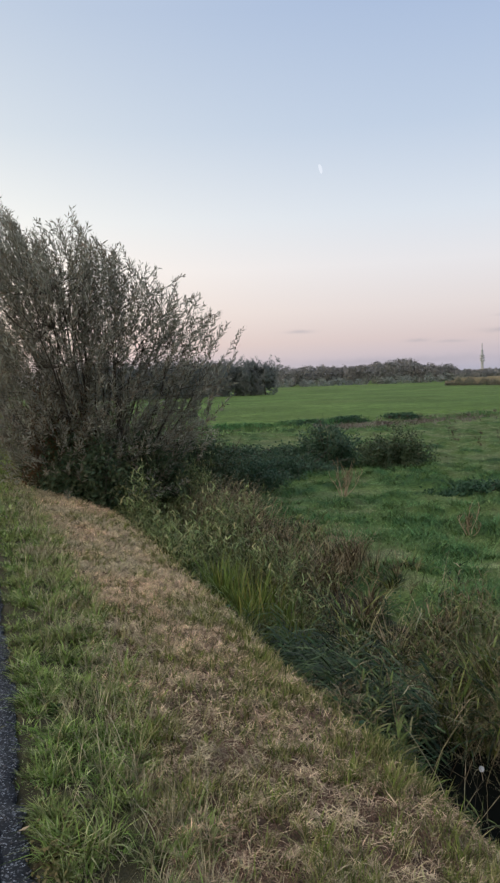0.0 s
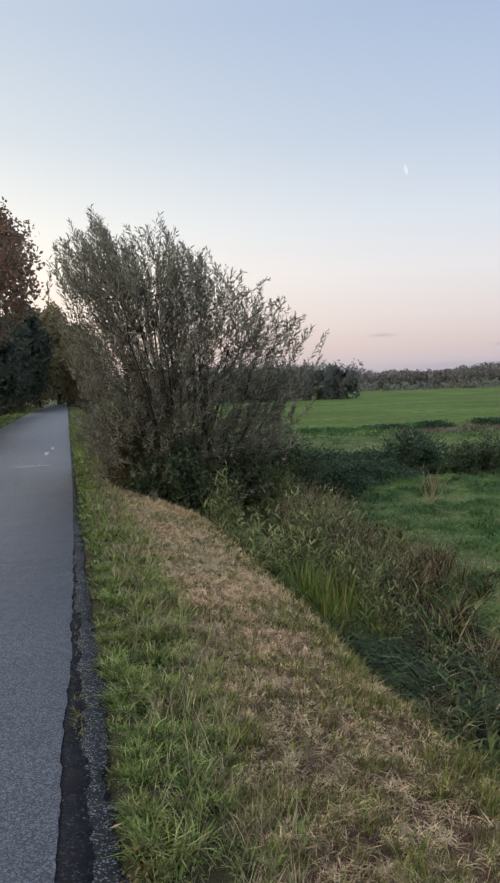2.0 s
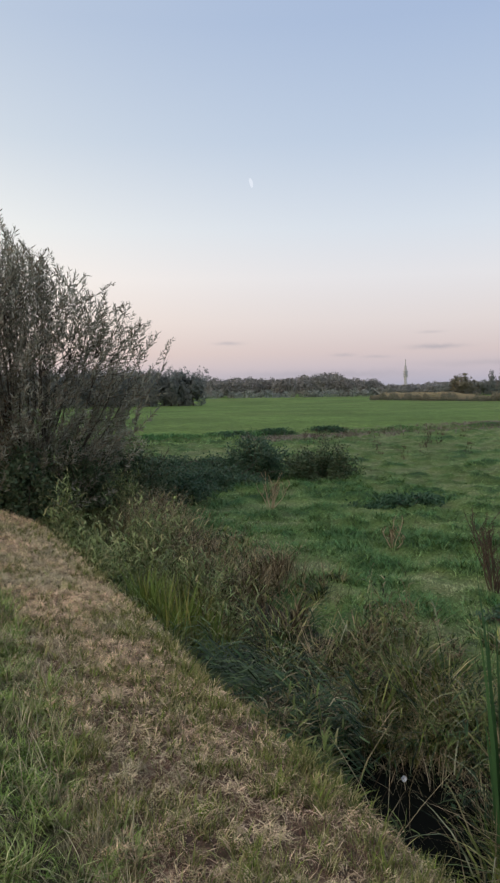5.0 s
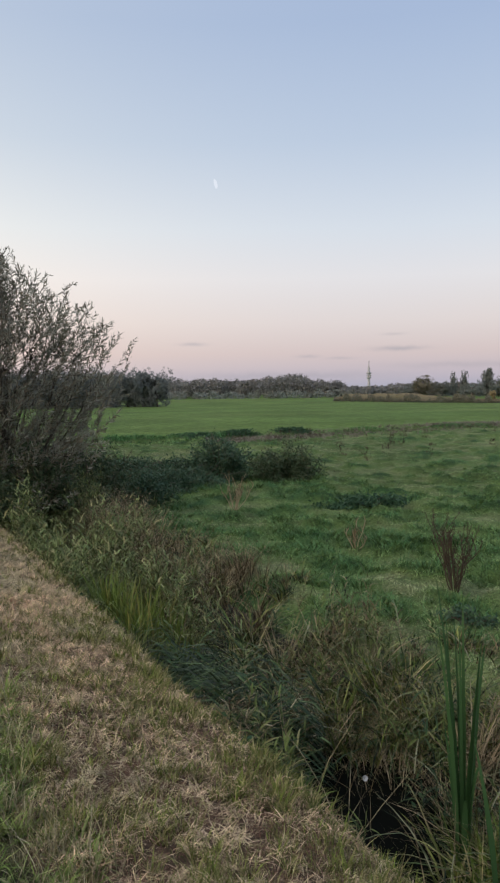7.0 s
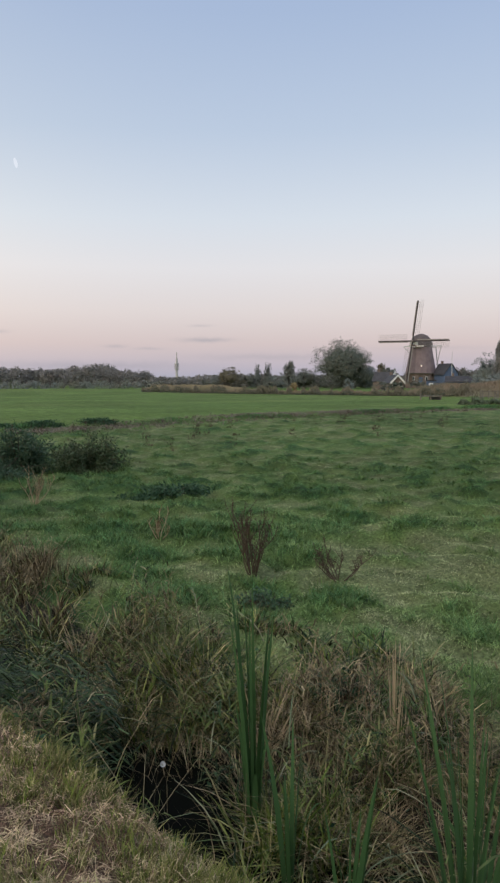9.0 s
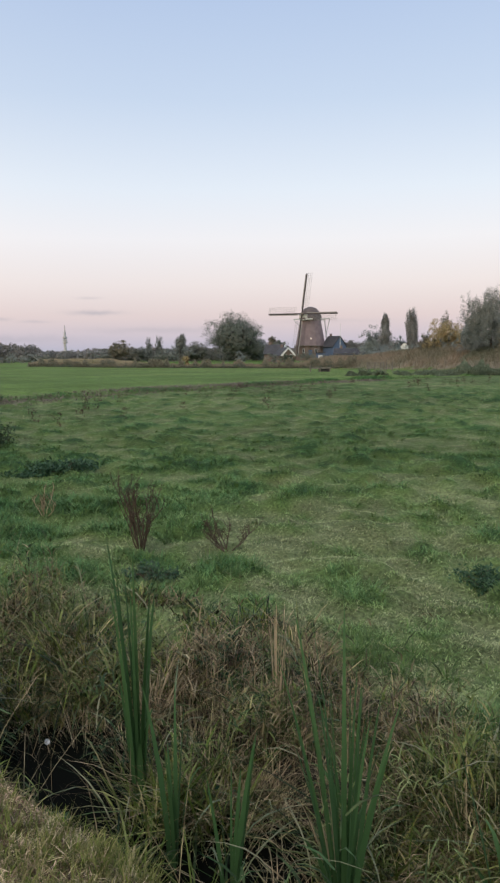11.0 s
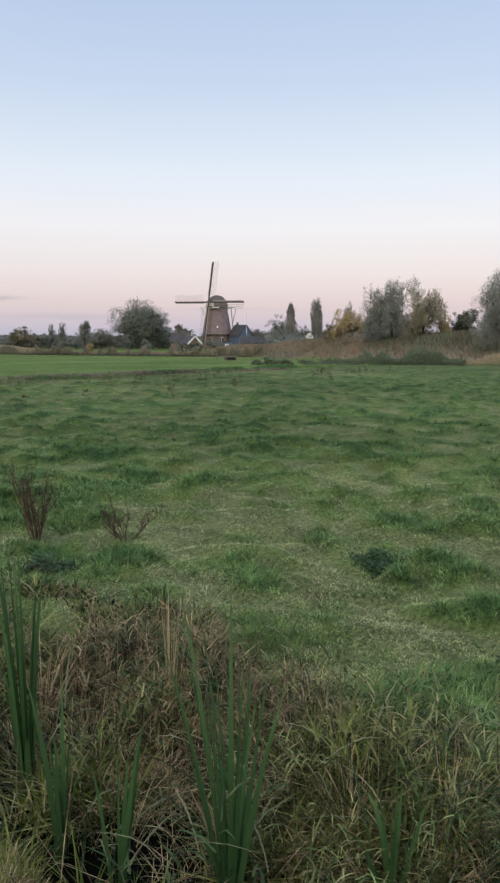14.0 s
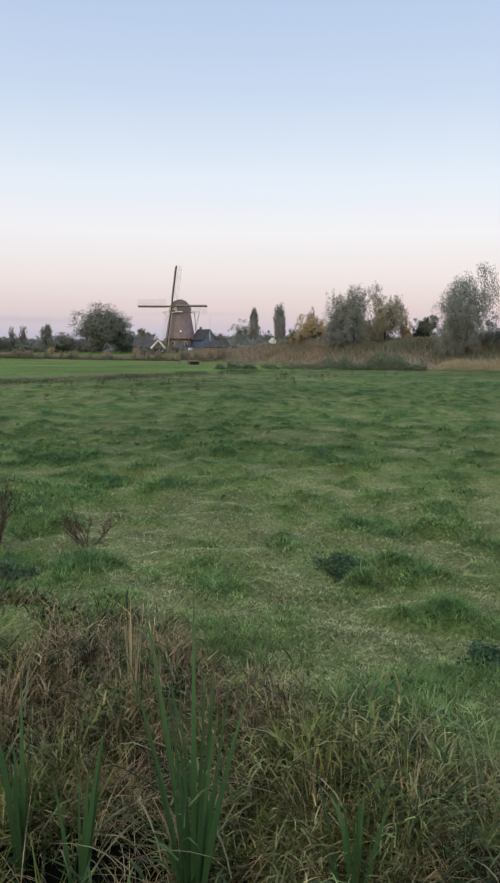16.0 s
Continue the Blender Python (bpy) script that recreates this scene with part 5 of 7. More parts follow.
def leafy_clump(name, u, v, rx, rz, n, size, mat, label, category, seed, group="", z=None):
    """A low mound of leaves on short stalks."""
    g = np.random.default_rng(seed)
    x, y = to_xy(u, v)
    z = float(height(np.array([x]), np.array([y]))[0]) if z is None else z
    t = thing(name, (x, y, z), label, category, group)
    centres = g.normal(0, 1, (max(6, n // 60), 3))
    centres /= np.linalg.norm(centres, axis=1, keepdims=True)
    centres *= g.uniform(0.45, 1, (len(centres), 1)) ** 0.6
    centres[:, 2] = np.abs(centres[:, 2])
    centres *= (rx, rx, rz)
    k = g.integers(0, len(centres), n)
    P = centres[k] * g.uniform(0.75, 1.05, (n, 1)) + g.normal(0, 0.16, (n, 3)) * (rx, rx, rz)
    P[:, 2] = np.abs(P[:, 2])
    lines = [(np.array([(0, 0, -0.03), c * 0.5 + (0, 0, 0.1 * rz), c]), np.array([0.012, 0.008, 0.004]) * max(1, rx)) for c in centres[:40]]
    tagged(part("stalks", tubes("stalks", lines, BROWN_STEM, 3), t), kind="stuff")
    part("leaves", leaf_mesh("leaves", P, size * g.uniform(0.6, 1.3, n), size * 0.55, mat), t)
    return t


CLUMPS = ((5.96, 1.0, 0.3, 0.18, 900), (5.45, 5.7, 0.3, 0.16, 700), (4.25, 3.6, 0.22, 0.22, 700))
CATTAIL_LABEL = "tall green cattail clump with upright strap leaves"
cattail(2.86, 1.62, 30, 0.15, 1, CATTAIL_LABEL, tall=1.42)
cattail(3.27, 1.00, 9, 0.18, 2, "small green cattail clump among withered sedge")
cattail(2.60, 2.08, 8, 0.12, 3, "narrow green cattail clump in the ditch")
cattail(2.70, 2.55, 7, 0.14, 4, "short broad-leaved green cattail clump by the water")
cattail(2.95, 3.10, 15, 0.07, 5, "slender cattail clump with long tapering leaves", tall=1.4, thick=1.25)
cattail(2.97, 3.12, 5, 0.06, 8, "tall green cattail leaves that bend over at the tip", tall=1.85, thick=1.3)
cattail(3.35, 1.90, 8, 0.20, 6, "spreading green cattail clump behind the water")

# a tall withered reed stand, by itself
for u, v, tips, spread, tall, label in (
        (3.88, 2.80, 9, 0.05, 1.02, "tall straw-coloured withered reed stand in the ditch"), (3.55, 3.65, 18, 0.35, 0.62, "spreading brown withered reed tuft in the ditch"),
        (3.05, 1.78, 8, 0.16, 0.75, "straw-coloured withered leaves beside green cattails"), (3.6, 1.35, 10, 0.3, 0.55, "low tan withered reed tuft in the ditch"),
        (3.5, 6.1, 14, 0.35, 0.6, "brown withered reed tuft on the far bank"), (3.75, 0.9, 12, 0.4, 0.6, "orange-tan withered reed tuft on the far bank")):
    cattail(u, v, int(tips * 2.4), spread, int(u * 100 + v * 10), label, TAN_STEM, tall, 0.36, "withered_reed_stand", "withered reed stands")
withered_weed("withered_dock", 6.12, 6.6, 0.84, 0.17, 16, BROWN_STEM, "dark red-brown withered dock standing in the pasture", 23)
withered_weed("withered_dock", 6.95, 5.95, 0.55, 0.55, 9, BROWN_STEM, "spreading brown withered dock in the pasture", 24)
withered_weed("withered_thistle", 6.35, 12.8, 0.75, 0.35, 10, TAN_STEM, "tan and rust withered thistle clump in the pasture", 25, RUST_LEAF)
withered_weed("withered_thistle", 6.6, 9.2, 0.45, 0.3, 7, TAN_STEM, "small rust-coloured withered thistle in the pasture", 26, RUST_LEAF)
leafy_clump("nettle_clump", 7.78, 3.06, 0.36, 0.20, 1300, 0.045, NETTLE, "low dark green nettle clump in grazed grass", "nettle", 31, "nettle clumps")
for i, (u, v, rx, rz, n) in enumerate(CLUMPS):
    leafy_clump("nettle_clump", u, v, rx, rz, n, 0.045, THICKET_LEAF if i % 2 else NETTLE, "dark green leafy weeds at the pasture edge", "nettle", 240 + i, "nettle clumps")
leafy_clump("nettle_clump", 9.3, 12.5, 0.75, 0.24, 1100, 0.09, NETTLE, "wide dark green nettle patch in the pasture", "nettle", 32, "nettle clumps")
leafy_clump("nettle_clump", 8.4, 12.9, 0.45, 0.18, 500, 0.08, NETTLE, "low dark green nettle patch in the pasture", "nettle", 33, "nettle clumps")
leafy_clump("dock_clump", 2.35, 3.1, 0.13, 0.12, 160, 0.05, NETTLE, "small leafy green weed at the bank foot", "weed", 34)


for i in range(9):
    v = 2.3 + 5.0 * (i + 0.5) / 9 + rng.normal(0, 0.12)
    leafy_clump("plantain", rng.uniform(0.12, 0.6), v, rng.uniform(0.04, 0.07), 0.04, 26, rng.uniform(0.03, 0.05), RANK_GRASS, "small broad-leaved green weed in the verge grass", "weed", 200 + i, "verge weeds")


def white_flower():
    x, y = 1.44, 4.81
    t = thing("bindweed_flower", (x, y, -1.09), "white trumpet flower on a thin stem over the ditch water", "flower")
    pts = np.array([(0.02, -0.01, -0.05), (0.01, -0.005, 0.03), (0, 0, 0.08)])
    part("stem", tubes("stem", [(pts, np.array([0.004, 0.003, 0.003]))], TAN_STEM, 5), t)
    me = loft("trumpet", [(0.004, 0.0), (0.010, 0.012), (0.022, 0.024), (0.036, 0.030)], PETAL, 12, False)
    ob = part("trumpet", me, t, "open white trumpet")
    ob.matrix_local = pose(0, 0, 0.075, 62, 0, 8) @ Matrix.Scale(0.55, 4)


white_flower()


def molehill():
    t = thing("molehill", (-0.74, 4.68, float(height(np.array([-0.74]), np.array([4.68]))[0])), "scraped patch of dark red-brown earth in mown straw", "molehill")
    bm = bmesh.new()
    bmesh.ops.create_icosphere(bm, subdivisions=4, radius=1.0)
    for v in bm.verts:
        k = 1 + 0.35 * noise.noise(v.co * 3.1) + 0.15 * noise.noise(v.co * 9)
        v.co = Vector((v.co.x * 0.09 * k, v.co.y * 0.06 * k, v.co.z * 0.028 * k))
    me = bpy.data.meshes.new("mound")
    bm.to_mesh(me)
    bm.free()
    me.materials.append(rough_mat("red_earth", [(0.05, 0.03, 0.022), (0.11, 0.065, 0.045), (0.18, 0.11, 0.075)], 20, 140, 0.95, 0.8, 0.02))
    part("mound", me, t)


molehill()


def asphalt_crumbs():
    # broken stones of the old edge
    n = 620
    v = log_spread(n, 2.0, 9)
    a, b = np.interp(v, EDGE_V, MAIN_U), np.interp(v, EDGE_V, OUTER_U)
    u = a + (b - a) * rng.beta(2.2, 1.2, n) * 1.12
    x, y = to_xy(u, v)
    r = rng.uniform(0.002, 0.007, n)
    C = np.stack([x, y, -0.012 + r * 0.4], -1)
    axes = np.array([(1, 0, 0), (-1, 0, 0), (0, 1, 0), (0, -1, 0), (0, 0, 1), (0, 0, -1)], float)
    V = C[:, None] + axes[None] * r[:, None, None] * rng.uniform(0.6, 1.3, (n, 6, 1)) * (1, 1, 0.7) + rng.normal(0, 0.15, (n, 6, 3)) * r[:, None, None]
    tri = np.array([(0, 2, 4), (2, 1, 4), (1, 3, 4), (3, 0, 4), (2, 0, 5), (1, 2, 5), (3, 1, 5), (0, 3, 5)])
    me = mesh_of("asphalt_crumbs", V.reshape(-1, 3), None, ((np.arange(n) * 6)[:, None, None] + tri[None]).reshape(-1, 3), CRUMB)
    stuff("asphalt_crumbs", me, "loose grey stones along the crumbled asphalt edge", "gravel")


asphalt_crumbs()


def roadside_litter():
    n = 1900
    v = log_spread(n, 2.2, 12)
    u = -0.06 + rng.normal(0, 0.022, n)
    keep = rng.random(n) < (0.15 + smooth(0.45, 0.6, fbm(v, v * 0, 0.7, 77, 2))) * np.where((v > 3.75) & (v < 5.2), 1.0, 0.25) * (v > 3.5)
    P = np.stack([*to_xy(u[keep], v[keep]), np.full(keep.sum(), -0.012)], -1)
    me = blades("moss_and_weeds", P, MOSS, length=rng.uniform(0.015, 0.06, len(P)), width=0.006, way=angles(len(P)), lean=0.6, bend=0.3, rise=0.7, droop=0.3, levels=(0, 0.5))
    stuff("moss_and_weeds", me, "brownish weeds and moss in the asphalt joint", "weeds")
    n = 420
    v = rng.normal(2.62, 0.16, n)
    u = 0.17 + rng.normal(0, 0.05, n) + 0.1 * (v - 2.6)
    me = leaf_mesh("dead_leaves", seat(u, v) + rng.random((n, 1)) * (0, 0, 0.05), rng.uniform(0.012, 0.035, n), 0.012, MOSS, None, 0.6)
    stuff("dead_leaves", me, "brown dead leaves and moss at the asphalt edge", "leaves")
    n = 2600
    v = log_spread(n, 2.3, 9)
    u = np.interp(v, EDGE_V, OUTER_U) + 0.03 + rng.normal(0, 0.035, n)
    keep = rng.random(n) < 0.15 + 2.2 * (fbm(u, v, 0.5, 79, 2) - 0.42)
    u, v = u[keep], v[keep]
    n = len(u)
    me = leaf_mesh("edge_litter", seat(u, v) + rng.random((n, 1)) * (0, 0, 0.03), rng.uniform(0.01, 0.035, n), rng.uniform(0.003, 0.010, n), LITTER, None, 0.5)
    stuff("edge_litter", me, "brown dead leaves and stalks between asphalt and grass", "leaves")
    for u, v, turn in ((0.06, 2.75, 20), (0.42, 3.5, 40)):
        x, y = to_xy(u, v)
        V = np.array([(-0.022, 0, 0.004), (0, -0.014, 0.012), (0.026, 0, 0.016), (0, 0.014, 0.006), (0, 0, 0.0)])
        ob = new("fallen_leaf", mesh_of("fallen_leaf", V, None, np.array([(0, 1, 4), (1, 2, 4), (2, 3, 4), (3, 0, 4)]), TAN_STEM))
        ob.matrix_world = pose(x, y, float(height(np.array([x]), np.array([y]))[0]) + (0.055 if u < 0.1 else 0.03), 0, 0, turn)
        tagged(ob, "curled tan fallen leaf at the asphalt edge", "leaf", "fallen leaves")


roadside_litter()


# ---- willow, thickets and trees ----
def grey_willow_bush():
    t = thing("willow_bush", (-2.84, 13.6, -0.6), "broad many-stemmed grey-green willow bush beside the lane", "bush", turn=15.4)
    # the crown's outline across the line of sight, in metres from the root
    top_x, top_z = [-2.5, -2.1, -1.2, -0.95, 0.0, 0.35, 1.1, 2.0, 2.65, 3.05], [3.95, 4.35, 5.45, 5.1, 5.2, 4.65, 4.35, 3.9, 3.45, 3.0]
    side_z, left_x, right_x = [0.2, 0.6, 1.2, 2.0, 2.9, 3.6, 4.2, 5.4], [-1.2, -1.55, -1.75, -1.8, -1.75, -2.1, -2.4, -2.4], [0.9, 1.7, 2.0, 2.4, 3.0, 3.05, 3.05, 3.05]
    stems, twigs, P, W = [], [], [], []
    for i in range(36):
        x = rng.uniform(-2.0, 2.1)
        z = np.interp(x, top_x, top_z) * rng.uniform(0.5, 0.8)
        y = rng.normal(0, 0.7)
        foot = np.array((0.25 + rng.normal(0, 0.3), rng.normal(0.2, 0.3), -0.15))
        end = np.array((x * 0.85, y, z))
        s = np.linspace(0, 1, 9)[:, None]
        pts = foot + (end - foot) * s + np.array((0, 0, 1)) * (s * s - s) * 0.5 + np.cumsum(rng.normal(0, 0.035, (9, 3)), 0) * (s > 0)
        stems.append(pts)
        part("stem", tubes("stem", [(pts, np.linspace(rng.uniform(0.022, 0.042), 0.008, 9))], WILLOW_BARK, 5), t)
    nodes = np.concatenate([p[2:] for p in stems])
    count = 0
    while count < 1850:
        x = rng.uniform(-2.5, 3.05)
        ragged = 0.5 * float(fbm(np.array([x + 9.0]), np.array([0.5]), 0.55, 121, 2)[0] - 0.55)
        z = np.interp(x, top_x, top_z) - 0.12 + ragged - (rng.random() ** 1.3) * 4.5 + (rng.uniform(0.12, 0.42) if count % 22 == 0 else rng.normal(0, 0.06))
        if z < 0.25 or x < np.interp(z, side_z, left_x) or x > np.interp(z, side_z, right_x):
            continue
        if x > 0.7 and z > 1.7 and rng.random() < 0.58:
            continue
        # open windows in the crown
        if z > 2.0 and float(fbm(np.array([x * 1.2 + 5.0]), np.array([z]), 0.75, 127, 2)[0]) < 0.36:
            continue
        count += 1
        y = np.clip(rng.normal(0, 0.95), -1.8, 1.8)
        k = (13.8 + y) / 13.8
        tip = np.array((x * k, y, z * k))
        d = tip + (0.05, 0, 0.5)
        d = d / np.linalg.norm(d) * (1.1, 1.0, 1.0) + rng.normal(0, 0.26, 3)
        d /= np.linalg.norm(d)
        L = rng.uniform(0.45, 0.95) * (1.0 if z > 1.5 else 0.6)
        a = tip - d * L
        mid = tip - d * L * 0.45 + rng.normal(0, 0.03, 3)
        q = np.array([a, mid, tip])
        low = nodes[nodes[:, 2] < a[2] + 0.1] if (nodes[:, 2] < a[2] + 0.1).any() else nodes[:5]
        root = low[np.argmin(np.linalg.norm(low - a, axis=1))]
        twigs.append((np.array([root, (root + a) / 2 + rng.normal(0, 0.05, 3), a, mid, tip]), np.array([0.005, 0.0045, 0.0035, 0.0025, 0.002])))
        # leaves stand off the shoot at both sides, pointing forward
        m = int(L * (42 if z > 2.7 else 60))
        s = np.linspace(0.15, 2.0, m)
        j = np.minimum(s.astype(int), 1)
        P.append(q[j] + (q[j + 1] - q[j]) * (s - j)[:, None])
        side = np.cross(d, rng.normal(0, 1, (m, 3)))
        side /= np.linalg.norm(side, axis=1, keepdims=True) + 1e-9
        W.append(d * 0.8 + side * rng.uniform(0.4, 1.0, (m, 1)) + rng.normal(0, 0.15, (m, 3)))
    tagged(part("twigs", tubes("twigs", twigs, WILLOW_BARK, 3), t), kind="stuff")
    P, W = np.concatenate(P), np.concatenate(W)
    n = len(P)
    part("leaves", leaf_mesh("leaves", P, rng.uniform(0.075, 0.145, n), rng.uniform(0.016, 0.026, n), WILLOW, W), t, "narrow grey-green willow leaves")


def thicket(name, places, n, size, mat, label, group=""):
    """A mound of arching stems with leaves. places: (x, y, rx, ry, rz)."""
    x0, y0 = places[0][0], places[0][1]
    z0 = float(height(np.array([x0]), np.array([y0]))[0])
    t = thing(name, (x0, y0, z0), label, "shrub", group)
    P, lines = [], []
    share = n // len(places)
    for x, y, rx, ry, rz in places:
        c = rng.normal(0, 1, (60, 3))
        c /= np.linalg.norm(c, axis=1, keepdims=True)
        c[:, 2] = np.abs(c[:, 2])
        c *= rng.uniform(0.5, 1.0, (60, 1)) * (rx, ry, rz)
        k = rng.integers(0, 60, share)
        p = c[k] * rng.uniform(0.55, 1.08, (share, 1)) + rng.normal(0, 0.09, (share, 3)) * (rx, ry, rz)
        p[:, 2] = np.abs(p[:, 2])
        off = np.array((x - x0, y - y0, 0))
        P.append(p + off)
        for e in c[:14]:
            pts, rad = curve_line(off + e * (0.2, 0.2, 0) + (0, 0, -0.1), e * (0.6, 0.6, 1) + (0, 0, 0.3), np.linalg.norm(e) * 1.15, -0.2, 5, 0.12, 0.018, 0.004)
            lines.append((pts, rad))
    tagged(part("stems", tubes("stems", lines, BARK, 4), t), kind="stuff")
    P = np.concatenate(P)
    part("leaves", leaf_mesh("leaves", P, size * rng.uniform(0.6, 1.35, len(P)), size * 0.5, mat), t)
    return t


grey_willow_bush()
thicket("bramble_thicket", [(-2.55, 12.35, 0.85, 0.4, 1.25), (-1.85, 13.2, 0.9, 0.5, 1.25), (-3.1, 12.6, 0.6, 0.4, 1.3), (-1.2, 14.6, 1.4, 1.2, 1.1), (-3.5, 13.2, 0.6, 0.6, 1.2)], 34000, 0.075, BRAMBLE, "dense dark bramble thicket under the willow")
thicket("rusty_shrub", [(*to_xy(1.05, 13.2), 0.5, 0.5, 2.0), (*to_xy(1.6, 13.0), 0.5, 0.4, 1.5)], 9000, 0.05, RUST_LEAF, "brown-leaved shrub at the edge of the lane")
thicket("elder_thicket", [(-0.2, 16.2, 1.2, 1.1, 0.75), (0.6, 18.5, 1.5, 1.2, 0.5)], 15000, 0.075, THICKET_LEAF, "dark green leafy thicket along the ditch")
thicket("bramble_mound", [(2.1, 20.1, 0.95, 0.9, 1.2), (1.1, 20.4, 0.9, 0.8, 0.65)], 18000, 0.08, THICKET_LEAF, "dark green bramble mound in the pasture", "bramble mounds")
thicket("bramble_mound", [(3.75, 19.8, 1.05, 0.8, 1.0)], 11000, 0.075, BRAMBLE, "low dark brown-green bramble mound in the pasture", "bramble mounds")
thicket("bramble_mound", [(-0.6, 21.5, 1.8, 1.2, 0.45)], 10000, 0.075, THICKET_LEAF, "low spreading dark green bramble mound", "bramble mounds")


def with_core(V, q, C, leaf, g):
    """Adds broad leaf masses, facing outward, on the inner half of the sprays C."""
    mid = np.median(C, axis=0)
    s = np.maximum(np.percentile(np.abs(C - mid), 90, axis=0), 0.2)
    k = np.linalg.norm((C - mid) / s, axis=1) < 1.15
    A = mid + (C[k] - mid) * 0.86
    A = np.repeat(A, 3, axis=0) + g.normal(0, 0.06, (3 * len(A), 3)) * s
    out = (A - mid) / s
    out /= np.linalg.norm(out, axis=1, keepdims=True) + 1e-6
    a = np.cross(out, g.normal(0, 1, out.shape))
    a /= np.linalg.norm(a, axis=1, keepdims=True) + 1e-6
    b = np.cross(out, a)
    r = leaf * (1.0 if leaf > 0.3 else (1.6 if leaf > 0.2 else 1.15)) * g.uniform(0.7, 1.2, (len(A), 1))
    W = np.stack([A - a * r, A - b * r, A + a * r, A + b * r], 1).reshape(-1, 3)
    f = np.arange(len(W)).reshape(-1, 4) + len(V)
    return np.concatenate([V, W]), np.concatenate([q, f])


def tree(name, at, tall, wide, bare, mat, n, leaf, label, group="", shape="round", deep=None, limbs=7, trunk_r=None, seed=None):
    """Trunk, limbs and a crown of leaf sprays. bare: height at which the crown begins; shape: round, column, cone or fan."""
    g = np.random.default_rng(int(abs(at[0] * 13 + at[1] * 7)) if seed is None else seed)
    x, y = at[0], at[1]
    z = float(height(np.array([x]), np.array([y]))[0]) if len(at) < 3 else at[2]
    t = thing(name, (x, y, z), label, "tree", group)
    r0 = trunk_r or tall * 0.022
    pts, rad = curve_line((0, 0, -0.2), (0, 0, 1), tall * 0.86, 0.2, 7, 0.03, r0, r0 * 0.2)
    part("trunk", tubes("trunk", [(pts, rad)], BARK, 7), t)
    m = max(60, n // (7 if leaf > 0.3 else 30))
    half = (tall - bare) / 2
    size = np.array((wide / 2, (deep or wide) / 2, half))
    # uneven lobes inside the crown's outline
    lobes = (9 if shape != "broad" else 18) + int(min(10, wide))
    lc = g.normal(0, 1, (lobes, 3))
    lc /= np.linalg.norm(lc, axis=1, keepdims=True)
    lc *= g.uniform(0.25, 0.62, (lobes, 1))
    lc[:2, 2] = (-0.55, 0.6)
    lr = g.uniform(0.34, 0.52, lobes)
    if shape in ("column", "cone"):
        lc[:, :2] *= 0.35
        lc[:, 2] = np.linspace(-0.62, 0.72, lobes)
        lr = np.full(lobes, 0.8) if shape == "column" else np.linspace(0.72, 0.2, lobes)
    elif shape == "fan":
        lc[:, 2] = np.linspace(-0.75, 0.55, lobes)
        lc[:, :2] *= 1.15
    k = g.integers(0, lobes, m)
    c = g.normal(0, 1, (m, 3))
    c /= np.linalg.norm(c, axis=1, keepdims=True)
    if shape == "broad":
        i = np.arange(lobes) + 0.5
        cz = 1 - 2 * i / lobes
        lc = np.stack([np.sqrt(1 - cz * cz) * np.cos(2.4 * i), np.sqrt(1 - cz * cz) * np.sin(2.4 * i), cz], -1) * g.uniform(0.4, 0.85, (lobes, 1))
        lr = g.uniform(0.2, 0.42, lobes)
    stretch = np.array((1.4, 1.4, 1.0)) if shape in ("column", "cone") else np.array((1.0, 1.0, 1.25 if shape == "fan" else 1.0))
    C = (lc[k] + c * (lr[k] * g.uniform(0.05, 1.0, m) ** 0.42)[:, None] * stretch) * size + (0, 0, bare + half)
    mid = np.array((0, 0, bare + half))
    C = mid + (C - mid) * size * 0.93 / np.percentile(np.abs(C - mid), 96, axis=0)
    if shape == "column":
        C[:, 2] = np.minimum(C[:, 2], bare + 2 * half * g.uniform(0.93, 1.0, m))
    if shape == "round":
        far = np.linalg.norm((C - mid) / size, axis=1, keepdims=True)
        C = mid + (C - mid) * np.minimum(1, g.uniform(0.9, 1.06, (m, 1)) / (far + 1e-6))
    C[:, 2] = np.maximum(C[:, 2], bare * 0.8 + 0.1)
    for e in C[g.permutation(m)[:limbs]]:
        q = np.clip((e[2] * 0.55) / (tall * 0.86), 0.1, 0.85) * 7
        j = int(q)
        p0 = pts[j] + (pts[min(j + 1, 7)] - pts[j]) * (q - j)
        mid = (p0 + e) / 2 + (0, 0, -0.04 * tall)
        part("limb", tubes("limb", [(np.array([p0, mid, e]), np.array([r0 * 0.4, r0 * 0.25, r0 * 0.08]))], BARK, 5), t)
    k = g.integers(0, m, n)
    spray = 0.06 if leaf > 0.3 else (0.06 if n > 15000 else 0.085)
    up = 1.6 if shape in ("fan", "column") else 1.0
    off = g.normal(0, 1, (n, 3))
    off *= (g.random((n, 1)) ** 0.5) / np.linalg.norm(off, axis=1, keepdims=True)
    P = C[k] + off * 1.9 * spray * (wide / 2, (deep or wide) / 2, half * up * 0.8)
    V, q = leaf_geo(P, leaf * g.uniform(0.5, 1.4, n), leaf * 0.6, None, 1.8 if up > 1 else 1.0)
    if leaf > 0.22 or group in ("trees on the dike", "trees round the mill"):
        # dense inner foliage, so that the sky shows at the fringe only
        V, q = with_core(V, q, C, leaf, g)
    part("crown", mesh_of("crown", V, q, None, mat), t)
    return t


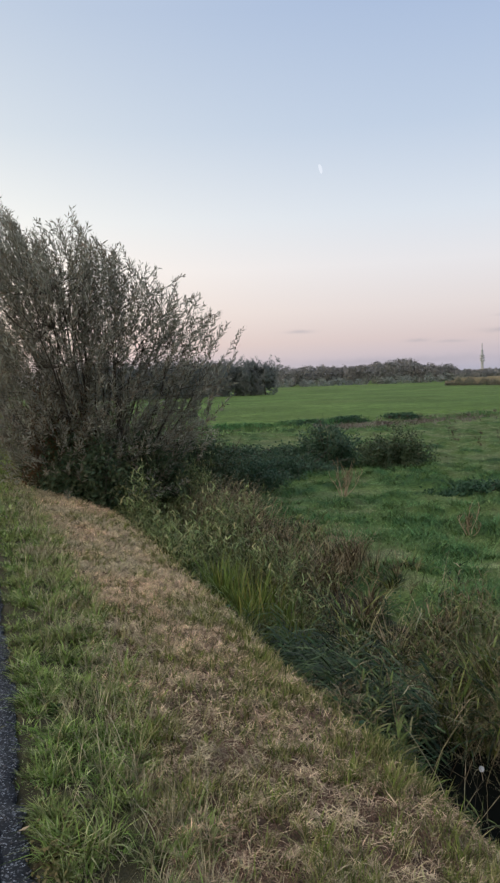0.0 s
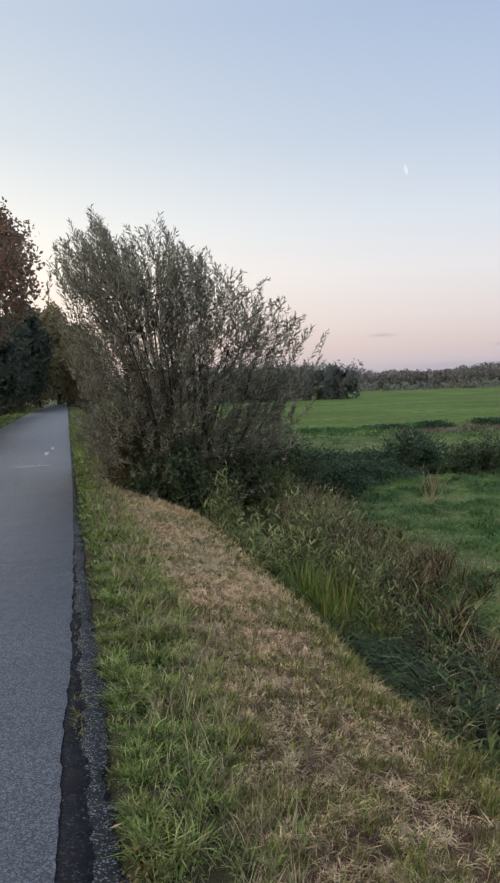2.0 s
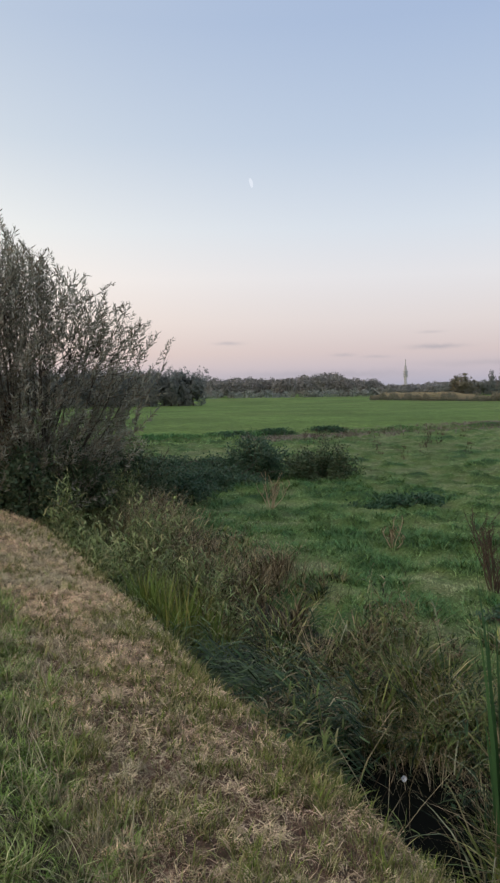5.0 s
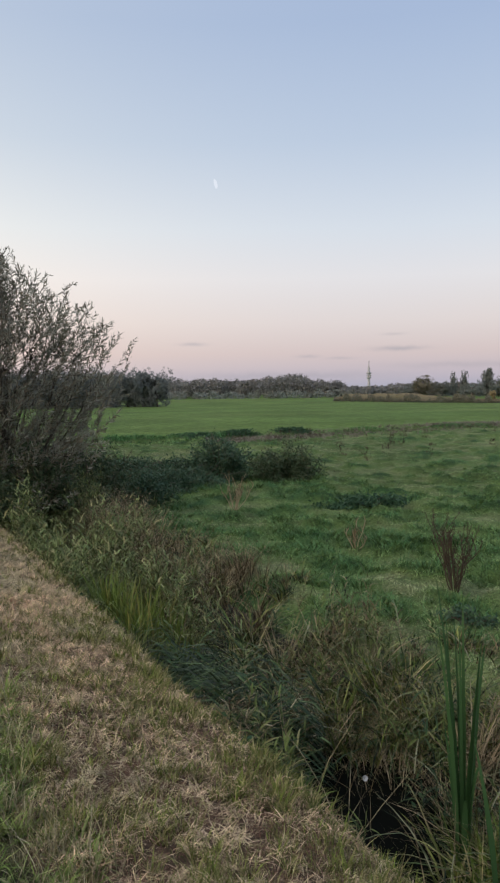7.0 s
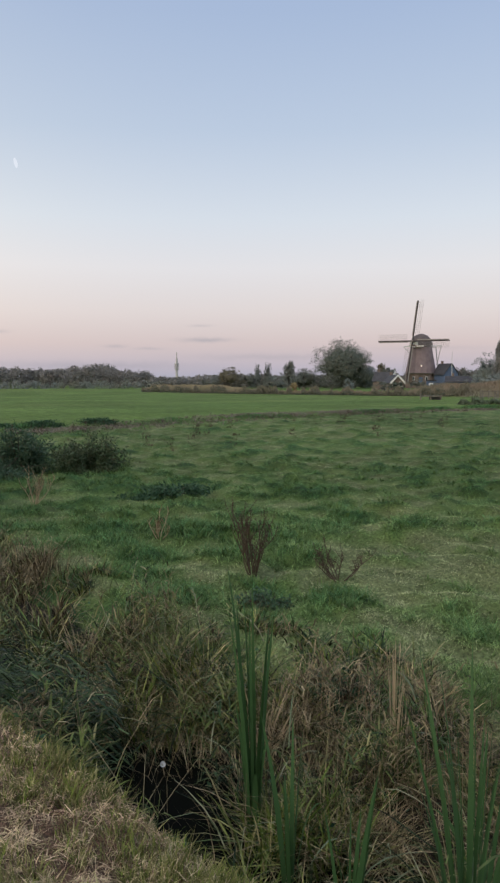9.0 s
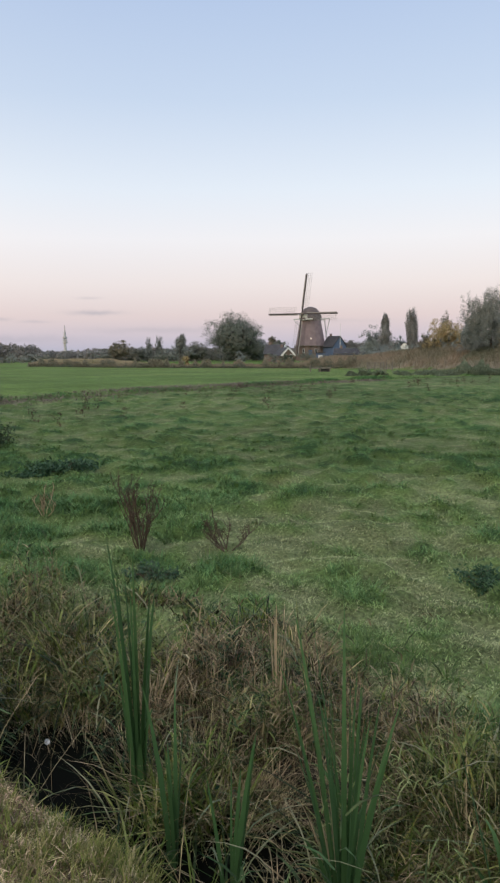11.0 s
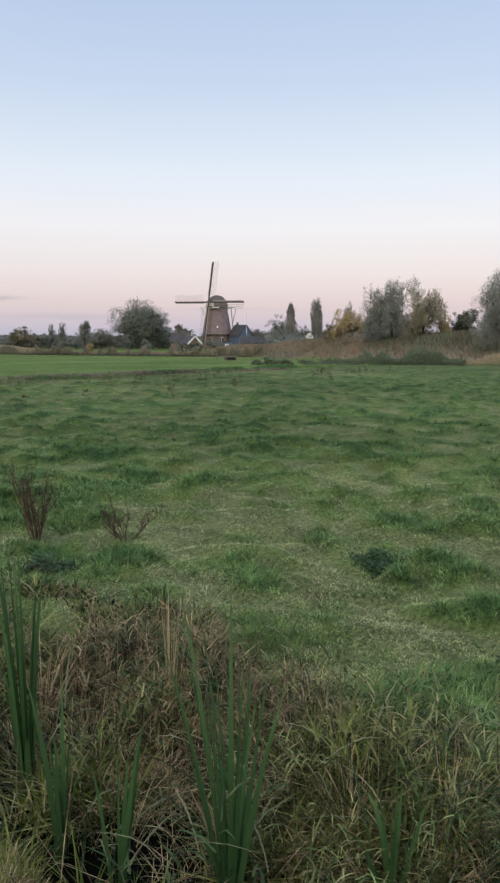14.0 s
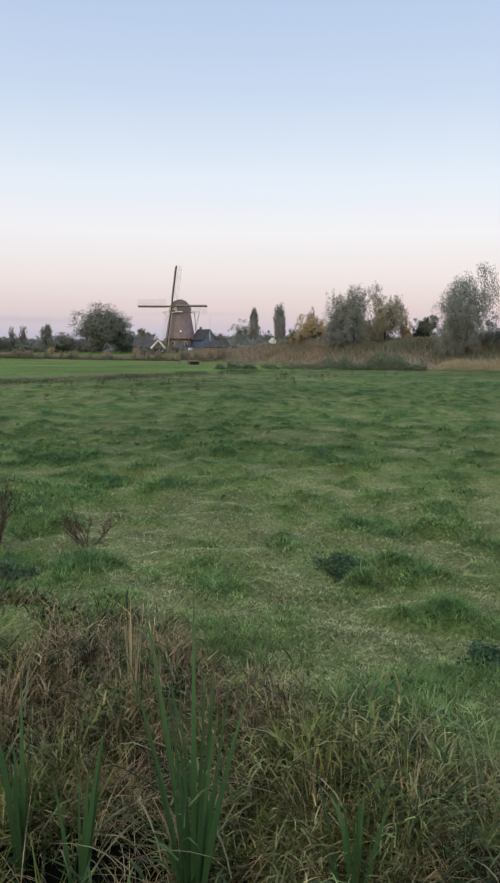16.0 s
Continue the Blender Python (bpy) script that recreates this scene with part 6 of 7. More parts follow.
def lane_trees():
    def at(u, v):
        x, y = to_xy(u, v)
        return (x, y)
    tree("chestnut_tree", at(-4.9, 25), 8.7, 7.9, 1.9, CHESTNUT, 54000, 0.15, "rust-brown autumn chestnut tree beside the lane", "lane trees", limbs=12, trunk_r=0.19)
    tree("chestnut_tree", at(-8.2, 33), 8.6, 6.5, 1.6, CHESTNUT, 18000, 0.17, "dull red-brown autumn chestnut tree", "lane trees", trunk_r=0.2)
    for i, (u, v, tall, wide, mat, what) in enumerate([
            (-5.0, 36, 4.6, 3.2, LANE_LEAF, "dark green"), (-5.4, 43, 5.0, 3.4, LANE_LEAF, "dark green"), (-4.6, 50, 5.6, 4.0, LANE_LEAF, "dark green"),
            (-5.2, 63, 8.5, 6.0, LANE_LEAF, "dark green"), (-5.0, 74, 9.0, 7.0, LANE_LEAF, "dark green"), (-6.0, 88, 9.5, 9.0, LANE_LEAF, "dark green"),
            (-2.6, 80, 11.0, 6.0, LANE_OLIVE, "pale olive-green"), (0.2, 86, 10.0, 6.0, LANE_LEAF, "dark green"), (1.2, 76, 8.0, 4.0, LANE_OLIVE, "olive-yellow"), (-3.9, 70, 9.5, 5.0, LANE_LEAF, "dark green"), (-1.0, 96, 12.0, 10.0, LANE_LEAF, "dark green"), (2.2, 94, 8.5, 5.0, LANE_LEAF, "dark green"),
            (-10, 50, 9.0, 8.0, LANE_LEAF, "dark green"),
            (-12, 66, 10.0, 9.0, LANE_LEAF, "dark green"), (-11, 40, 8.0, 8.0, LANE_LEAF, "dark green"), (-1.0, 112, 10, 9, LANE_LEAF, "dark green")]):
        tree("roadside_tree", at(u, v), tall, wide, 0.5 if i not in (0, 1, 2) else 1.2, mat, 4600, 0.21 + v * 0.0030, what + " tree lining the lane", "lane trees", limbs=5)
    x, y = to_xy(-7.0, 36.0)
    thicket("hedge_row", [(*to_xy(-8.2, 24), 1.6, 4, 1.5), (*to_xy(-7.5, 32), 1.5, 5, 1.6), (*to_xy(-7.0, 42), 1.4, 5, 1.7), (*to_xy(-6.6, 54), 1.2, 7, 1.7), (*to_xy(-6.2, 68), 1.2, 7, 1.7), (*to_xy(-5, 100), 4, 2.5, 3.6), (*to_xy(1.5, 103), 3, 2.5, 3.2)],
            16000, 0.24, LANE_LEAF, "dark leafy hedge beyond the lane verge")
    n = 9000
    v = log_spread(n, 14, 95)
    u = rng.uniform(-4.9, -3.05, n)
    me = blades("far_verge_grass", seat(u, v), VERGE_GRASS, length=rng.uniform(0.06, 0.22, n), width=0.012 * (1 + v / 40), way=angles(n), lean=0.3, bend=0.3, rise=1.0, droop=0.3, levels=(0, 0.5))
    stuff("far_verge_grass", me, "green grass verge across the lane", "grass")
    n = 9000
    v = log_spread(n, 14, 95)
    u = rng.uniform(0.08, 1.4, n)
    me = blades("lane_grass", seat(u, v), VERGE_GRASS, length=rng.uniform(0.08, 0.3, n), width=0.010 * (1 + v / 40), way=angles(n), lean=0.3, bend=0.3, rise=1.0, droop=0.3, levels=(0, 0.5))
    stuff("lane_grass", me, "green grass beside the lane below the willow", "grass")


lane_trees()


def verge_post(u, v, tall):
    x, y = to_xy(u, v)
    t = thing("wooden_post", (x, y, float(height(np.array([x]), np.array([y]))[0])), "thin pale wooden post on the grass verge", "post", "verge posts")
    part("shaft", loft("shaft", [(0.05, -0.2), (0.05, tall - 0.04), (0.03, tall)], GREY_WOOD, 8), t)


for u, v, tall in ((-3.9, 27.5, 2.1), (-3.8, 33, 1.9), (-3.9, 29.8, 0.9)):
    verge_post(u, v, tall)


def street_lamp(u, v):
    x, y = to_xy(u, v)
    t = thing("street_lamp", (x, y, float(height(np.array([x]), np.array([y]))[0])), "grey steel street lamp with an arm over the lane", "street lamp", turn=math.degrees(ROAD_TURN))
    part("pole", loft("pole", [(0.07, -0.2), (0.065, 1.0), (0.04, 3.62)], STEEL, 10), t)
    part("arm", tubes("arm", [(np.array([(0, 0, 3.6), (0.4, 0, 3.76), (2.05, 0, 3.83)]), np.array([0.022, 0.02, 0.018]))], STEEL, 6), t)
    part("lamp_head", boxes("lamp_head", [(2.0, 2.62, -0.08, 0.08, 3.80, 3.865)], STEEL, 0.02), t, "flat grey lamp head")


street_lamp(-4.05, 19.5)


# ---- the far side: copse, woods, mill, dike ----
def woods():
    # a low copse of pollard willows
    for i, az in enumerate(np.arange(-13, 1.6, 0.55)):
        x, y = polar(az, 139 + 2 * rng.random())
        tree("pollard_willow", (x, y), 6.6 + 0.5 * rng.random(), 4.6, 0.0, HAZY_COPSE, 2600, 0.31, "dark green bushy pollard willow at the field edge", "pollard willow row", "fan", limbs=4)
    # the wood along the horizon: one uncountable mass
    P, S = [], []
    for az in np.arange(-10, 47, 0.4):
        for row in range(2):
            d = 255 + 16 * row + 8 * rng.random()
            x, y = polar(az + rng.normal(0, 0.1), d)
            tall = (0.72 + 0.5 * float(fbm(np.array([az + 40.0]), np.array([row * 7.0]), 1.7, 171, 2)[0])) * np.interp(az, [-24, 1.5, 9, 12.4, 13, 15, 15.6, 18, 24, 36, 38, 47], [9, 7.7, 7.5, 8.2, 6.8, 6.4, 4.2, 4.3, 4.6, 5.0, 6.4, 6.2]) * (0.9 + 0.1 * row) * rng.uniform(0.88, 1.1)
            c = rng.normal(0, 1, (380, 3))
            c /= np.linalg.norm(c, axis=1, keepdims=True)
            c *= rng.uniform(0.7, 1, (380, 1))
            P.append(c * (2.3, 2.0, tall / 2) + (x, y, -1.5 + tall / 2))
            # denser foliage inside
            S.append(c[:70] / np.linalg.norm(c[:70], axis=1, keepdims=True) * 0.72 * (2.3, 2.0, tall / 2) + (x, y, -1.5 + tall / 2))
    n, m = sum(len(p) for p in P), sum(len(p) for p in S)
    P = np.concatenate(P + S)
    size = np.concatenate([rng.uniform(0.32, 0.55, n), rng.uniform(0.8, 1.2, m)])
    stuff("distant_wood", leaf_mesh("distant_wood", P, size, size * 0.8, HAZY_WOOD), "long low grey-brown wood on the horizon", "wood")
    P = []
    for az in np.arange(2.2, 16, 0.5):
        x, y = polar(az + rng.normal(0, 0.2), 236 + 6 * rng.random())
        c = rng.normal(0, 1, (110, 3))
        c /= np.linalg.norm(c, axis=1, keepdims=True)
        r = rng.uniform(0.9, 1.7)
        P.append(c * (r, r, r * 0.9) + (x, y, -1.5 + r * 0.7))
    P = np.concatenate(P)
    stuff("wood_edge_shrubs", leaf_mesh("wood_edge_shrubs", P, 0.6, 0.4, GREY_WILLOW), "pale grey-green shrubs before the wood", "shrubs")
    # rough hedge and reed strip before the mill
    n = 45000
    az = rng.uniform(14.5, 38.6, n)
    d = np.interp(az, [14, 22, 38.6], [176, 150, 128]) + rng.uniform(0, 9, n)
    x, y = d * np.sin(np.radians(az)), d * np.cos(np.radians(az))
    tall = fbm(az * 2.0, az * 0, 0.7, 141, 4)
    P = np.stack([x, y, height(x, y) + rng.random(n) * (0.2 + 1.35 * smooth(0.3, 0.8, tall))], -1)
    half = int(n * 0.7)
    stuff("field_hedge", leaf_mesh("field_hedge", P[:half], 0.26, 0.17, HEDGE_LEAF), "low grey-green hedge along the meadow", "hedge")
    stuff("hedge_reeds", leaf_mesh("hedge_reeds", P[half:] * (1, 1, 0.9), 0.45, 0.07, RUST_REED, rng.normal(0, 0.25, (n - half, 3)) + (0, 0, 1)), "dull rust and tan reeds along the meadow edge", "reeds")


woods()


def reed_field():
    n = 22000
    az = rng.uniform(14.6, 22.0, n)
    d = rng.uniform(185, 225, n)
    x, y = d * np.sin(np.radians(az)), d * np.cos(np.radians(az))
    tall = (0.9 + 1.1 * fbm(az * 3, d * 0.1, 1.0, 171, 3)) * smooth(14.6, 15.6, az) * (1 - 0.6 * smooth(20.0, 22.0, az))
    me = blades("reed_field", np.stack([x, y, height(x, y)], -1), PALE_REED, length=tall, width=0.13, way=angles(n), lean=0.15, bend=0.2, rise=1.0, droop=0.1, levels=(0,))
    stuff("reed_field", me, "pale tan reed field beyond the meadow", "reeds")


reed_field()


def far_tree(az, d, tall, wide, bare, mat, n, leaf, label, shape="round"):
    tree("tree", (*polar(az, d), -1.5), tall, wide, bare, mat, int(n * (3.4 if shape in ("column", "cone") else 2.8)), leaf * 0.48, label, "trees round the mill", shape, limbs=5)


far_tree(29.7, 235, 13.6, 17.5, 0.2, HAZY_OAK, 6500, 0.75, "large broad green-grey oak near the mill", "broad")
far_tree(31.2, 238, 7.0, 8.0, 0.3, HAZY_LEAF, 1500, 0.65, "dark round shrubby tree below the oak")
far_tree(26.7, 233, 6.0, 7.5, 0.3, HAZY_LEAF, 1400, 0.65, "low grey-green tree beside the oak")
far_tree(25.5, 236, 8.4, 5.0, 0.4, HAZY_LEAF, 1400, 0.6, "grey-green bushy tree with a pointed top", "cone")
far_tree(26.3, 230, 5.6, 5.2, 0.3, HAZY_LEAF, 1100, 0.6, "small rounded grey-green tree")
far_tree(23.2, 236, 7.2, 2.0, 0.3, HAZY_LEAF, 700, 0.5, "narrow dark poplar in a pair", "column")
far_tree(23.9, 236, 7.5, 2.4, 0.3, HAZY_LEAF, 800, 0.5, "narrow dark poplar in a pair", "column")
far_tree(22.6, 232, 4.4, 6.5, 0.1, HAZY_LEAF, 1000, 0.55, "low grey shrub tree at the meadow edge")
far_tree(24.5, 228, 3.8, 8.0, 0.1, HAZY_LEAF, 1000, 0.55, "low grey shrub tree at the meadow edge")
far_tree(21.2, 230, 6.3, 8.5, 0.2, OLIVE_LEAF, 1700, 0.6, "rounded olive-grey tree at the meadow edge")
far_tree(20.0, 232, 4.0, 6.0, 0.2, HAZY_LEAF, 800, 0.6, "low dark tree at the meadow edge")
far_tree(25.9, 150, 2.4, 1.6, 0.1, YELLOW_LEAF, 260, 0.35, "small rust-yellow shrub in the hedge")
far_tree(30.0, 146, 3.2, 1.9, 0.1, HAZY_LEAF, 400, 0.35, "narrow dark shrub in the hedge")
far_tree(33.0, 226, 6.6, 6.0, 0.2, HAZY_LEAF, 1100, 0.55, "grey-green tree behind the mill house")
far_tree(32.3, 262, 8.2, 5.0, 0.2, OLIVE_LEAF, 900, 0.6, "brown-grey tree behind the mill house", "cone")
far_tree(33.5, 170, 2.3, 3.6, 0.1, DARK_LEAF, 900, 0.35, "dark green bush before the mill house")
far_tree(32.4, 176, 2.6, 4.0, 0.0, HAZY_LEAF, 700, 0.35, "grey-green shrub before the mill house")
far_tree(36.0, 180, 2.2, 3.6, 0.0, HAZY_LEAF, 700, 0.35, "grey-green shrub before the barn")
far_tree(34.9, 186, 2.9, 5.4, 0.0, HAZY_LEAF, 700, 0.35, "grey-green shrub before the mill")
far_tree(39.8, 205, 9.5, 8.0, 0.4, HAZY_LEAF, 2200, 0.55, "dark rounded tree behind the dike")
far_tree(40.7, 200, 12.3, 3.5, 0.6, HAZY_WOOD, 3000, 0.5, "tall brown-grey poplar with a ragged top", "cone")
far_tree(42.6, 200, 13.0, 2.9, 0.6, HAZY_WOOD, 4200, 0.5, "tall slender column poplar behind the dike", "column")
far_tree(41.6, 210, 7.0, 4.0, 0.4, HAZY_LEAF, 800, 0.5, "small grey-green tree behind the dike")
far_tree(43.7, 195, 7.2, 3.6, 0.4, HAZY_LEAF, 800, 0.5, "small grey-green tree behind the dike")
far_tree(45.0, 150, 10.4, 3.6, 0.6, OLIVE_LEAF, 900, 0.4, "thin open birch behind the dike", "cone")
far_tree(38.4, 215, 5.2, 8.0, 0.3, HAZY_LEAF, 900, 0.55, "low grey tree behind the dike")
tree("tree", (*polar(45.3, 124), 0.4), 5.8, 5.8, 0.0, YELLOW_LEAF, 17000, 0.16, "yellow-green autumn willow shrub on the dike", "trees on the dike", "fan")
tree("tree", (*polar(48.2, 112), 0.6), 9.8, 6.4, 0.3, GREY_WILLOW, 26000, 0.15, "large silvery grey-green willow on the dike", "trees on the dike", "fan")
tree("tree", (*polar(50.4, 110), 0.6), 8.4, 5.4, 0.3, YELLOW_WILLOW, 21000, 0.15, "silvery willow turning yellow at one side", "trees on the dike", "fan")
tree("tree", (*polar(46.8, 114), 0.6), 6.6, 3.6, 0.3, GREY_WILLOW, 6800, 0.19, "small grey-green willow on the dike", "trees on the dike", "fan")
tree("tree", (*polar(51.9, 112), 0.6), 5.6, 2.2, 0.3, YELLOW_LEAF, 3060, 0.17, "thin yellowing willow on the dike", "trees on the dike", "fan")
tree("tree", (*polar(53.3, 118), 0.6), 6.0, 4.2, 0.3, DARK_LEAF, 5780, 0.21, "dark green tree between willows", "trees on the dike")
tree("tree", (*polar(56.3, 101), 0.6), 10.6, 7.4, 0.3, GREY_WILLOW, 30000, 0.15, "tall broad grey-green willow on the dike", "trees on the dike", "fan")
tree("tree", (*polar(59.5, 104), 0.6), 6.5, 6.5, 0.3, HAZY_LEAF, 8500, 0.21, "green tree beside the broad willow", "trees on the dike")
tree("tree", (*polar(62.5, 100), 0.6), 8.0, 7.0, 0.3, GREY_WILLOW, 8500, 0.22, "grey-green willow at the end of the row", "trees on the dike", "fan")


for az, d, tall, wide, mat, what in ((43.6, 126, 3.6, 5.0, OLIVE_LEAF, "olive"), (46.2, 122, 4.2, 5.5, GREY_WILLOW, "grey-green"), (49.4, 116, 5.0, 5.5, GREY_WILLOW, "grey-green"), (52.8, 120, 4.0, 5.5, HAZY_LEAF, "green"),
                                     (54.6, 112, 4.6, 5.0, HAZY_LEAF, "green"), (58.0, 106, 5.0, 6.0, GREY_WILLOW, "grey-green"), (41.9, 150, 4.0, 7.0, HAZY_LEAF, "green"), (40.0, 160, 4.0, 7.0, HAZY_LEAF, "green")):
    tree("tree", (*polar(az, d), 0.3 if d < 130 else -1.4), tall, wide, 0.0, mat, 2200, 0.24, "low bushy " + what + " shrub tree on the dike", "trees on the dike", "fan", limbs=4)


def dike_reeds():
    n = 190000
    k = rng.uniform(0, len(DIKE) - 1.001, n)
    i = k.astype(int)
    mid = DIKE[i] + (DIKE[i + 1] - DIKE[i]) * (k - i)[:, None]
    p = mid + rng.normal(0, 6.0, (n, 2))
    x, y = p[:, 0], p[:, 1]
    gap = dike_gap(x, y)
    keep = (gap < 14.5) & (x < 2.2 * y)
    x, y, gap = x[keep], y[keep], gap[keep]
    z = height(x, y)
    m = len(x)
    az = np.degrees(np.arctan2(x, y))
    tall = (0.4 + 0.9 * fbm(x, y, 5, 151, 3)) * (1 + 0.9 * smooth(50, 58, az))
    side = fbm(x, y, 7, 157, 3)
    # rust-brown towards the mill, grey-green along the row of willows
    green = side + 0.6 * (smooth(43, 50, az) - 0.5) + 0.1 * smooth(5, 10, gap) > 0.60
    for name, mat, sel, label in (("dike_reeds", RUST_REED, ~green, "rust-brown withered reeds over the dike"), ("dike_sedge", DIKE_SEDGE, green, "dull grey-green rank growth on the dike")):
        me = blades(name, np.stack([x, y, z - 0.05], -1)[sel], mat, length=(tall * rng.uniform(0.6, 1.3, m))[sel], width=0.12, way=angles(int(sel.sum())), lean=0.25, bend=0.3, rise=1.0, droop=0.2, levels=(0,))
        stuff(name, me, label, "reeds")
    n = 34000
    az = rng.uniform(43.0, 53.5, n)
    d = np.interp(az, [43, 47, 54], [92, 84, 86]) + rng.uniform(-2.5, 3, n)
    x, y = d * np.sin(np.radians(az)), d * np.cos(np.radians(az))
    hgt = fbm(az, az * 0, 0.7, 161, 3)
    top = (0.4 + 1.2 * smooth(0.3, 0.8, hgt)) * smooth(43, 47, az) + 0.15
    P = np.stack([x, y, height(x, y) + rng.random(n) * top], -1)
    stuff("reed_bank", leaf_mesh("reed_bank", P, 0.17, 0.08, BANK_LEAF, rng.normal(0, 0.7, (n, 3)) + (0, 0, 0.8)), "grey-green reed bank at the foot of the dike", "reeds")
    n = 9000
    az = rng.uniform(53.0, 66, n)
    d = rng.uniform(84, 92, n)
    x, y = d * np.sin(np.radians(az)), d * np.cos(np.radians(az))
    P = np.stack([x, y, height(x, y) + rng.random(n) * (0.5 + 1.0 * fbm(az, d, 1.5, 163, 3)) * smooth(53, 56, az)], -1)
    stuff("pale_reeds", leaf_mesh("pale_reeds", P, 0.38, 0.05, PALE_REED, rng.normal(0, 0.45, (n, 3)) + (0, 0, 1)), "pale tan withered reeds at the foot of the dike", "reeds")


dike_reeds()


def field_weeds():
    P = []
    for _ in range(70):
        u, v = rng.uniform(12, 60), rng.uniform(20, 33)
        x, y = to_xy(u, v)
        z = float(height(np.array([x]), np.array([y]))[0])
        k = 26
        P.append(rng.normal(0, 1, (k, 3)) * (0.09, 0.09, 0) + (x, y, z) + rng.random((k, 1)) * (0, 0, 0.45))
    P = np.concatenate(P)
    stuff("pasture_weeds", leaf_mesh("pasture_weeds", P, 0.13, 0.03, BROWN_STEM, rng.normal(0, 0.4, (len(P), 3)) + (0, 0, 1)), "scattered brown withered weeds in the far pasture", "weeds")
    for u, v, rx in ((13.5, 35.2, 1.6), (16.0, 36.8, 1.0), (18.5, 36.6, 0.8), (11.5, 34.0, 1.4), (22, 36.7, 0.9), (60, 34.5, 2.0), (66, 35.0, 1.6)):
        leafy_clump("nettle_bank", u, v, rx * (1.3 if u < 25 else 1.0), 0.25 if u < 25 else 0.5, 1500, 0.12, NETTLE, "dark green weedy clump on the field ditch bank", "weed", int(u * 7), "ditch bank weeds")


field_weeds()


def windmill():
    x, y = polar(35.2, 250)
    t = thing("windmill", (x, y, -0.3), "old brown Dutch tower windmill with a thatched cap and lattice sails", "windmill", turn=-35.2)
    # local axes: +x to the right of the line of sight, -y towards the lane
    part("base_wall", loft("base_wall", [(4.85, -1.6), (4.75, 0.3), (4.62, 3.6)], HOUSE_BRICK, 16), t, "pale brick base")
    part("tower", loft("tower", [(4.85, 3.6), (4.55, 5.2), (3.75, 9.4), (3.35, 11.6), (3.4, 11.9)], BRICK, 16), t, "tapered brown tower")
    part("stage", loft("stage", [(4.6, 3.35), (5.3, 3.45), (5.3, 3.6), (4.6, 3.62)], GREY_WOOD, 16), t, "timber stage round the tower")
    for i in range(10):
        a = math.pi + math.pi * i / 9
        cx, cy = 5.2 * math.cos(a), 5.2 * math.sin(a)
        part("stage_post", boxes("stage_post", [(cx - 0.07, cx + 0.07, cy - 0.07, cy + 0.07, 0.0, 3.4)], GREY_WOOD, 0.01), t)
    for k, (sx, sy, z0, w, h) in enumerate(((0.15, -4.3, 5.5, 0.42, 0.6), (-2.2, -4.35, 1.2, 0.8, 1.3), (1.8, -4.45, 1.2, 0.8, 1.3))):
        win = part("window", boxes("window", [(sx - w / 2, sx + w / 2, sy - 0.16, sy + 0.5, z0, z0 + h)], WHITE_PAINT, 0.02), t, "small white framed window")
        part("pane", boxes("pane", [(sx - w / 2 + 0.1, sx + w / 2 - 0.1, sy - 0.2, sy - 0.15, z0 + 0.1, z0 + h - 0.1)], LIT_PANE if k == 0 else PANE), win, "lit pane" if k == 0 else "")
    part("door", boxes("door", [(-0.6, 0.6, -4.85, -4.5, 0.0, 2.2)], BLUE_PAINT, 0.03), t, "blue plank door")
    # cap, turned a little so that the sails face left of the lane
    face = -32.0
    cap = part("cap", loft("cap", [(3.55, 11.7), (3.75, 12.0), (3.6, 13.0), (3.0, 14.4), (1.9, 15.5), (0.6, 16.0), (0.05, 16.05)], REED_THATCH, 18), t, "rounded dark thatched cap")
    cap.matrix_local = pose(0, 0, 0, 0, 0, face) @ Matrix.Diagonal((0.9, 1.2, 1, 1))
    part("cap_ring", boxes("cap_ring", [(-3.5, 3.5, -4.3, -4.1, 11.75, 12.15), (-0.35, 0.35, -4.6, 4.6, 11.6, 11.9), (-3.4, 3.4, 3.9, 4.1, 11.75, 12.0)], WHITE_PAINT, 0.03), t, "white painted cap beams").matrix_local = pose(0, 0, 0, 0, 0, face)
    hub = part("windshaft", boxes("windshaft", [(-0.35, 0.35, -5.3, -3.2, 13.25, 13.95)], GREY_WOOD, 0.06), t, "dark timber windshaft head")
    hub.matrix_local = pose(0, 0, 0, 0, 0, face)
    board = part("storm_board", boxes("storm_board", [(-1.5, 1.5, -4.35, -4.2, 12.3, 13.6)], WHITE_PAINT, 0.04), t, "white storm board")
    board.matrix_local = pose(0, 0, 0, 0, 0, face)
    # sails: a stock and a lattice of bars on one side of it
    R = 13.0
    stock = boxes("stock", [(-0.19, 0.19, -0.17, 0.17, 0, R)], DARK_WOOD, 0.04)
    bars = [(0.17, 2.15, -0.02, 0.02, z, z + 0.04) for z in np.arange(2.4, R, 0.62)] + [(xx, xx + 0.035, -0.02, 0.02, 2.4, R - 0.2) for xx in (0.75, 1.4, 2.07)]
    lattice_me = boxes("lattice", bars, PALE_WOOD)
    rail = boxes("leading_board", [(-0.5, -0.17, -0.05, 0.02, 1.6, R - 0.3)], PALE_WOOD, 0.01)
    for k in range(4):
        sail = part("sail", stock, t, "long timber sail stock")
        sail.matrix_local = pose(0, 0, 0, 0, 0, face) @ pose(0, -5.05, 13.6, -11, 0, 0) @ pose(0, 0, 0, 0, 1.0 + 90 * k, 0)
        part("lattice", lattice_me, sail, "open lattice of thin bars")
        part("leading_board", rail, sail, "pale leading board")
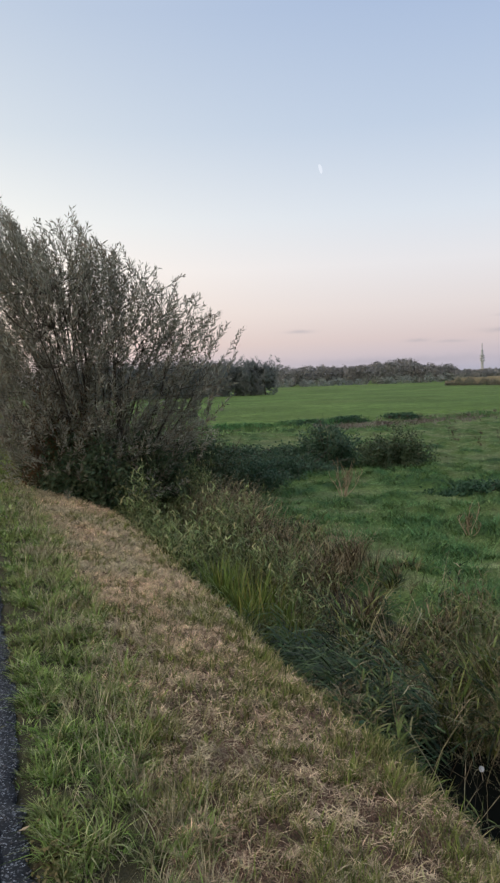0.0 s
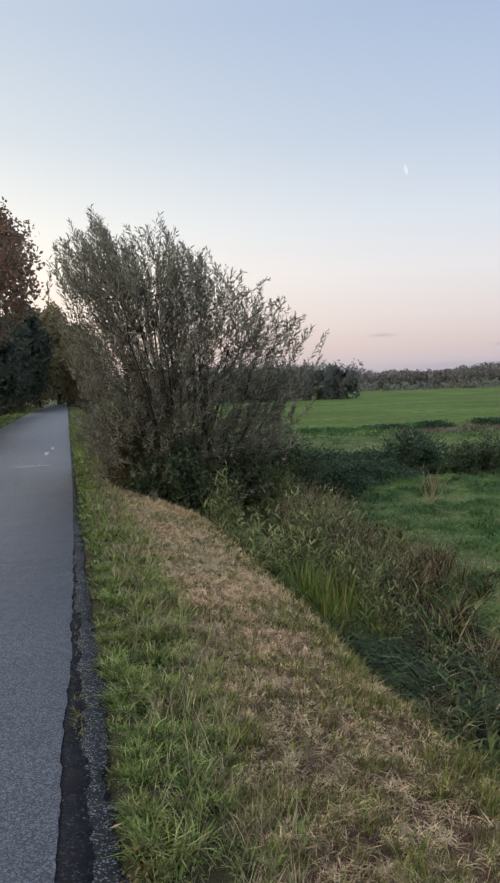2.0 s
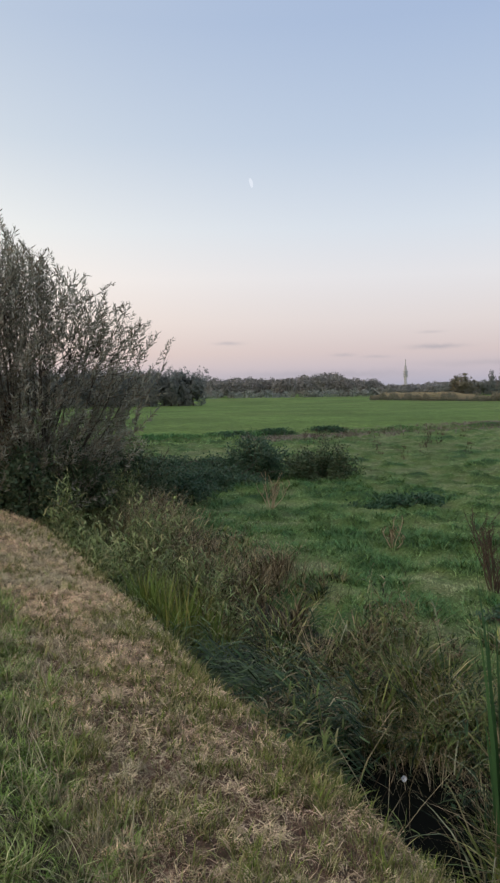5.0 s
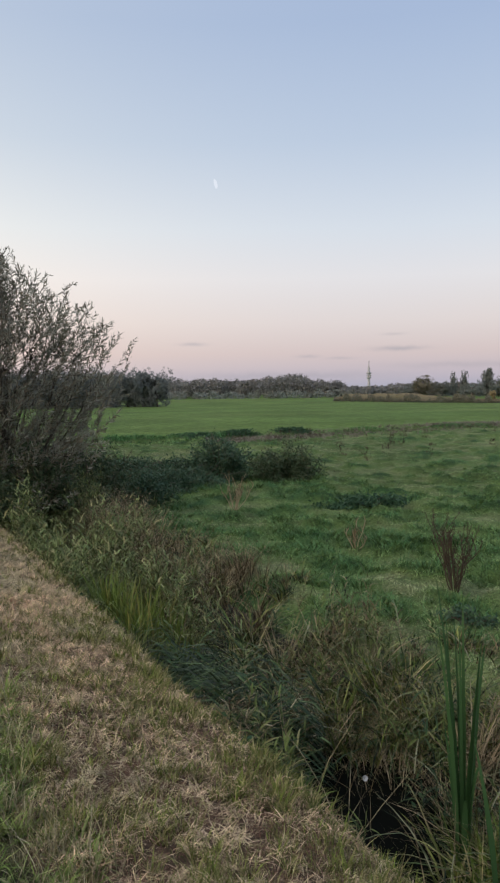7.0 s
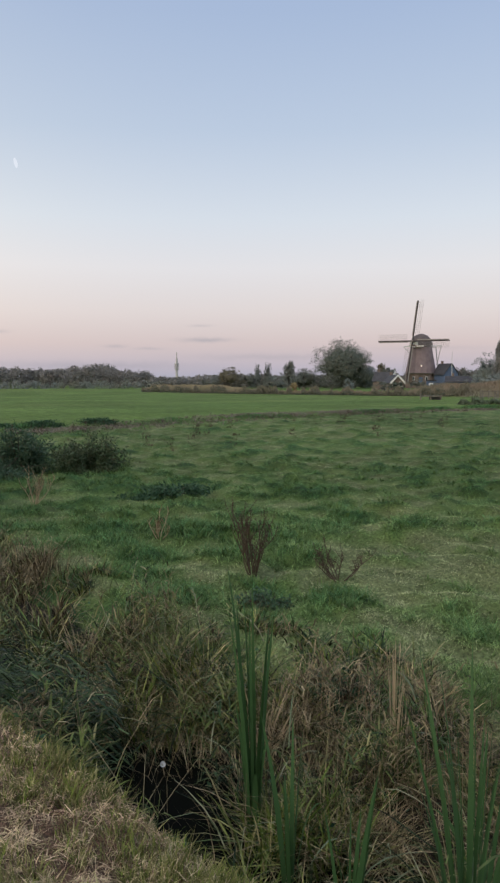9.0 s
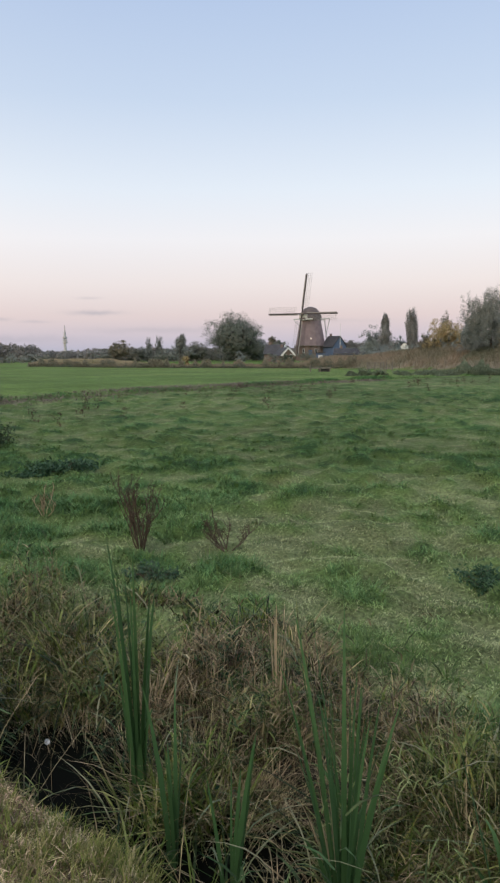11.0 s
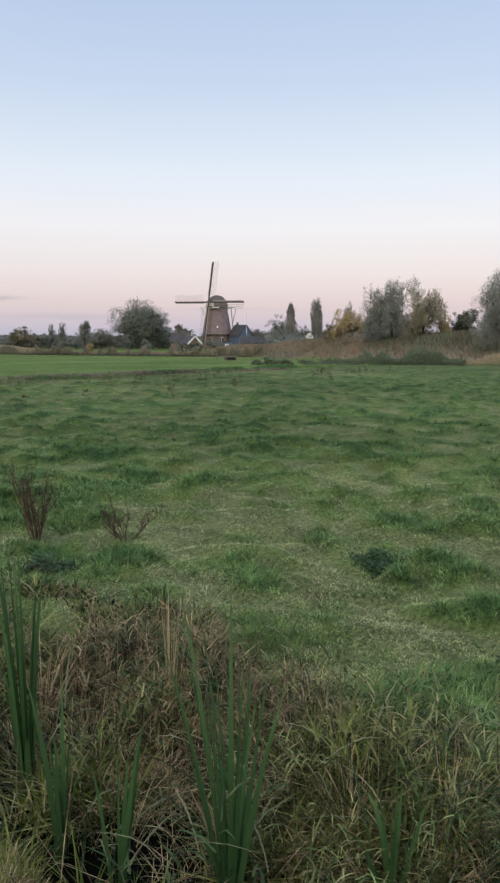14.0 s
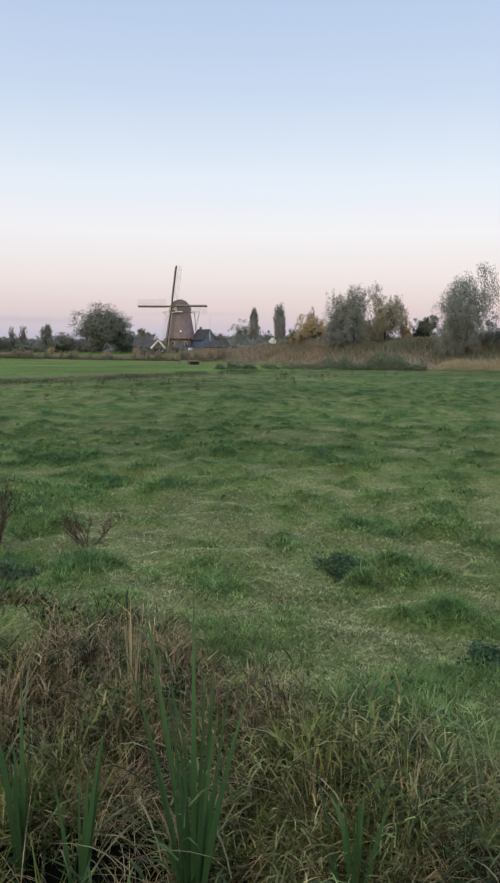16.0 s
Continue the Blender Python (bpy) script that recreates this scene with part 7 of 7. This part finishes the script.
    # tail beams down to the ground behind
    for sx in (-2.4, 2.4):
        tail = part("tail_beam", tubes("tail_beam", [(np.array([(sx * 1.35, 3.4, 12.0), (sx * 0.7, 7.4, 5.2), (0.1 * sx, 8.4, 3.6)]), np.array([0.14, 0.13, 0.12]))], WHITE_PAINT, 6), t, "white tail brace")
        tail.matrix_local = pose(0, 0, 0, 0, 0, face)
    long_beam = part("cross_beam", tubes("cross_beam", [(np.array([(-7.0, 0.6, 12.1), (7.0, 0.6, 12.1)]), np.array([0.13, 0.13]))], WHITE_PAINT, 6), t, "white cross beam through the cap")
    long_beam.matrix_local = pose(0, 0, 0, 0, 0, face)
    for sx in (-6.9, 6.9):
        brace = part("tail_brace", tubes("tail_brace", [(np.array([(sx, 0.6, 12.1), (sx * 0.42, 4.6, 6.2)]), np.array([0.11, 0.11]))], WHITE_PAINT, 6), t, "white tail brace")
        brace.matrix_local = pose(0, 0, 0, 0, 0, face)


windmill()


def house(az, d, w, l, eave, ridge, turn, wall, label, trim=True):
    x, y = polar(az, d)
    t = thing("house", (x, y, -1.5), label, "house", "buildings by the mill", -az + turn)
    bm = bmesh.new()
    ring = [(-w / 2, 0), (w / 2, 0), (w / 2, eave), (0, ridge), (-w / 2, eave)]
    f = [bm.verts.new((a, -l / 2, z)) for a, z in ring]
    b = [bm.verts.new((a, l / 2, z)) for a, z in ring]
    bm.faces.new(f)
    bm.faces.new(b[::-1])
    for i in range(5):
        bm.faces.new([f[i], b[i], b[(i + 1) % 5], f[(i + 1) % 5]])
    bmesh.ops.recalc_face_normals(bm, faces=bm.faces[:])
    me = bpy.data.meshes.new("wall")
    bm.to_mesh(me)
    bm.free()
    me.materials.append(wall)
    part("wall", me, t)
    pitch = math.degrees(math.atan2(ridge - eave, w / 2))
    slope = math.hypot(ridge - eave, w / 2) + 0.35
    for s in (-1, 1):
        ob = part("roof", boxes("roof", [(-0.02, slope, -l / 2 - 0.3, l / 2 + 0.3, 0.02, 0.2)], SLATE, 0.03), t, "dark tiled roof slope")
        lie = pose(0, 0, ridge, 0, 0, 0 if s > 0 else 180) @ pose(0, 0, 0, 0, pitch, 0)
        ob.matrix_local = lie
        if trim:
            bb = part("bargeboard", boxes("bargeboard", [(-0.02, slope, (-l / 2 - 0.36) * s - 0.05, (-l / 2 - 0.36) * s + 0.05, -0.2, 0.25)], WHITE_PAINT, 0.01), t, "white bargeboard")
            bb.matrix_local = lie
    for sx in (-w / 4, w / 4):
        win = part("window", boxes("window", [(sx - 0.45, sx + 0.45, -l / 2 - 0.06, -l / 2 + 0.1, 0.9, 2.2)], WHITE_PAINT, 0.02), t, "white framed window")
        part("pane", boxes("pane", [(sx - 0.35, sx + 0.35, -l / 2 - 0.09, -l / 2 - 0.05, 1.0, 2.1)], PANE), win)
    part("chimney", boxes("chimney", [(-0.3, 0.3, l / 4, l / 4 + 0.6, ridge - 0.4, ridge + 0.9)], HOUSE_BRICK, 0.03), t)
    return t


house(33.25, 205, 3.6, 6, 2.0, 3.9, 20, HOUSE_BRICK, "small brick mill house with white bargeboards")
house(32.6, 212, 4.0, 5, 2.4, 4.8, 70, HOUSE_BRICK, "low dark-roofed brick shed by the mill")
house(36.95, 246, 4.8, 7, 4.4, 7.6, 30, BLUE_PAINT, "dark-roofed blue wooden barn beside the mill", False)
house(38.1, 214, 4.0, 8, 2.2, 3.6, 85, BLUE_PAINT, "low blue-grey shed behind the dike", False)


def cabin(az, d, w, l, h):
    x, y = polar(az, d)
    t = thing("shed", (x, y, -1.5), "blue-painted flat-roofed shed near the mill", "shed", "", -az)
    part("wall", boxes("wall", [(-w / 2, w / 2, -l / 2, l / 2, -0.2, h)], BLUE_PAINT, 0.03), t)
    part("roof", boxes("roof", [(-w / 2 - 0.2, w / 2 + 0.2, -l / 2 - 0.2, l / 2 + 0.2, h, h + 0.18)], SLATE, 0.03), t)
    part("door", boxes("door", [(-0.5, 0.5, -l / 2 - 0.05, -l / 2 + 0.1, 0, 2.0)], WHITE_PAINT, 0.02), t)


cabin(35.95, 190, 2.2, 2.6, 2.5)


def sluice():
    x, y = polar(35.75, 104)
    t = thing("sluice", (x, y, float(height(np.array([x]), np.array([y]))[0])), "small grey timber culvert frame in the meadow", "sluice", "", -35.7)
    part("plank", boxes("plank", [(-1.0, 1.9, -0.35, 0.35, 0.42, 0.56)], GREY_WOOD, 0.02), t)
    for sx in (-0.9, 0.4, 1.7):
        part("post", boxes("post", [(sx - 0.09, sx + 0.09, -0.3, -0.12, -0.2, 0.95 if sx < 0 else 0.5)], GREY_WOOD, 0.02), t)
    part("beam", boxes("beam", [(0.2, 1.8, 0.1, 0.3, 0.0, 0.4)], SLATE, 0.02), t)


sluice()


def field_fence():
    for i in range(5):
        x, y = polar(39.6 + i * 0.42, 113)
        t = thing("fence_post", (x, y, float(height(np.array([x]), np.array([y]))[0])), "pale weathered fence post at the dike foot", "post", "field fence posts")
        part("shaft", loft("shaft", [(0.09, -0.2), (0.09, 1.15), (0.05, 1.25)], GREY_WOOD, 7), t)


field_fence()


def meadow_edge():
    # withered growth along the edge of the bright meadow, and rank clumps towards the dike
    n = 34000
    u = rng.uniform(15, 56, n)
    v = np.interp(u, [15, 24, 34, 44, 56], [33.6, 34.4, 36.6, 36.0, 33.6]) + rng.normal(0, 1.15, n)
    keep = rng.random(n) < np.clip(0.25 + 3 * (fbm(u, v, 2.5, 191, 3) - 0.38), 0.1, 1)
    u, v = u[keep], v[keep]
    n = len(u)
    x, y = to_xy(u, v)
    me = blades("withered_edge", np.stack([x, y, height(x, y)], -1), MAUVE, length=rng.uniform(0.08, 0.3, n), width=0.07, way=angles(n), lean=0.5, bend=0.3, rise=1.0, droop=0.3, levels=(0,))
    stuff("withered_edge", me, "mauve-brown withered growth along the meadow edge", "grass")
    for i, (az, d, rx, rz) in enumerate(((38.2, 80, 0.9, 0.5), (39.2, 79, 0.7, 0.8), (40.3, 82, 1.0, 0.5), (42.0, 82, 1.2, 0.45), (43.6, 83, 1.3, 0.6), (45.0, 82, 1.4, 0.7))):
        x, y = polar(az, d)
        u, v = to_uv(x, y)
        leafy_clump("rank_weed", u, v, rx, rz, 700, 0.2, BANK_LEAF, "rank grey-green weed clump in the pasture", "weed", 300 + i, "rank weeds near the dike")


meadow_edge()


def flagpole():
    x, y = polar(37.4, 240)
    t = thing("flagpole", (x, y, -1.5), "thin white flagpole beside the barn", "flagpole")
    part("pole", loft("pole", [(0.09, 0), (0.08, 5.5), (0.05, 11.0)], WHITE_PAINT, 8), t)
    part("knob", loft("knob", [(0.03, 11.0), (0.10, 11.06), (0.10, 11.14), (0.03, 11.2)], WHITE_PAINT, 8), t)


flagpole()


def white_hut():
    x, y = polar(42.1, 190)
    t = thing("hut", (x, y, -1.5), "small white gabled hut behind the dike", "hut", "", -42.1)
    part("wall", boxes("wall", [(-0.9, 0.9, -1.2, 1.2, 0, 4.2)], WHITE_PAINT, 0.03), t)
    for s in (-1, 1):
        part("roof", boxes("roof", [(0, 1.3, -1.4, 1.4, 0, 0.12)], SLATE, 0.02), t, "dark roof slope").matrix_local = pose(0, 0, 5.1, 0, 0, 0 if s > 0 else 180) @ pose(0, 0, 0, 0, 42, 0)
    part("gable", boxes("gable", [(-0.5, 0.5, -1.1, 1.1, 4.2, 4.7)], WHITE_PAINT, 0.02), t)


white_hut()


def field_gate():
    x, y = polar(40.05, 115)
    t = thing("field_gate", (x, y, float(height(np.array([x]), np.array([y]))[0])), "low weathered wooden field gate before the dike", "gate", "", -40)
    for sx in (-1.2, 1.2):
        part("post", boxes("post", [(sx - 0.08, sx + 0.08, -0.08, 0.08, -0.2, 1.25)], GREY_WOOD, 0.015), t)
    for z in (0.3, 0.65, 1.0):
        part("rail", boxes("rail", [(-1.12, 1.12, -0.03, 0.03, z, z + 0.1)], GREY_WOOD, 0.01), t)


field_gate()


def radio_tower():
    x, y = polar(17.1, 1990)
    t = thing("radio_tower", (x, y, -3), "slender grey concrete radio tower on the horizon", "tower")
    part("shaft", loft("shaft", [(3.6, 0), (3.2, 30), (2.8, 56)], CONCRETE, 12), t)
    for z in (28, 34, 40):
        part("platform", loft("platform", [(3.0, z - 1), (6.2, z), (6.2, z + 3.2), (3.0, z + 3.6)], CONCRETE, 14), t, "round antenna platform")
    part("mast", loft("mast", [(1.2, 56), (0.9, 72)], STEEL, 8), t, "thin antenna mast")


radio_tower()


def moon():
    # a half-lit disc high over the pasture
    d = 4300.0
    az, el = 5.85, 14.75
    r = d * 0.0051
    t = thing("moon", (d * math.cos(radians(el)) * math.sin(radians(az)), d * math.cos(radians(el)) * math.cos(radians(az)), 1.6 + d * math.sin(radians(el))), "pale half moon in the evening sky", "moon", "", -az)
    bm = bmesh.new()
    bmesh.ops.create_uvsphere(bm, u_segments=32, v_segments=16, radius=r)
    bmesh.ops.bisect_plane(bm, geom=bm.verts[:] + bm.edges[:] + bm.faces[:], plane_co=(0, 0, 0), plane_no=(0.8, 0.5, 0.25), clear_inner=True)
    me = bpy.data.meshes.new("lit_half")
    bm.to_mesh(me)
    bm.free()
    me.materials.append(MOON)
    part("lit_half", me, t).matrix_local = pose(0, 0, 0, 0, -12, 0) @ Matrix.Diagonal((0.5, 1, 1.15, 1))


moon()
